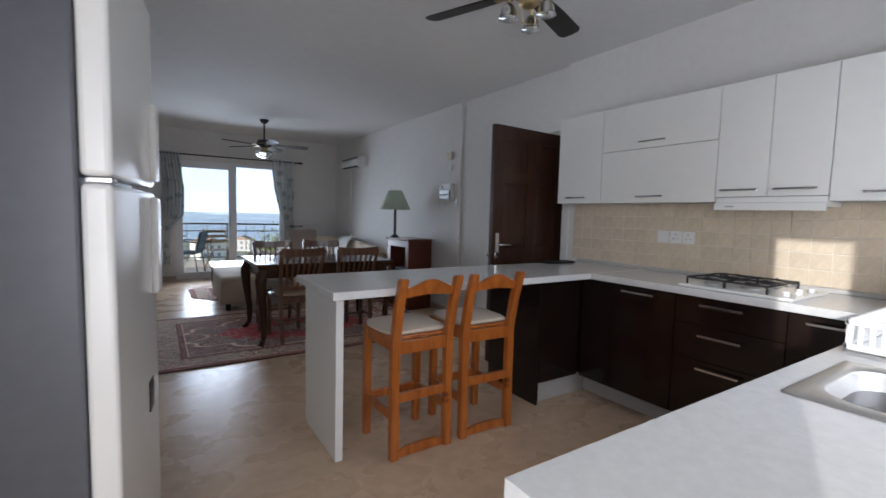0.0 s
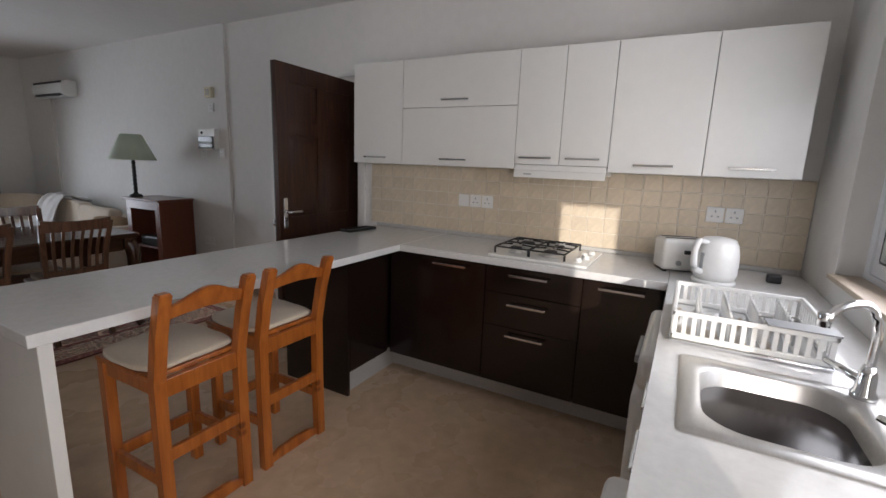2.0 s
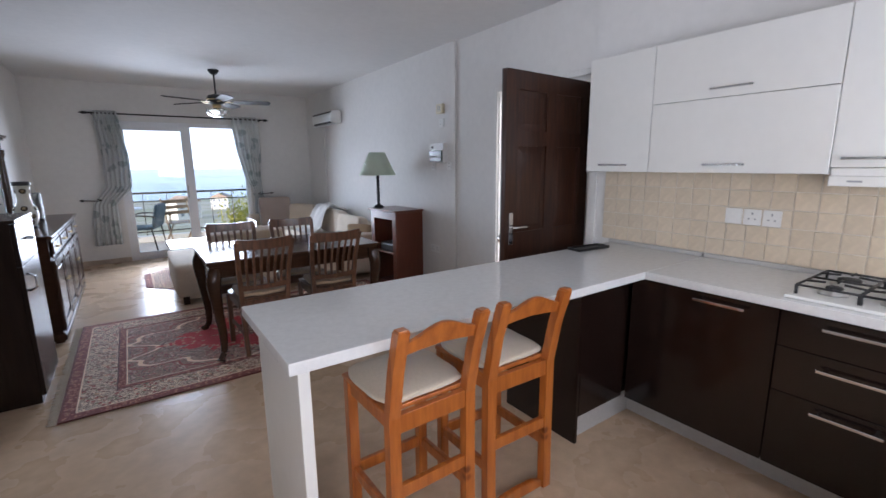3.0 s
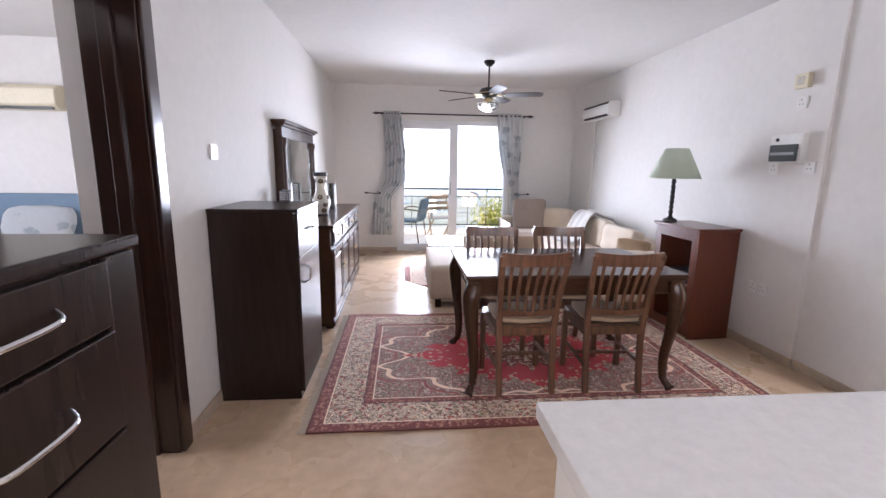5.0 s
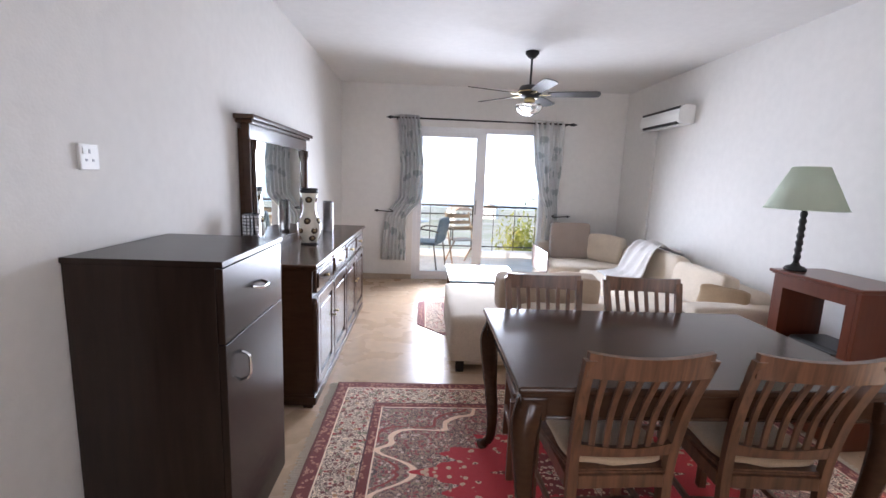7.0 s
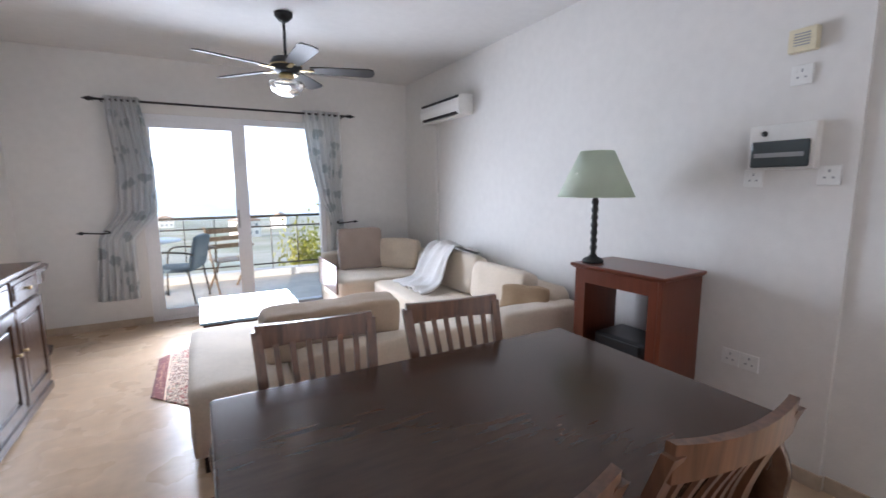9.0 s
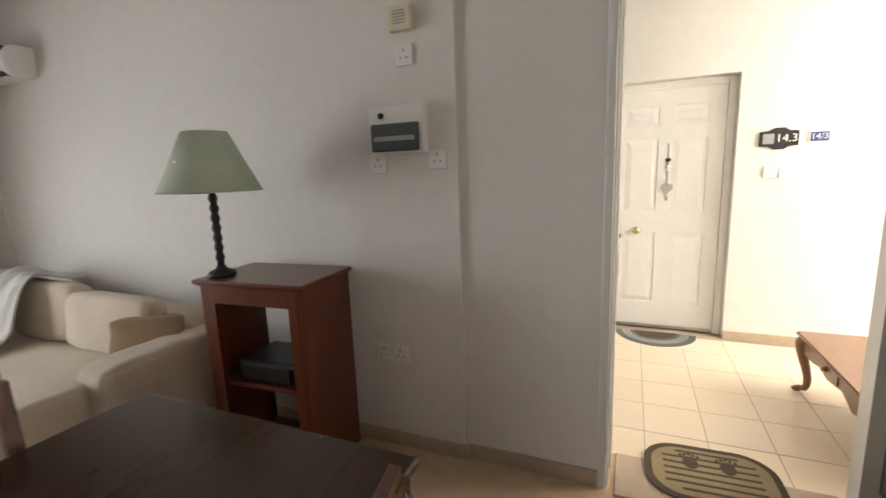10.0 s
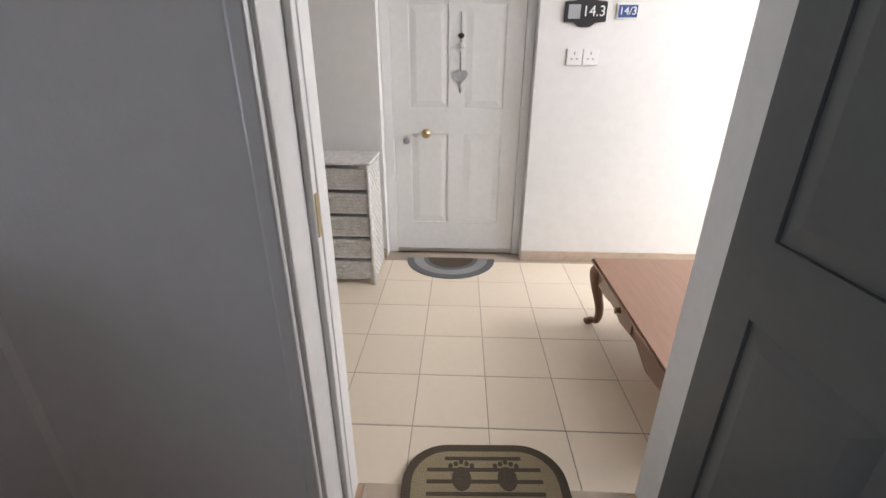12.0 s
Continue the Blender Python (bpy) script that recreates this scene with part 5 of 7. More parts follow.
def dining_chair(at, label):
    """A slat-back chair; the back is at -y."""
    c = thing("dining_chair", label, "chair", at, group="chairs round the dining table")
    for sx in (-1, 1):
        p = arc([(sx * 0.17, -0.20, 0.0), (sx * 0.172, -0.17, 0.25), (sx * 0.175, -0.165, 0.45), (sx * 0.185, -0.20, 0.67), (sx * 0.20, -0.28, 0.90)], 5)
        bm = bmesh.new()
        rings = []
        for q in p:
            rings.append([bm.verts.new((q.x + a, q.y + b, q.z)) for a, b in ((-0.017, -0.014), (0.017, -0.014), (0.017, 0.014), (-0.017, 0.014))])
        for a, b in zip(rings, rings[1:]):
            for k in range(4):
                bm.faces.new((a[k], a[(k + 1) % 4], b[(k + 1) % 4], b[k]))
        bm.faces.new(rings[0][::-1])
        bm.faces.new(rings[-1])
        part("back_leg", bm, CHAIR_WOOD, c)
        part("front_leg", bx(sx * 0.195 - 0.018, sx * 0.195 + 0.018, 0.18, 0.216, 0.0, 0.41, bevel=0.004), CHAIR_WOOD, c)
        part("side_rail", bx(sx * 0.185 - 0.011, sx * 0.185 + 0.011, -0.155, 0.18, 0.37, 0.425, bevel=0.003), CHAIR_WOOD, c)
        part("side_stretcher", bx(sx * 0.183 - 0.009, sx * 0.183 + 0.009, -0.175, 0.18, 0.17, 0.195, bevel=0.003), CHAIR_WOOD, c)
    part("front_rail", bx(-0.177, 0.177, 0.186, 0.208, 0.37, 0.425, bevel=0.003), CHAIR_WOOD, c)
    part("back_rail", bx(-0.155, 0.155, -0.180, -0.158, 0.38, 0.43, bevel=0.003), CHAIR_WOOD, c)
    part("cross_stretcher", bx(-0.172, 0.172, 0.0, 0.02, 0.172, 0.194, bevel=0.003), CHAIR_WOOD, c)
    # curved top rail and lower back rail
    def bent(z0, z1, bow, w, yb):
        bm = bmesh.new()
        m = 14
        rs = []
        for i in range(m + 1):
            u = -1 + 2 * i / m
            x = u * w
            top = z1 + 0.012 * u * u
            y = yb - bow * (1 - u * u)
            rs.append([bm.verts.new((x, y - 0.011, z0)), bm.verts.new((x, y + 0.011, z0)), bm.verts.new((x, y + 0.005, top)), bm.verts.new((x, y - 0.017, top))])
        for a, b in zip(rs, rs[1:]):
            for k in range(4):
                bm.faces.new((a[k], b[k], b[(k + 1) % 4], a[(k + 1) % 4]))
        bm.faces.new(rs[0])
        bm.faces.new(rs[-1][::-1])
        bmesh.ops.recalc_face_normals(bm, faces=bm.faces)
        return bm
    part("top_rail", bent(0.84, 0.912, 0.025, 0.204, -0.270), CHAIR_WOOD, c)
    part("lower_rail", bent(0.51, 0.545, 0.012, 0.165, -0.172), CHAIR_WOOD, c)
    for i in range(6):
        u = -1 + 2 * (i + 0.5) / 6
        p = arc([(u * 0.148, -0.178 - 0.01 * (1 - u * u), 0.535), (u * 0.155, -0.20 - 0.012 * (1 - u * u), 0.68), (u * 0.168, -0.262 - 0.024 * (1 - u * u), 0.85)], 5)
        bm = bmesh.new()
        rings = [[bm.verts.new((q.x + a, q.y + b, q.z)) for a, b in ((-0.010, -0.005), (0.010, -0.005), (0.010, 0.005), (-0.010, 0.005))] for q in p]
        for a, b in zip(rings, rings[1:]):
            for k in range(4):
                bm.faces.new((a[k], a[(k + 1) % 4], b[(k + 1) % 4], b[k]))
        part("slat", bm, CHAIR_WOOD, c)
    part("seat", slab([(-0.175, -0.17), (0.175, -0.17), (0.215, 0.10), (0.205, 0.21), (0.12, 0.235), (-0.12, 0.235), (-0.205, 0.21), (-0.215, 0.10)], 0.426, 0.446, 0.006), CHAIR_WOOD, c)
    part("seat_pad", pad(-0.185, 0.185, -0.155, 0.215, 0.444, 0.485, puff=0.01, n=8, seed=2), SEAT_CLOTH, c, "beige cloth seat pad")
    return c


SEAT_CLOTH = material("chair_seat_cloth", (0.50, 0.37, 0.24), 0.95, vary=0.1, scale=16, bump=0.5, bump_scale=200, sheen=0.2)
ch = dining_chair(pose(1.785, 5.895, 0.012, 0, 0, 2), "brown wooden slat-back dining chair with a beige seat")
copy_thing(ch, pose(2.36, 5.89, 0.012, 0, 0, -3))
copy_thing(ch, pose(1.735, 6.46, 0.012, 0, 0, 176))
copy_thing(ch, pose(2.285, 6.45, 0.012, 0, 0, 174))


# patterned rug
def rug_mat(hx, hy, deep=False):
    m = bpy.data.materials.new("oriental_rug")
    m.use_nodes = True
    nt = m.node_tree
    n, link = nt.nodes, nt.links.new
    b = n["Principled BSDF"]
    b.inputs["Roughness"].default_value = 0.95
    b.inputs["Sheen Weight"].default_value = 0.2
    co = n.new("ShaderNodeTexCoord")
    sep = n.new("ShaderNodeSeparateXYZ")
    link(co.outputs["Object"], sep.inputs[0])

    def mth(op, a, c=None, d=None):
        q = n.new("ShaderNodeMath")
        q.operation = op
        for k, v in enumerate((a, c, d)):
            if v is None:
                continue
            if isinstance(v, (int, float)):
                q.inputs[k].default_value = v
            else:
                link(v, q.inputs[k])
        return q.outputs[0]

    def col(fac, a, c):
        q = n.new("ShaderNodeMix")
        q.data_type = "RGBA"
        link(fac, q.inputs["Factor"])
        for key, v in (("A", a), ("B", c)):
            if isinstance(v, tuple):
                q.inputs[key].default_value = (*v, 1)
            else:
                link(v, q.inputs[key])
        return q.outputs["Result"]

    ax, ay = mth("ABSOLUTE", sep.outputs[0]), mth("ABSOLUTE", sep.outputs[1])
    fx, fy = mth("SUBTRACT", hx, ax), mth("SUBTRACT", hy, ay)
    edge = mth("MINIMUM", fx, fy)
    mir = n.new("ShaderNodeCombineXYZ")
    link(ax, mir.inputs[0])
    link(ay, mir.inputs[1])

    def flowers(scale, lo, hi, seed):
        v = n.new("ShaderNodeTexVoronoi")
        v.inputs["Scale"].default_value = scale
        off = n.new("ShaderNodeVectorMath")
        off.operation = "ADD"
        off.inputs[1].default_value = (seed, seed * 0.7, 0)
        link(mir.outputs[0], off.inputs[0])
        link(off.outputs[0], v.inputs["Vector"])
        return v, mth("LESS_THAN", v.outputs["Distance"], hi), mth("LESS_THAN", v.outputs["Distance"], lo)

    v1, petal1, core1 = flowers(34, 0.15, 0.40, 3)
    v2, petal2, core2 = flowers(44, 0.17, 0.40, 9)
    vine = n.new("ShaderNodeTexNoise")
    vine.inputs["Scale"].default_value, vine.inputs["Detail"].default_value, vine.inputs["Distortion"].default_value = 52, 2, 2.4
    link(mir.outputs[0], vine.inputs["Vector"])
    vines = mth("LESS_THAN", mth("ABSOLUTE", mth("SUBTRACT", vine.outputs["Fac"], 0.5)), 0.055)
    cream, red, dark, navy, brown = (0.52, 0.44, 0.34), (0.28, 0.012, 0.020), (0.05, 0.014, 0.016), (0.045, 0.026, 0.030), (0.14, 0.035, 0.030)
    tint = n.new("ShaderNodeValToRGB")
    tint.color_ramp.interpolation = "CONSTANT"
    e = tint.color_ramp.elements
    e[0].color, e[1].color, e[1].position = (0.20, 0.02, 0.02, 1), (0.10, 0.03, 0.025, 1), 0.35
    k = e.new(0.6)
    k.color = (0.10, 0.10, 0.06, 1)
    k = e.new(0.8)
    k.color = (0.28, 0.16, 0.08, 1)
    link(v1.outputs["Color"], tint.inputs["Fac"])
    # cream border with flowers
    bord = col(vines, cream, dark)
    bord = col(petal1, bord, tint.outputs["Color"])
    bord = col(core1, bord, (0.30, 0.22, 0.16))
    # dark field with flowers and pale vines
    field = col(vines, navy, (0.30, 0.20, 0.15))
    tint2 = n.new("ShaderNodeValToRGB")
    tint2.color_ramp.interpolation = "CONSTANT"
    e = tint2.color_ramp.elements
    e[0].color, e[1].color, e[1].position = (0.40, 0.32, 0.27, 1), (0.20, 0.04, 0.045, 1), 0.38
    k = e.new(0.75)
    k.color = (0.17, 0.15, 0.10, 1)
    link(v2.outputs["Color"], tint2.inputs["Fac"])
    field = col(petal2, field, tint2.outputs["Color"])
    field = col(core2, field, dark)
    # red lozenge medallion inside a scrolled outline
    ux, uy = mth("MULTIPLY", ax, 1.0 / (hx * 0.62)), mth("MULTIPLY", ay, 1.0 / (hy * 0.56))
    ang = mth("ARCTAN2", uy, ux)
    loz = mth("POWER", mth("ADD", mth("POWER", ux, 1.35), mth("POWER", uy, 1.35)), 1.0 / 1.35)
    wav = mth("ADD", mth("MULTIPLY", 0.07, mth("COSINE", mth("MULTIPLY", ang, 16.0))), mth("MULTIPLY", 0.035, mth("COSINE", mth("MULTIPLY", ang, 40.0))))
    r1 = mth("SUBTRACT", loz, wav)
    inred = mth("LESS_THAN", r1, 0.92)
    wide = mth("ADD", mth("MULTIPLY", 0.10, mth("COSINE", mth("MULTIPLY", ang, 8.0))), mth("ADD", mth("MULTIPLY", 0.05, mth("SINE", mth("MULTIPLY", ang, 20.0))), mth("MULTIPLY", 0.012, mth("COSINE", mth("MULTIPLY", ang, 36.0)))))
    oval = mth("POWER", mth("ADD", mth("POWER", ux, 2.6), mth("POWER", uy, 2.6)), 1.0 / 2.6)
    r2 = mth("ADD", oval, wide)
    scroll = mth("LESS_THAN", mth("ABSOLUTE", mth("SUBTRACT", r2, 1.13)), 0.02)
    inner = mth("LESS_THAN", mth("ABSOLUTE", mth("SUBTRACT", r2, 1.22)), 0.012)
    v3, petal3, core3 = flowers(24, 0.14, 0.36, 5)
    redsp = col(petal3, red, col(core3, (0.34, 0.24, 0.17), dark))
    redsp = col(mth("LESS_THAN", r1, 0.74), redsp, red)
    redsp = col(mth("LESS_THAN", r1, 0.46), redsp, col(petal2, (0.11, 0.012, 0.012), col(core2, (0.40, 0.32, 0.23), brown)))
    ground = col(inner, field, (0.17, 0.03, 0.025))
    ground = col(scroll, ground, (0.50, 0.40, 0.32))
    ground = col(inred, ground, redsp)
    core = mth("LESS_THAN", r1, 0.20)
    ground = col(core, ground, bord)
    # borders, counted from the edge inwards
    def band(a, c):
        return mth("MULTIPLY", mth("GREATER_THAN", edge, a), mth("LESS_THAN", edge, c))
    strip = col(petal2, (0.10, 0.018, 0.016), col(core2, (0.28, 0.13, 0.09), dark))
    out = col(mth("GREATER_THAN", edge, 0.338), bord, ground)
    out = col(band(0.285, 0.338), out, strip)
    out = col(band(0.330, 0.338), out, cream)
    out = col(band(0.277, 0.285), out, dark)
    out = col(band(0.078, 0.086), out, cream)
    out = col(band(0.014, 0.078), out, strip)
    out = col(mth("LESS_THAN", edge, 0.014), out, (0.075, 0.014, 0.010))
    pile = n.new("ShaderNodeTexNoise")
    pile.inputs["Scale"].default_value, pile.inputs["Detail"].default_value = 260, 2
    link(co.outputs["Object"], pile.inputs["Vector"])
    mu = n.new("ShaderNodeMix")
    mu.data_type, mu.blend_type = "RGBA", "MULTIPLY"
    mu.inputs["Factor"].default_value = 0.6
    link(out, mu.inputs["A"])
    link(pile.outputs["Fac"], mu.inputs["B"])
    gain = n.new("ShaderNodeMix")
    gain.data_type, gain.blend_type = "RGBA", "MULTIPLY"
    gain.inputs["Factor"].default_value = 1.0
    gain.inputs["B"].default_value = (2.75, 2.55, 2.45, 1)
    link(mu.outputs["Result"], gain.inputs["A"])
    link(gain.outputs["Result"], b.inputs["Base Color"])
    bp = n.new("ShaderNodeBump")
    bp.inputs["Strength"].default_value, bp.inputs["Distance"].default_value = 0.5, 0.004
    link(pile.outputs["Fac"], bp.inputs["Height"])
    link(bp.outputs["Normal"], b.inputs["Normal"])
    return m


RHX, RHY = 1.425, 0.953
rug = thing("rug", "red and cream oriental rug with fringed ends", "rug", pose(1.94, 6.322, 0.001))
g = bmesh.new()
bmesh.ops.create_grid(g, x_segments=60, y_segments=40, size=1.0)
for v in g.verts:
    w = 0.0025 * noise.noise(Vector((v.co.x * 3, v.co.y * 3, 2.0)))
    v.co = Vector((v.co.x * RHX + 0.006 * noise.noise(Vector((v.co.y * 4, 1, 1))), v.co.y * RHY + 0.006 * noise.noise(Vector((v.co.x * 4, 5, 1))), 0.009 + w))
ext = bmesh.ops.extrude_face_region(g, geom=g.faces[:])
for v in ext["geom"]:
    if isinstance(v, bmesh.types.BMVert):
        v.co.z = 0.0005
bmesh.ops.recalc_face_normals(g, faces=g.faces)
part("carpet", g, rug_mat(RHX, RHY), rug)
for sx in (-1, 1):
    g = bmesh.new()
    for i in range(150):
        y = -RHY + (i + 0.5) * 2 * RHY / 150
        x0 = sx * (RHX - 0.003)
        ln = 0.05 + random.uniform(-0.015, 0.012)
        w = random.uniform(-0.008, 0.008)
        box(g, min(x0, x0 + sx * ln), max(x0, x0 + sx * ln), y - 0.003, y + 0.003, 0.001, 0.005)
    fr_o = part("fringe", g, CUSHION, rug, "cream cotton fringe")
    tagged(fr_o, kind="stuff")

# television cabinet and lamp
nt = SHADE.node_tree
trn = nt.nodes.new("ShaderNodeBsdfTranslucent")
trn.inputs["Color"].default_value = (0.66, 0.76, 0.58, 1)
mxs = nt.nodes.new("ShaderNodeMixShader")
mxs.inputs["Fac"].default_value = 0.4
nt.links.new(nt.nodes["Principled BSDF"].outputs[0], mxs.inputs[1])
nt.links.new(trn.outputs[0], mxs.inputs[2])
nt.links.new(mxs.outputs[0], nt.nodes["Material Output"].inputs["Surface"])
tc = thing("media_cabinet", "open mahogany media cabinet standing against the wall", "cabinet", pose(3.41, 6.525, 0, 0, 0, 3.5))
MW, MD = 0.555, 0.37
part("side", bx(0.0, MD, 0.0, 0.025, 0.0, 0.915, bevel=0.003), MAHOG, tc)
part("side", bx(0.0, MD, MW - 0.025, MW, 0.0, 0.915, bevel=0.003), MAHOG, tc)
part("top", merge(bx(-0.025, MD + 0.002, -0.022, MW + 0.022, 0.924, 0.945, bevel=0.007, seg=3), bx(-0.012, MD, -0.010, MW + 0.010, 0.9155, 0.925, bevel=0.003)), MAHOG, tc)
part("bottom", bx(0.02, MD - 0.01, 0.026, MW - 0.026, 0.04, 0.065), MAHOG, tc)
part("shelf", bx(0.03, MD - 0.01, 0.026, MW - 0.026, 0.42, 0.44), MAHOG, tc)
part("front_frame", boxes((-0.001, 0.022, 0.0255, 0.075, 0.02, 0.914), (-0.001, 0.022, MW - 0.075, MW - 0.0255, 0.02, 0.914), (-0.001, 0.022, 0.075, MW - 0.075, 0.835, 0.914), (-0.001, 0.022, 0.075, MW - 0.075, 0.02, 0.10)), MAHOG, tc)
st = solid("hifi_unit", merge(bx(0.05, 0.31, 0.10, 0.44, 0.4405, 0.545, bevel=0.02, seg=3), bx(0.04, 0.052, 0.14, 0.40, 0.46, 0.53, bevel=0.003)), BLACK, "black hifi unit on the media cabinet shelf", "electronics", at=pose(3.41, 6.525, 0, 0, 0, 3.5))
lm = thing("table_lamp", "turned black lamp with a pale green shade", "lamp", pose(3.455, 7.02, 0.946))
part("base", lathe([(0.060, 0), (0.062, 0.012), (0.05, 0.025), (0.025, 0.035), (0.018, 0.05)], 24), BLACK_IRON, lm)
prof = [(0.016, 0.05)]
for i in range(7):
    z = 0.07 + i * 0.045
    prof += [(0.0155, z), (0.0205, z + 0.012), (0.0205, z + 0.024), (0.0155, z + 0.036)]
part("stem", lathe(prof + [(0.012, 0.40)], 16), BLACK_IRON, lm)
g = lathe([(0.215, 0.39), (0.095, 0.65)], 40)
for f in [f for f in g.faces if len(f.verts) > 4]:
    g.faces.remove(f)
so = part("shade", g, SHADE, lm, "pale green pleated shade").modifiers.new("thick", "SOLIDIFY")
so.thickness = 0.004
part("shade_ring", tube([(0.215 * math.cos(2 * math.pi * k / 32), 0.215 * math.sin(2 * math.pi * k / 32), 0.391) for k in range(32)], 0.004, 6, closed=True), SHADE, lm)
part("bulb_holder", lathe([(0.014, 0.40), (0.014, 0.46), (0.028, 0.50), (0.026, 0.53), (0.0, 0.55)], 14), WHITE_PLASTIC, lm)
part("carrier", tube([(-0.16, 0, 0.52), (0.16, 0, 0.52)], 0.003, 6), CHROME, lm)

# on the east wall
fb = thing("fuse_box", "white fuse box with a dark flap on the wall", "fuse box", pose(LIV_E, 6.235, 1.57, 0, 0, 90))
part("case", bx(-0.135, 0.135, 0.001, 0.055, -0.10, 0.105, bevel=0.006), WHITE_PLASTIC, fb)
part("flap", bx(-0.118, 0.118, 0.056, 0.072, -0.09, 0.03, bevel=0.008), material("smoked_flap", (0.06, 0.075, 0.08), 0.15, vary=0.05), fb, "smoked plastic flap")
part("breaker_strip", bx(-0.10, 0.10, 0.0725, 0.0755, -0.045, -0.025, bevel=0.001), GREY_PLASTIC, fb)
part("button", shift(lathe([(0.014, 0), (0.012, 0.008), (0, 0.009)], 14), Matrix.Translation((0.07, 0.055, 0.065)) @ Matrix.Rotation(-math.pi / 2, 4, "X")), BLACK, fb)
wall_socket("wall_switch", "white plastic switch below the fuse box", pose(LIV_E, 6.36, 1.43, 0, 0, 90), 1)
wall_socket("wall_switch", "white plastic switch below the fuse box", pose(LIV_E, 6.06, 1.44, 0, 0, 90), 1)
dc = thing("door_chime", "aged cream door chime box on the wall", "chime", pose(LIV_E, 6.20, 1.96, 0, 0, 90))
part("case", bx(-0.055, 0.055, 0.001, 0.04, 0.02, 0.12, bevel=0.006), CREAM_PLASTIC, dc)
part("grille", boxes(*[(-0.03, 0.03, 0.0405, 0.042, 0.045 + i * 0.012, 0.051 + i * 0.012) for i in range(5)]), GREY_PLASTIC, dc)
wall_socket("wall_plate", "plain white blank plate under the chime", pose(LIV_E, 6.20, 1.885, 0, 0, 90), 1)
wall_socket("wall_socket", "white wall sockets near the floor", pose(LIV_E, 6.30, 0.50, 0, 0, 90), 2)
wall_socket("wall_switch", "white light switch beside the bedroom doorway", pose(W, 5.90, 1.47, 0, 0, -90), 1)

ac = thing("air_conditioner", "white wall-mounted split air conditioner", "air conditioner", pose(LIV_E, 9.34, 2.09, 0, 0, 90))
part("case", slab([(0.001, 0.0), (0.13, 0.0), (0.165, 0.03), (0.172, 0.10), (0.155, 0.17), (0.12, 0.19), (0.001, 0.19)], -0.42, 0.42, 0.008, "x"), WHITE_PLASTIC, ac)
part("air_slot", bx(-0.36, 0.36, 0.12, 0.1605, 0.004, 0.028, bevel=0), BLACK, ac)
part("vane", shift(bx(-0.36, 0.36, 0.0, 0.045, -0.003, 0.003, bevel=0.001), Matrix.Translation((0, 0.145, -0.002)) @ Matrix.Rotation(radians(-35), 4, "X")), WHITE_PLASTIC, ac)
part("intake", boxes(*[(-0.38, 0.38, 0.02 + i * 0.014, 0.028 + i * 0.014, 0.1895, 0.192) for i in range(7)]), GREY_PLASTIC, ac)
part("top_band", bx(-0.39, 0.39, 0.138, 0.163, 0.152, 0.178, bevel=0.004), BLACK, ac, "dark intake band")

ceiling_fan(pose(2.06, 8.75, CEIL_Z - 0.001), "black ceiling fan with a glass bowl lamp", FAN_BLADE, 0.385, 0, 57, True)


# sectional sofa
so = thing("corner_sofa", "beige cloth corner sofa with loose cushions", "sofa", pose(0, 0, 0))
part("chaise", pad(1.30, 1.80, 7.46, 8.62, 0.08, 0.43, puff=0.004, n=10, seed=4, lump=0.006, power=14), SOFA, so)
part("base", bx(1.36, 3.70, 7.50, 8.25, 0.05, 0.26, bevel=0.02), SOFA, so)
part("south_seat", pad(1.80, 3.0, 7.60, 8.28, 0.24, 0.43, puff=0.01, n=10, seed=6, power=10), SOFA, so)
part("south_back", pad(1.80, 3.10, 7.46, 7.64, 0.06, 0.52, puff=0.0, n=10, seed=6, power=10), SOFA, so)
part("east_base", bx(2.95, 3.70, 8.0, 10.30, 0.05, 0.27, bevel=0.02), SOFA, so)
part("east_seat", pad(2.92, 3.62, 7.62, 9.45, 0.25, 0.44, puff=0.01, n=10, seed=8, power=10), SOFA, so)
part("north_seat", pad(2.60, 3.62, 9.46, 10.26, 0.20, 0.45, puff=0.01, n=10, seed=9, power=10), SOFA, so)
part("north_base", bx(2.62, 3.0, 9.48, 10.30, 0.05, 0.21, bevel=0.02), SOFA, so)
part("east_back", pad(3.58, 3.80, 7.50, 10.38, 0.06, 0.66, puff=0.0, n=12, seed=10, power=10), SOFA, so)
part("north_back", pad(2.62, 3.60, 10.20, 10.40, 0.06, 0.64, puff=0.0, n=12, seed=11, power=10), SOFA, so)
part("south_arm", pad(3.06, 3.80, 7.36, 7.58, 0.06, 0.58, puff=0.0, n=10, seed=12, power=8), SOFA, so)
part("wooden_edge", bx(2.585, 2.60, 9.55, 10.30, 0.30, 0.60, bevel=0.004), CHAIR_WOOD, so, "brown wooden arm edge")
for x, y in ((1.38, 7.52), (1.38, 8.5), (3.62, 7.5), (3.62, 10.2), (2.7, 10.2), (2.7, 9.55)):
    part("foot", bx(x - 0.03, x + 0.03, y - 0.03, y + 0.03, 0.0, 0.085, bevel=0.004), ESPRESSO, so)


OAT = material("oat_cushion_cloth", (0.47, 0.36, 0.26), 0.95, vary=0.08, scale=12, bump=0.5, bump_scale=180, sheen=0.2)
TAN = material("tan_pillow_cloth", (0.42, 0.30, 0.19), 0.95, vary=0.08, scale=12, bump=0.5, bump_scale=180)


def throw_pillow(label, w, h, d, at, mat, seed, power=5):
    p = solid("cushion", pad(-w / 2, w / 2, -d / 2, d / 2, 0, h, puff=0.0, n=12, seed=seed, lump=0.010, power=power), mat, label, "cushion", group="sofa cushions", at=at)
    return p


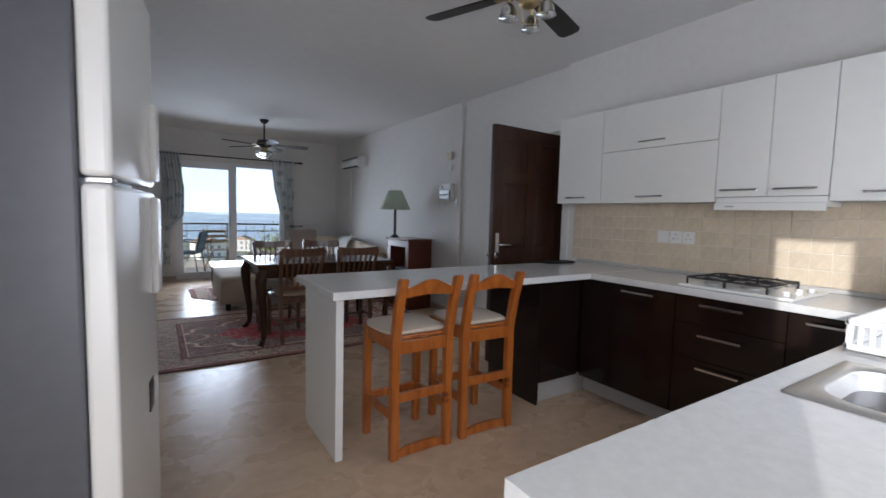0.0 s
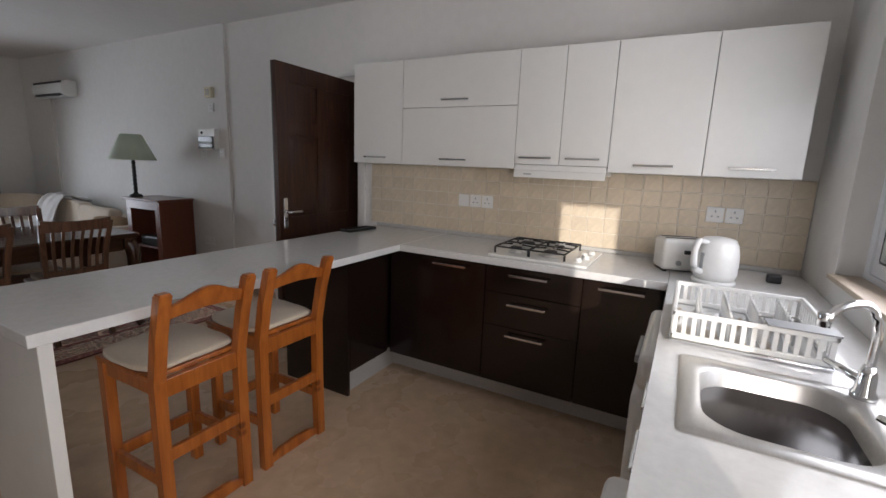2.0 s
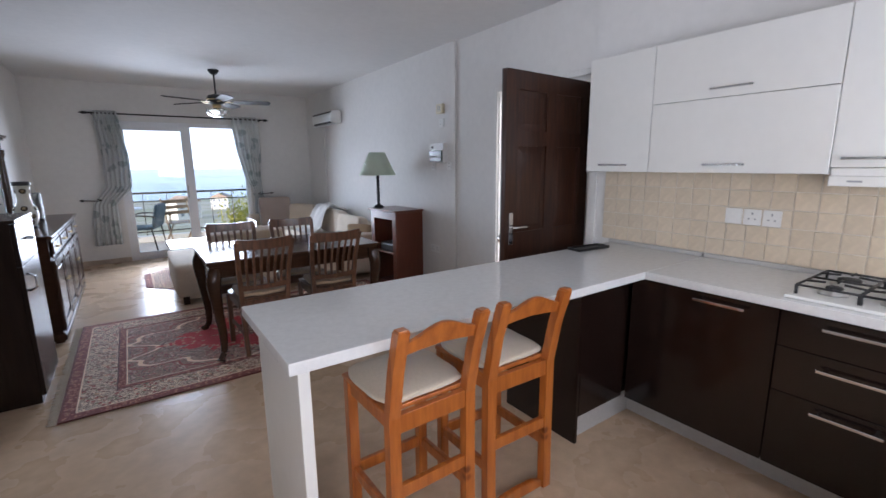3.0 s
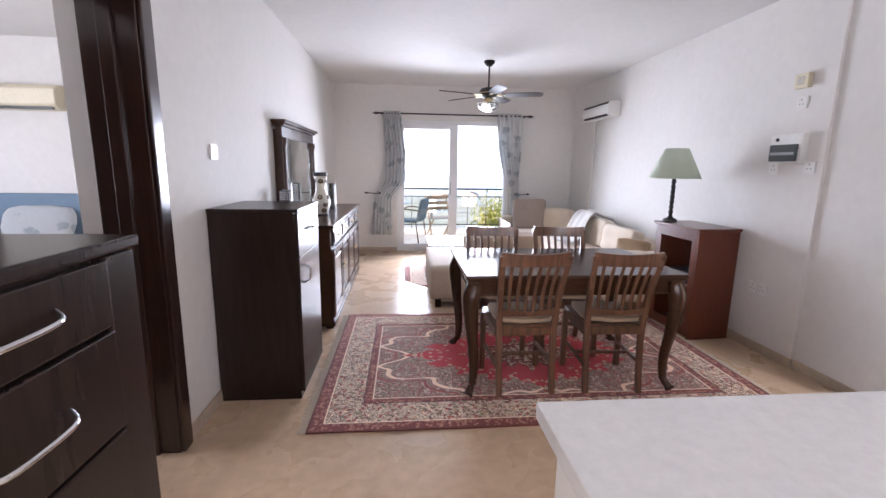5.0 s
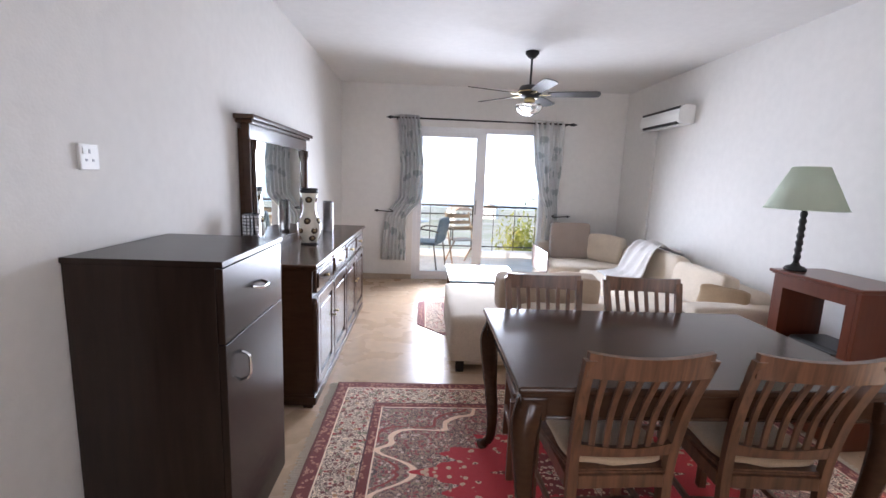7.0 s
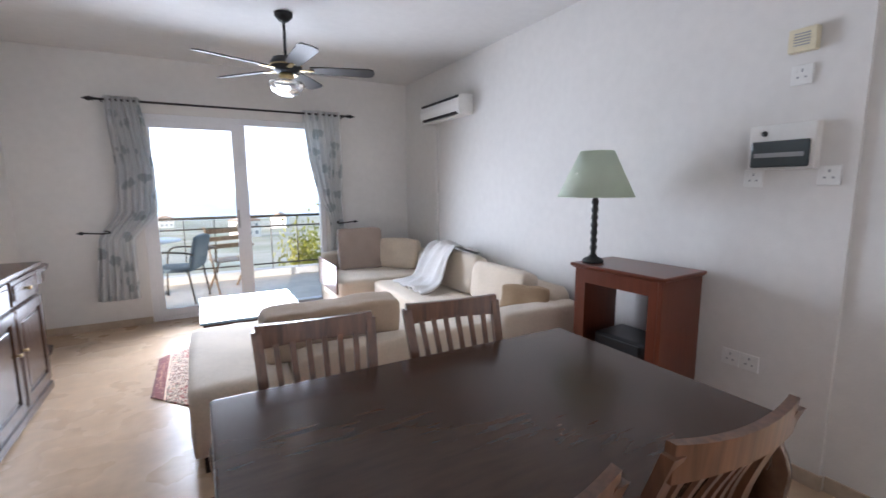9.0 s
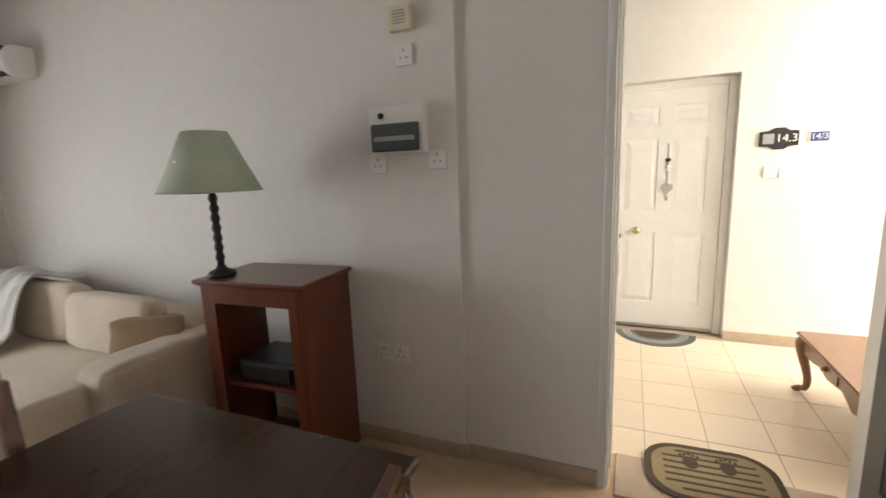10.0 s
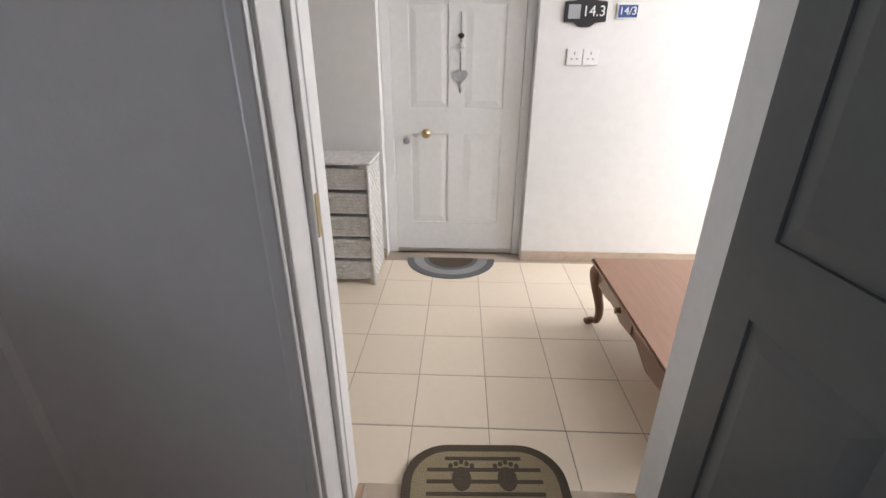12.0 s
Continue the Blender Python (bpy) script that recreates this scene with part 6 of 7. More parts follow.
throw_pillow("plump beige back cushion on the sofa", 0.82, 0.29, 0.20, pose(2.08, 7.78, 0.425, 6, 0, 3), OAT, 21, 11)
throw_pillow("square taupe scatter cushion on the sofa", 0.52, 0.48, 0.13, pose(3.03, 10.08, 0.445, -10, 0, -4), PILLOW_GREY, 22, 9)
throw_pillow("beige back cushion leaning in the corner", 0.50, 0.36, 0.16, pose(3.42, 9.90, 0.44, -8, 0, -50), SOFA, 23)
throw_pillow("beige back cushion along the wall", 0.85, 0.36, 0.18, pose(3.50, 8.75, 0.435, -10, 0, -90), SOFA, 24)
throw_pillow("beige back cushion along the wall", 0.70, 0.33, 0.18, pose(3.48, 8.0, 0.435, -12, 0, -88), SOFA, 25)
throw_pillow("small brown cushion at the sofa's end", 0.36, 0.24, 0.14, pose(3.46, 7.66, 0.435, -14, 0, -60), TAN, 26)
# throw draped over the back
g = bmesh.new()
rows = []
path = [(3.05, 0.462), (3.18, 0.475), (3.26, 0.52), (3.31, 0.64), (3.37, 0.76), (3.47, 0.83), (3.62, 0.80), (3.76, 0.74)]
pp = arc([(x, 0, z) for x, z in path], 5)
for i, q in enumerate(pp):
    row = []
    for k in range(25):
        v = k / 24
        y = 8.68 + v * 0.40 + (0.22 * (1 - i / len(pp)) * (v - 0.6))
        w = noise.noise(Vector((q.x * 5, y * 7, 3))) * 0.045 + 0.022 * math.sin(v * 17 + i * 0.12 + 2 * noise.noise(Vector((v * 4, i * 0.08, 1))))
        row.append(g.verts.new((q.x + w * 0.5, y, q.z + abs(w) + 0.004)))
    rows.append(row)
for a, b in zip(rows, rows[1:]):
    for k in range(24):
        g.faces.new((a[k], a[k + 1], b[k + 1], b[k])).smooth = True
tw_ = solid("throw_blanket", g, THROW, "white throw blanket draped over the sofa back", "blanket")
tm = tw_.modifiers.new("thick", "SOLIDIFY")
tm.thickness = 0.008
tm.offset = 1.0

# coffee table and small rug
ct = thing("coffee_table", "low coffee table with a glossy glass top", "table", pose(1.74, 9.20, 0.008))
part("tabletop", bx(-0.38, 0.38, -0.43, 0.43, 0.38, 0.40, bevel=0.006), material("glossy_dark_glass", (0.16, 0.24, 0.30), 0.08, vary=0.04), ct, "reflective dark glass top")
part("frame", boxes((-0.36, 0.36, -0.41, -0.37, 0.32, 0.379), (-0.36, 0.36, 0.37, 0.41, 0.32, 0.379), (-0.36, -0.32, -0.37, 0.37, 0.32, 0.379), (0.32, 0.36, -0.37, 0.37, 0.32, 0.379)), WALNUT, ct)
for x in (-0.33, 0.33):
    for y in (-0.38, 0.38):
        part("leg", bx(x - 0.025, x + 0.025, y - 0.025, y + 0.025, 0.0, 0.32, bevel=0.004), WALNUT, ct)
hr = thing("small_rug", "dark red hexagonal rug under the coffee table", "rug", pose(1.72, 8.95, 0.001))
hexo = [(-0.68, -0.38), (-0.42, -0.68), (0.42, -0.68), (0.68, -0.38), (0.68, 0.38), (0.42, 0.68), (-0.42, 0.68), (-0.68, 0.38)]
part("carpet", slab(hexo, 0.0, 0.006), rug_mat(0.68, 0.68), hr)

# ---- landing ----
hd_frame = structure("door_3", merge(bx(5.985, 6.035, 5.44, 5.498, 0, 1.998, bevel=0.004), bx(5.985, 6.035, 4.582, 4.635, 0, 1.998, bevel=0.004), bx(5.985, 6.035, 4.635, 5.44, 1.94, 1.998, bevel=0.004)), DOOR_WHITE, "white frame of the neighbour's door", "door frame")
nd = panel_leaf("neighbour_door", "closed white six-panel door with hanging charms", 0.80, 1.93, DOOR_WHITE, DOOR_WHITE, pose(6.012, 5.438, 0.012, 0, 0, -90))
part("knob", shift(lathe([(0.024, 0), (0.012, 0.01), (0.012, 0.03), (0.028, 0.042), (0.028, 0.058), (0.0, 0.066)], 18), Matrix.Translation((0.21, -0.022, 0.83)) @ Matrix.Rotation(math.pi / 2, 4, "X")), BRASS, nd)
part("lock", shift(lathe([(0.022, 0), (0.020, 0.008), (0.0, 0.009)], 16), Matrix.Translation((0.08, -0.022, 0.775)) @ Matrix.Rotation(math.pi / 2, 4, "X")), GREY_PLASTIC, nd)
part("sill_plate", bx(0.0, 0.80, -0.035, -0.0225, 0.0, 0.025, bevel=0.002), STEEL, nd)


def charm(z, kind):
    c = thing("door_charm", "small grey metal charm hanging on the door", "charm", pose(5.988, 5.015, z), group="door charms")
    part("cord", tube([(0, 0, 0.0), (0, 0, 0.12)], 0.004, 6), GREY_PLASTIC, c)
    if kind:
        out = [(0.045 * math.sin(t) ** 3, 0.003 * (13 * math.cos(t) - 5 * math.cos(2 * t) - 2 * math.cos(3 * t) - math.cos(4 * t)) - 0.02) for t in [2 * math.pi * k / 24 for k in range(24)]]
        part("heart", slab(out, -0.006, 0.004, 0.0, "x"), STEEL, c)
        part("tassel", lathe([(0.004, -0.12), (0.01, -0.10), (0.006, -0.07)], 8), GREY_PLASTIC, c)
    else:
        part("bead", lathe([(0.0, -0.025), (0.02, -0.012), (0.02, 0.0), (0.0, 0.012)], 12), BLACK_IRON, c)
        part("bell", lathe([(0.022, -0.075), (0.014, -0.05), (0.006, -0.03)], 12), STEEL, c)


charm(1.41, 0)
charm(1.20, 1)


def lettering(text, size, at, mat, parent):
    cu = bpy.data.curves.new("lettering", "FONT")
    cu.body, cu.size, cu.extrude, cu.align_x, cu.align_y = text, size, 0.0012, "CENTER", "CENTER"
    tmp = new("tmp", cu)
    me = bpy.data.meshes.new_from_object(tmp.evaluated_get(bpy.context.evaluated_depsgraph_get()))
    bpy.data.objects.remove(tmp)
    me.materials.append(mat)
    o = new("lettering", me)
    o.parent = parent
    o.matrix_basis = at
    return o


face = Matrix(((0, 0, -1), (-1, 0, 0), (0, 1, 0))).to_4x4()
ns = thing("house_number_sign", "dark shaped plate with the number 14.3", "sign", pose(5.885, 4.33, 1.52))
part("plate", slab([(-0.115, -0.05), (-0.06, -0.055), (-0.03, -0.075), (0.03, -0.075), (0.06, -0.055), (0.115, -0.05), (0.115, 0.05), (0.06, 0.055), (0.03, 0.075), (-0.03, 0.075), (-0.06, 0.055), (-0.115, 0.05)], -0.010, 0.003, 0.002, "x"), BLACK_IRON, ns)
part("picture_patch", bx(-0.0125, -0.0102, 0.03, 0.095, -0.035, 0.035, bevel=0), GREY_PLASTIC, ns)
lettering("14.3", 0.075, Matrix.Translation((-0.0105, -0.045, 0.0)) @ face, WHITE_PLASTIC, ns)
nb = thing("number_plate", "small blue plate with the number 14/3", "sign", pose(5.885, 4.10, 1.522))
part("plate", bx(-0.006, 0.003, -0.06, 0.06, -0.038, 0.038, bevel=0.002), WHITE_PLASTIC, nb)
part("field", bx(-0.0075, -0.0062, -0.052, 0.052, -0.031, 0.031, bevel=0), material("blue_enamel", (0.03, 0.08, 0.26), 0.3), nb)
lettering("14/3", 0.055, Matrix.Translation((-0.0078, 0.0, 0.0)) @ face, WHITE_PLASTIC, nb)
wall_socket("wall_switch", "white plastic switch on the landing wall", pose(5.889, 4.365, 1.29, 0, 0, 90) @ pose(-0.092, 0, 0), 2, WHITE_PLASTIC)
structure("baseboard_landing", merge(bx(5.878, 5.89, 1.7, 4.578, -0.008, 0.07, bevel=0.003), bx(5.878, 5.89, 5.502, 8.0, -0.008, 0.07, bevel=0.003), bx(4.10, 4.112, 3.5, 4.27, -0.008, 0.07, bevel=0.003), bx(4.10, 4.112, 5.34, 8.0, -0.008, 0.07, bevel=0.003)), SKIRT, "beige tile skirting of the landing", "skirting")


dm = thing("doormat", "brown rounded doormat with footprint pattern", "doormat", pose(4.06, 4.905, 0.0125, 0, 0, 2))
MAT_D = material("doormat_brown", (0.10, 0.075, 0.05), 0.95, vary=0.15, scale=30, bump=0.6, bump_scale=200)
MAT_L = material("doormat_straw", (0.36, 0.29, 0.17), 0.95, vary=0.15, scale=30, bump=0.6, bump_scale=200)
def rounded(hx, hy, r, k=8):
    out = []
    for sx, sy, a0 in ((1, 1, 0), (-1, 1, 90), (-1, -1, 180), (1, -1, 270)):
        for i in range(k + 1):
            a = radians(a0 + 90 * i / k)
            out.append((sx * (hx - r) + r * math.cos(a), sy * (hy - r) + r * math.sin(a)))
    return out
part("border", slab(rounded(0.20, 0.27, 0.15), 0.0, 0.008), MAT_D, dm)
part("field", slab(rounded(0.17, 0.24, 0.125), 0.0081, 0.0095), MAT_L, dm)
for i in range(7):
    x = -0.13 + i * 0.045
    wy = 0.19 if abs(x) < 0.1 else 0.13
    part("stripe", bx(x - 0.007, x + 0.007, -wy, wy, 0.0096, 0.0105, bevel=0), MAT_D, dm)
for y in (-0.075, 0.075):
    part("footprint", slab([(0.045 * math.cos(2 * math.pi * k / 20) + 0.06, y + 0.032 * math.sin(2 * math.pi * k / 20)) for k in range(20)], 0.0106, 0.0118), MAT_D, dm)
    for t in range(5):
        part("toe", slab([(0.125 + 0.010 * math.cos(2 * math.pi * k / 10) - abs(t - 2) * 0.008, y + (t - 2) * 0.018 + 0.008 * math.sin(2 * math.pi * k / 10)) for k in range(10)], 0.0106, 0.0118), MAT_D, dm)
hm = thing("half_round_mat", "grey half-round braided doormat", "doormat", pose(5.88, 5.06, -0.001))
MAT_G = material("grey_mat", (0.16, 0.165, 0.17), 0.95, vary=0.15, scale=30, bump=0.6, bump_scale=200)
MAT_G2 = material("pale_grey_mat", (0.36, 0.36, 0.35), 0.95, vary=0.15, scale=30, bump=0.6, bump_scale=200)
for k, (r, mt) in enumerate(((1.0, MAT_G), (0.84, MAT_G2), (0.62, MAT_G), (0.52, MAT_D))):
    part("ring", slab([(-0.30 * r * math.sin(math.pi * i / 24), -0.30 * r * math.cos(math.pi * i / 24)) for i in range(25)], 0.0005 + 0.0015 * k, 0.006 + 0.0015 * k), mt, hm)

# landing coffee table
lt = thing("low_table", "brown wooden low table with cabriole legs and a drawer", "table", pose(4.735, 3.90, -0.001))
part("tabletop", slab([(-0.52, -0.52), (0.40, -0.52), (0.40, 0.44), (-0.52, 0.44)], 0.345, 0.37, 0.008), OAK, lt)
for y in (-0.46, 0.40):
    part("apron", slab([(-0.46, 0.344), (-0.46, 0.25), (-0.3, 0.225), (-0.18, 0.27), (0, 0.245), (0.1, 0.27), (0.2, 0.25), (0.34, 0.25), (0.34, 0.344)], y - 0.01, y + 0.01, 0.002, "y"), OAK, lt)
for x in (-0.475, 0.355):
    part("apron", slab([(-0.44, 0.344), (-0.44, 0.25), (-0.3, 0.25), (0, 0.27), (0.3, 0.25), (0.38, 0.25), (0.38, 0.344)], x - 0.01, x + 0.01, 0.002, "x"), OAK, lt)
dw = part("drawer_front", bx(-0.14, 0.14, 0.41, 0.418, 0.275, 0.335, bevel=0.003), OAK, lt)
part("pull", shift(lathe([(0.018, 0), (0.010, 0.008), (0.016, 0.02), (0, 0.024)], 12), Matrix.Translation((0, 0.418, 0.305)) @ Matrix.Rotation(-math.pi / 2, 4, "X")), BRASS, dw)
for sx in (-1, 1):
    for y, sy in ((-0.46, -1), (0.385, 1)):
        part("leg", shift(cabriole(0.344, sx, sy, 0.036), Matrix.Translation((0.355 if sx > 0 else -0.475, y, 0))), OAK, lt)

# wicker drawers
WICKER = material("white_wicker", (0.86, 0.84, 0.80), 0.8, vary=0.2, scale=14, bump=0.9, bump_scale=110, mask_scale=25, second=(0.70, 0.68, 0.63))
wk = thing("wicker_drawers", "white wicker chest of five small drawers", "drawers", pose(5.64, 5.72, -0.001))
for x in (-0.15, 0.15):
    for y in (-0.20, 0.20):
        part("post", lathe([(0.012, 0), (0.012, 0.74)], 8, (x, y, 0)), WICKER, wk)
def weave(w, h, n, m_):
    g = bmesh.new()
    for i in range(n):
        for k in range(m_):
            z = (i + 0.5) * h / n
            y = -w / 2 + (k + 0.5) * w / m_
            o = 0.004 if (i + k) % 2 else 0.0
            box(g, -0.003 - o, 0.003 - o, y - w / m_ * 0.52, y + w / m_ * 0.52, z - h / n * 0.42, z + h / n * 0.42)
    return g
for i in range(5):
    z0 = 0.03 + i * 0.142
    dd = part("drawer", bx(-0.14, 0.14, -0.185, 0.185, z0, z0 + 0.118, bevel=0.004), WICKER, wk)
    part("weave", shift(weave(0.37, 0.118, 6, 16), Matrix.Translation((-0.145, 0, z0))), WICKER, dd)
for y in (-0.20, 0.20):
    part("side_weave", shift(shift(weave(0.28, 0.70, 30, 10), Matrix.Rotation(math.pi / 2, 4, "Z")), Matrix.Translation((0, y, 0.02))), WICKER, wk)
part("top", bx(-0.17, 0.17, -0.22, 0.22, 0.742, 0.757, bevel=0.005), WICKER, wk)

# landing floor tiles
fl = bpy.data.objects["floor_landing"]
tm_ = mesh_of("tile", bx(-0.1468, 0.1468, -0.1433, 0.1433, -0.007, 0.0, bevel=0.001, seg=1), HALL_TILE)
for i in range(-1, 7):
    for j in range(-9, 8):
        cx, cy = 4.36 + 0.297 * (i + 0.5), 5.17 + 0.29 * (j + 0.5)
        if cx < 4.24 or cx > 5.80:
            continue
        o = new("tile", tm_)
        o.parent = fl
        o.matrix_basis = Matrix.Translation((cx, cy, -0.001 + random.uniform(-0.0004, 0.0004)))
edge_me = mesh_of("tile", bx(-0.125, 0.125, -0.1433, 0.1433, -0.007, 0.0, bevel=0.001, seg=1), HALL_TILE)
for j in range(-9, 8):
    o = new("tile", edge_me)
    o.parent = fl
    o.matrix_basis = Matrix.Translation((4.231, 5.17 + 0.29 * (j + 0.5), -0.001))

# ---- bedroom seen through the doorway ----
bed = thing("bed", "bed with a blue-grey headboard and patterned pillows", "bed", pose(-3.25, 7.35, 0))
HB = material("blue_headboard", (0.16, 0.24, 0.33), 0.7, vary=0.08, scale=8, bump=0.3, bump_scale=160)
part("frame", bx(-0.80, 0.80, -1.0, 0.98, 0.16, 0.36, bevel=0.01), ESPRESSO, bed)
part("headboard", bx(-0.82, 0.82, 0.96, 1.03, 0.30, 1.06, bevel=0.02), HB, bed)
part("mattress", pad(-0.78, 0.78, -0.98, 0.95, 0.34, 0.56, puff=0.005, n=10, seed=30, power=12), material("blue_sheet", (0.42, 0.52, 0.60), 0.9, vary=0.08, scale=8, bump=0.4, bump_scale=120), bed)
for x in (-0.74, 0.74):
    for y in (-0.94, 0.9):
        part("leg", bx(x - 0.03, x + 0.03, y - 0.03, y + 0.03, 0, 0.17), ESPRESSO, bed)
for x in (-0.40, 0.42):
    solid("pillow", pad(-0.34, 0.34, -0.09, 0.09, 0, 0.40, puff=0.0, n=12, seed=31, lump=0.014, power=3), CURTAIN, "pale floral pillow leaning on the headboard", "pillow", group="pillows", at=pose(-3.25 + x, 8.15, 0.555, -22, 0, 3))
bac = thing("air_conditioner", "aged cream air conditioner on the bedroom wall", "air conditioner", pose(-2.9, 8.398, 1.92, 0, 0, 180))
part("case", slab([(0.001, 0.0), (0.13, 0.0), (0.18, 0.05), (0.18, 0.2), (0.12, 0.25), (0.001, 0.25)], -0.40, 0.40, 0.008, "x"), CREAM_PLASTIC, bac)
part("air_slot", bx(-0.36, 0.36, 0.12, 0.168, 0.004, 0.03, bevel=0), BLACK, bac)

# ---- balcony and beyond ----
BTILE = material("balcony_tile", (0.60, 0.53, 0.44), 0.5, vary=0.08, scale=4, mask_scale=3)
structure("floor_balcony", boxes((-1.2, 5.2, N_ + 0.25, 12.75, -0.15, -0.01)), BTILE, "pale tiled balcony floor", "floor")
structure("trim_balcony", boxes((-1.2, 5.2, 12.55, 12.75, -0.01, 0.10)), WALL, "low white balcony kerb", "kerb")
structure("ceiling_balcony", boxes((-1.2, 5.2, N_ + 0.25, 12.2, CEIL_Z + 0.02, CEIL_Z + 0.15)), CEIL, "white balcony soffit", "ceiling")
rl = thing("balcony_railing", "dark metal balcony railing with upright bars", "railing", pose(0, 12.65, 0.1))
RAIL_M = material("railing_metal", (0.10, 0.08, 0.06), 0.4, metal=0.6, vary=0.1)
part("top_rail", tube([(-1.2, 0, 0.84), (5.2, 0, 0.84)], 0.02, 10), RAIL_M, rl)
part("middle_rail", tube([(-1.2, 0, 0.68), (5.2, 0, 0.68)], 0.012, 8), RAIL_M, rl)
part("bottom_rail", tube([(-1.2, 0, 0.08), (5.2, 0, 0.08)], 0.012, 8), RAIL_M, rl)
for i in range(17):
    part("post" if i % 4 == 0 else "bar", tube([(-1.2 + 0.4 * i, 0, 0.0), (-1.2 + 0.4 * i, 0, 0.84)], 0.018 if i % 4 == 0 else 0.007, 8), RAIL_M, rl)

RATTAN = material("grey_rattan", (0.14, 0.19, 0.23), 0.7, vary=0.2, scale=20, bump=0.6, bump_scale=120)
TEAK = wood("pale_teak", (0.22, 0.14, 0.08), (0.38, 0.26, 0.16), 0.5, grain=(12, 12, 1), coat=0.0)
rc = thing("balcony_chair", "grey rattan armchair on the balcony", "chair", pose(1.12, 11.55, -0.01, 0, 0, 70))
part("seat", pad(-0.25, 0.25, -0.24, 0.24, 0.38, 0.44, puff=0.0, n=6, seed=40), RATTAN, rc)
part("backrest", shift(pad(-0.25, 0.25, -0.03, 0.03, 0.0, 0.42, puff=0.0, n=6, seed=41), Matrix.Translation((0, -0.24, 0.42)) @ Matrix.Rotation(radians(12), 4, "X")), RATTAN, rc)
for sx in (-1, 1):
    part("arm_frame", tube(arc([(sx * 0.26, 0.24, 0.0), (sx * 0.27, 0.22, 0.45), (sx * 0.27, 0.14, 0.63), (sx * 0.27, -0.2, 0.63), (sx * 0.25, -0.3, 0.6)], 5), 0.012, 8), RAIL_M, rc)
    part("back_leg", tube([(sx * 0.24, -0.28, 0.0), (sx * 0.24, -0.22, 0.42)], 0.012, 8), RAIL_M, rc)
wc = thing("folding_chair", "pale wooden folding chair on the balcony", "chair", pose(1.72, 11.85, -0.01, 0, 0, 200))
for sx in (-1, 1):
    part("back_leg", tube([(sx * 0.22, 0.2, 0.0), (sx * 0.22, -0.18, 0.88)], 0.014, 8), TEAK, wc)
    part("front_leg", tube([(sx * 0.19, -0.22, 0.0), (sx * 0.19, 0.18, 0.43)], 0.014, 8), TEAK, wc)
    part("armrest", bx(sx * 0.24 - 0.02, sx * 0.24 + 0.02, -0.14, 0.24, 0.62, 0.64), TEAK, wc)
    part("arm_post", tube([(sx * 0.24, 0.2, 0.43), (sx * 0.24, 0.2, 0.62)], 0.012, 8), TEAK, wc)
for i in range(5):
    part("seat_slat", bx(-0.20, 0.20, -0.16 + i * 0.08, -0.10 + i * 0.08, 0.425, 0.44), TEAK, wc)
for i in range(3):
    z = 0.58 + i * 0.10
    part("back_slat", bx(-0.22, 0.22, 0.2 - 0.43 * z - 0.008, 0.2 - 0.43 * z + 0.008, z, z + 0.06), TEAK, wc)
bt = thing("balcony_table", "round glass-topped balcony table", "table", pose(0.75, 12.05, -0.01))
part("tabletop", lathe([(0.42, 0.70), (0.43, 0.71), (0.42, 0.72)], 32), ALU, bt)
part("leg", tube([(0, 0, 0.02), (0, 0, 0.70)], 0.03, 12), RAIL_M, bt)
part("foot", lathe([(0.22, 0.0), (0.22, 0.015), (0.04, 0.03)], 24), RAIL_M, bt)

# shrub past the railing
LEAF = material("shrub_leaf", (0.24, 0.26, 0.04), 0.6, vary=0.3, scale=20, second=(0.42, 0.38, 0.06))
sh = thing("shrub", "yellow-green leafy shrub beyond the balcony", "shrub", pose(3.15, 13.5, -0.6))
part("trunk", tube(arc([(0, 0, -0.9), (0.04, 0, 0.0), (0.0, 0.05, 0.6)], 5), [0.05] * 6 + [0.035] * 5, 8), ESPRESSO, sh)
rnd = random.Random(4)
g = bmesh.new()
for k in range(1700):
    a, b = rnd.uniform(0, 2 * math.pi), rnd.gauss(0, 0.33)
    c = Vector((0.42 * math.cos(a) * abs(rnd.gauss(0.6, 0.4)), 0.42 * math.sin(a) * abs(rnd.gauss(0.6, 0.4)), 0.62 + b))
    m = Matrix.Translation(c) @ Euler((rnd.uniform(0, 6), rnd.uniform(0, 6), rnd.uniform(0, 6))).to_matrix().to_4x4()
    v = [g.verts.new(m @ Vector(p)) for p in ((-0.05, 0, 0), (0, -0.018, 0.006), (0.05, 0, 0), (0, 0.018, 0.006))]
    g.faces.new(v)
tagged(part("crown", g, LEAF, sh), kind="stuff")

# hillside, town and sea
GROUND = material("dry_ground", (0.52, 0.47, 0.37), 0.95, vary=0.2, scale=0.3, mask_scale=0.05, second=(0.34, 0.34, 0.22))
SEA = material("sea", (0.02, 0.10, 0.20), 0.25, vary=0.15, scale=0.01, mask_scale=0.002, bump=0.2, bump_scale=0.3)
g = bmesh.new()
prof = [(-400, 2.0), (0.0, -1.6), (12.8, -1.8), (30, -5.0), (120, -14), (420, -28), (520, -31)]
rows = [[g.verts.new((x, y, z)) for x in (-3000, -300, -40, 0, 40, 300, 3000)] for y, z in prof]
for a, b in zip(rows, rows[1:]):
    for i in range(6):
        g.faces.new((a[i], a[i + 1], b[i + 1], b[i]))
structure("ground", g, GROUND, "dry sloping hillside", "ground")
structure("water", boxes((-4500, 4500, 480, 4650, -31.0, -30.0)), SEA, "blue sea reaching to the horizon", "sea")
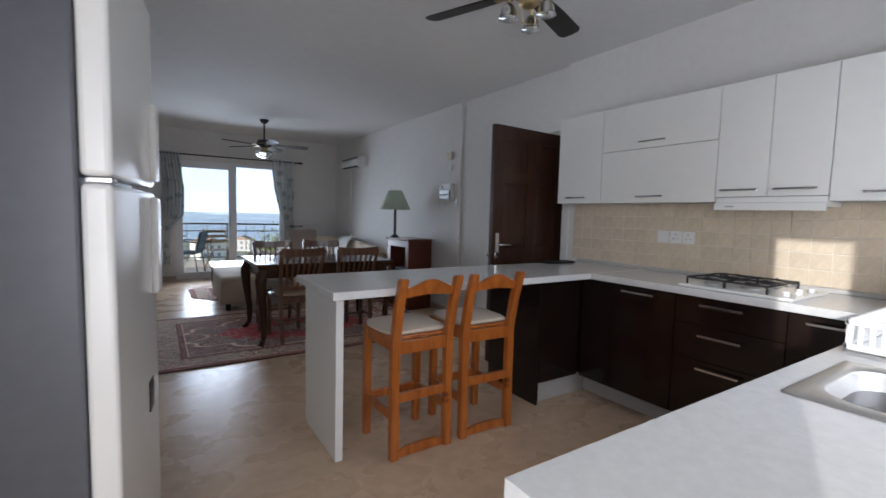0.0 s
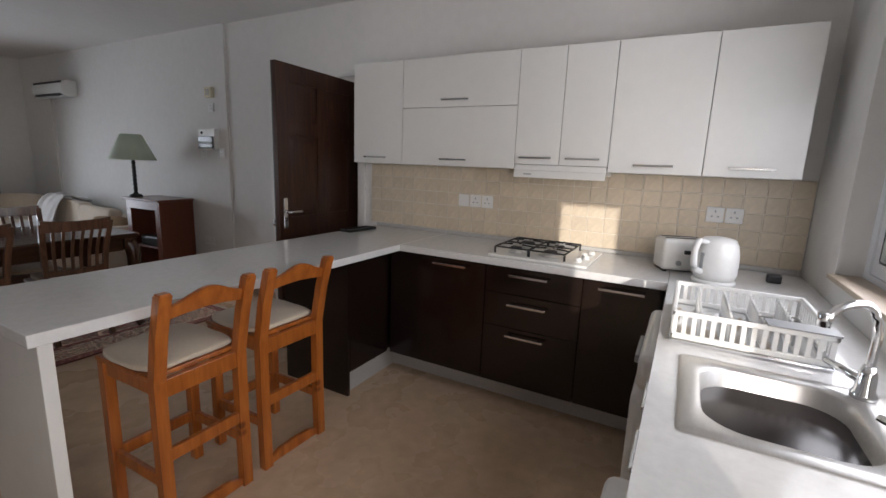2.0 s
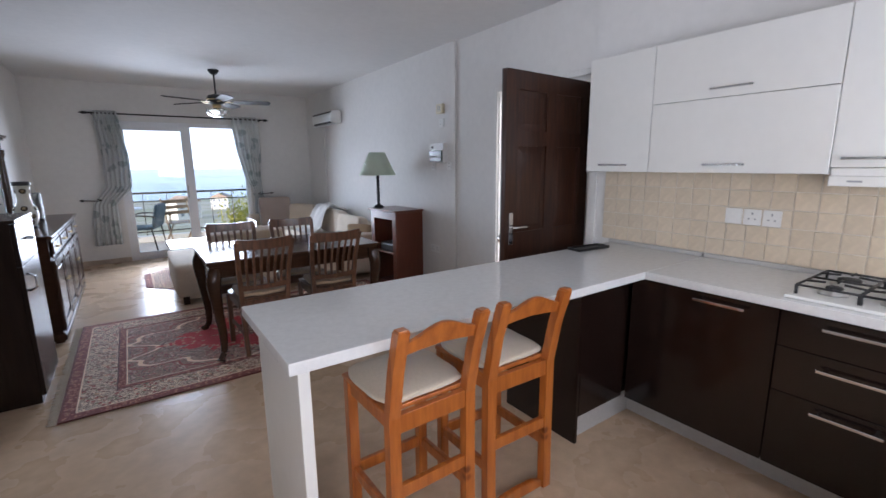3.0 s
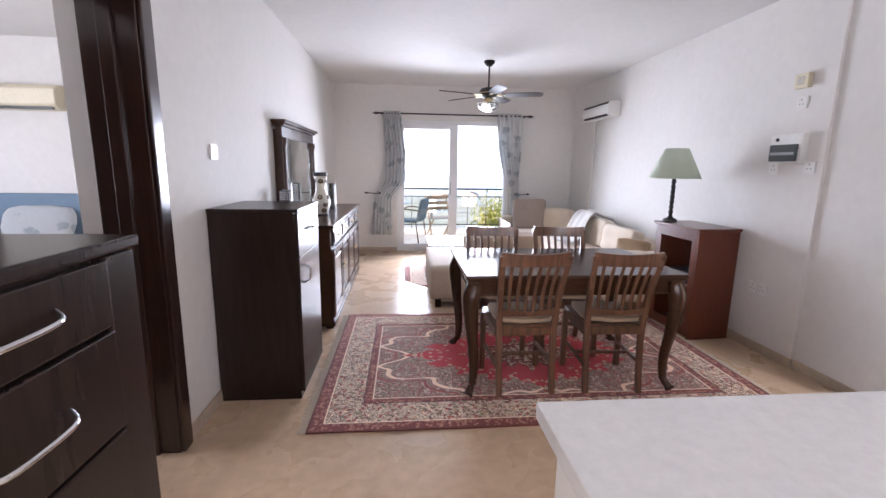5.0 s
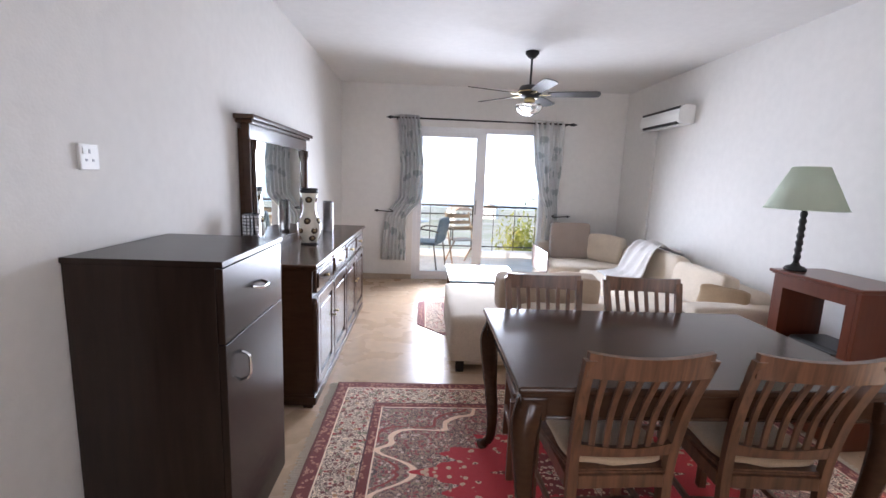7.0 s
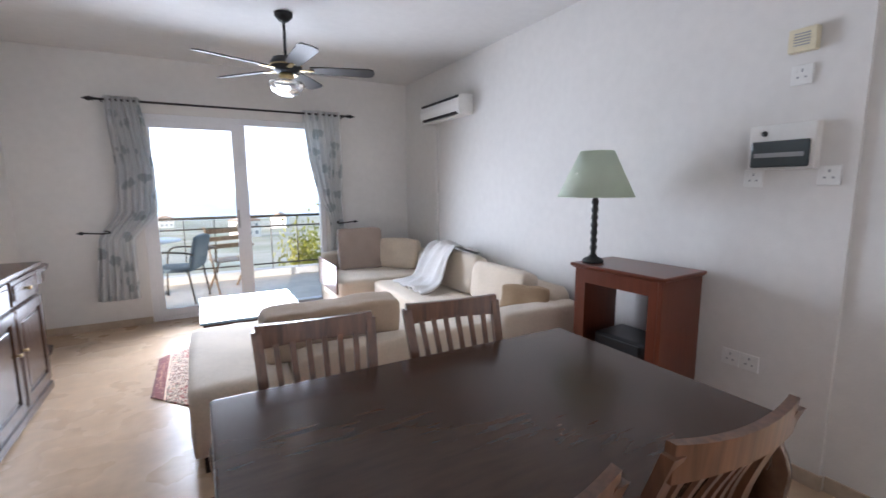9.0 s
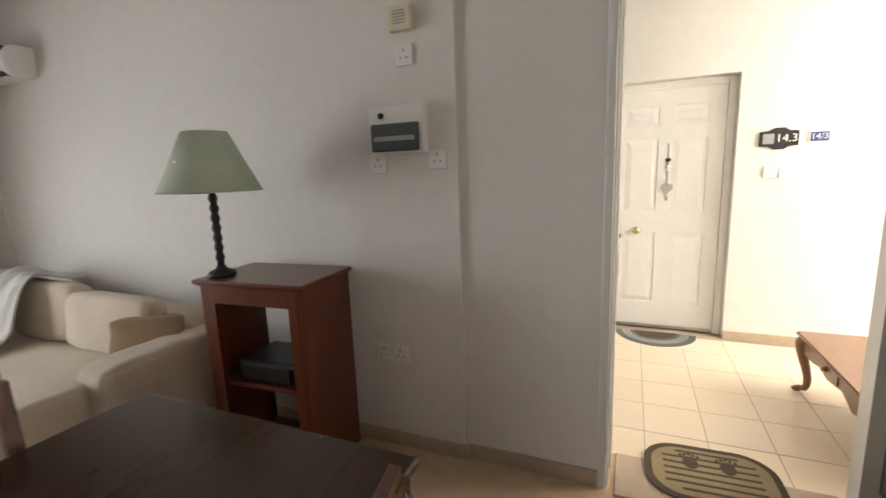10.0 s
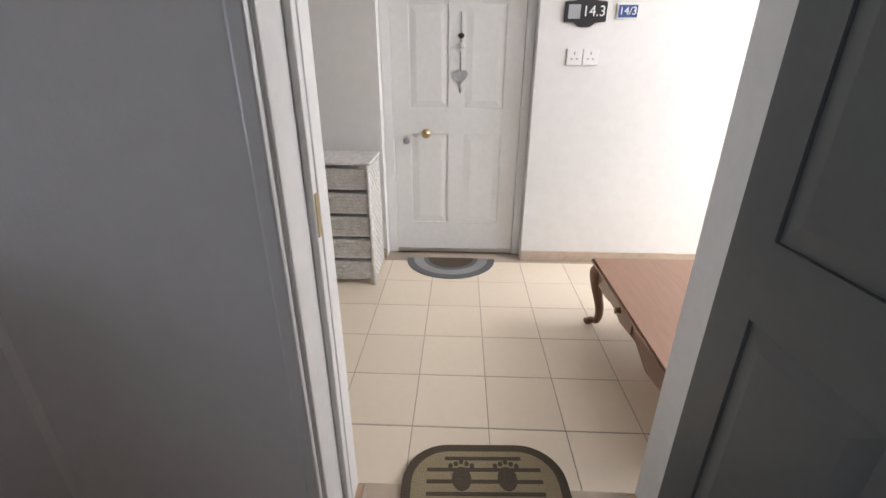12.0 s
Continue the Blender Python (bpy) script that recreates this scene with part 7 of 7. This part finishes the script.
# unseen roof added outside the kitchen window to hold back light
structure("trim_added_roof", boxes((1.76, 8.0, -0.72, 0.975, 2.34, 2.46)), CEIL, "unseen white roof added over the kitchen window", "roof")
PLASTER = material("house_plaster", (0.86, 0.84, 0.80), 0.85, vary=0.06, scale=0.5)
ROOF = material("clay_roof", (0.55, 0.40, 0.31), 0.8, vary=0.15, scale=2)
PANE = material("dark_pane", (0.30, 0.33, 0.36), 0.15)
hs = thing("house", "white plastered house with a clay roof down the hill", "house", pose(-60, 190, -17.0), group="houses of the town")
part("wall", bx(-4, 4, -4, 4, -3, 5.5, bevel=0), PLASTER, hs)
part("roof", shift(slab([(-4.5, 0), (4.5, 0), (0, 2.0)], -4.4, 4.4, 0, "y"), Matrix.Translation((0, 0, 5.5))), ROOF, hs)
for x in (-2.4, 0, 2.4):
    for z in (0.8, 3.4):
        part("window", bx(x - 0.5, x + 0.5, -4.06, -3.99, z, z + 1.2, bevel=0), PANE, hs)
rnd = random.Random(9)
for k in range(26):
    y = rnd.uniform(150, 400)
    x = rnd.uniform(-0.55, 0.55) * y
    z = float(np.interp(y, [30, 120, 420], [-5.0, -14, -28]))
    copy_thing(hs, pose(x, y, z + 0.5, 0, 0, rnd.uniform(-25, 25)))

# bright haze of sky far beyond the sea
bk = bpy.data.materials.new("sky_backdrop")
bk.use_nodes = True
nt = bk.node_tree
nt.nodes.clear()
co = nt.nodes.new("ShaderNodeTexCoord")
sp = nt.nodes.new("ShaderNodeSeparateXYZ")
mr_ = nt.nodes.new("ShaderNodeMapRange")
mr_.inputs["From Min"].default_value, mr_.inputs["From Max"].default_value = -40, 2600
ra = nt.nodes.new("ShaderNodeValToRGB")
ra.color_ramp.elements[0].color, ra.color_ramp.elements[1].color = (0.82, 0.93, 1.0, 1), (0.36, 0.62, 0.95, 1)
em = nt.nodes.new("ShaderNodeEmission")
em.inputs["Strength"].default_value = 1.15
om = nt.nodes.new("ShaderNodeOutputMaterial")
nt.links.new(co.outputs["Object"], sp.inputs[0])
nt.links.new(sp.outputs["Z"], mr_.inputs["Value"])
nt.links.new(mr_.outputs["Result"], ra.inputs["Fac"])
nt.links.new(ra.outputs["Color"], em.inputs["Color"])
nt.links.new(em.outputs[0], om.inputs["Surface"])
structure("backdrop", boxes((-4600, 4600, 4660, 4680, -60, 2600)), bk, "pale blue hazy sky above the sea", "sky")
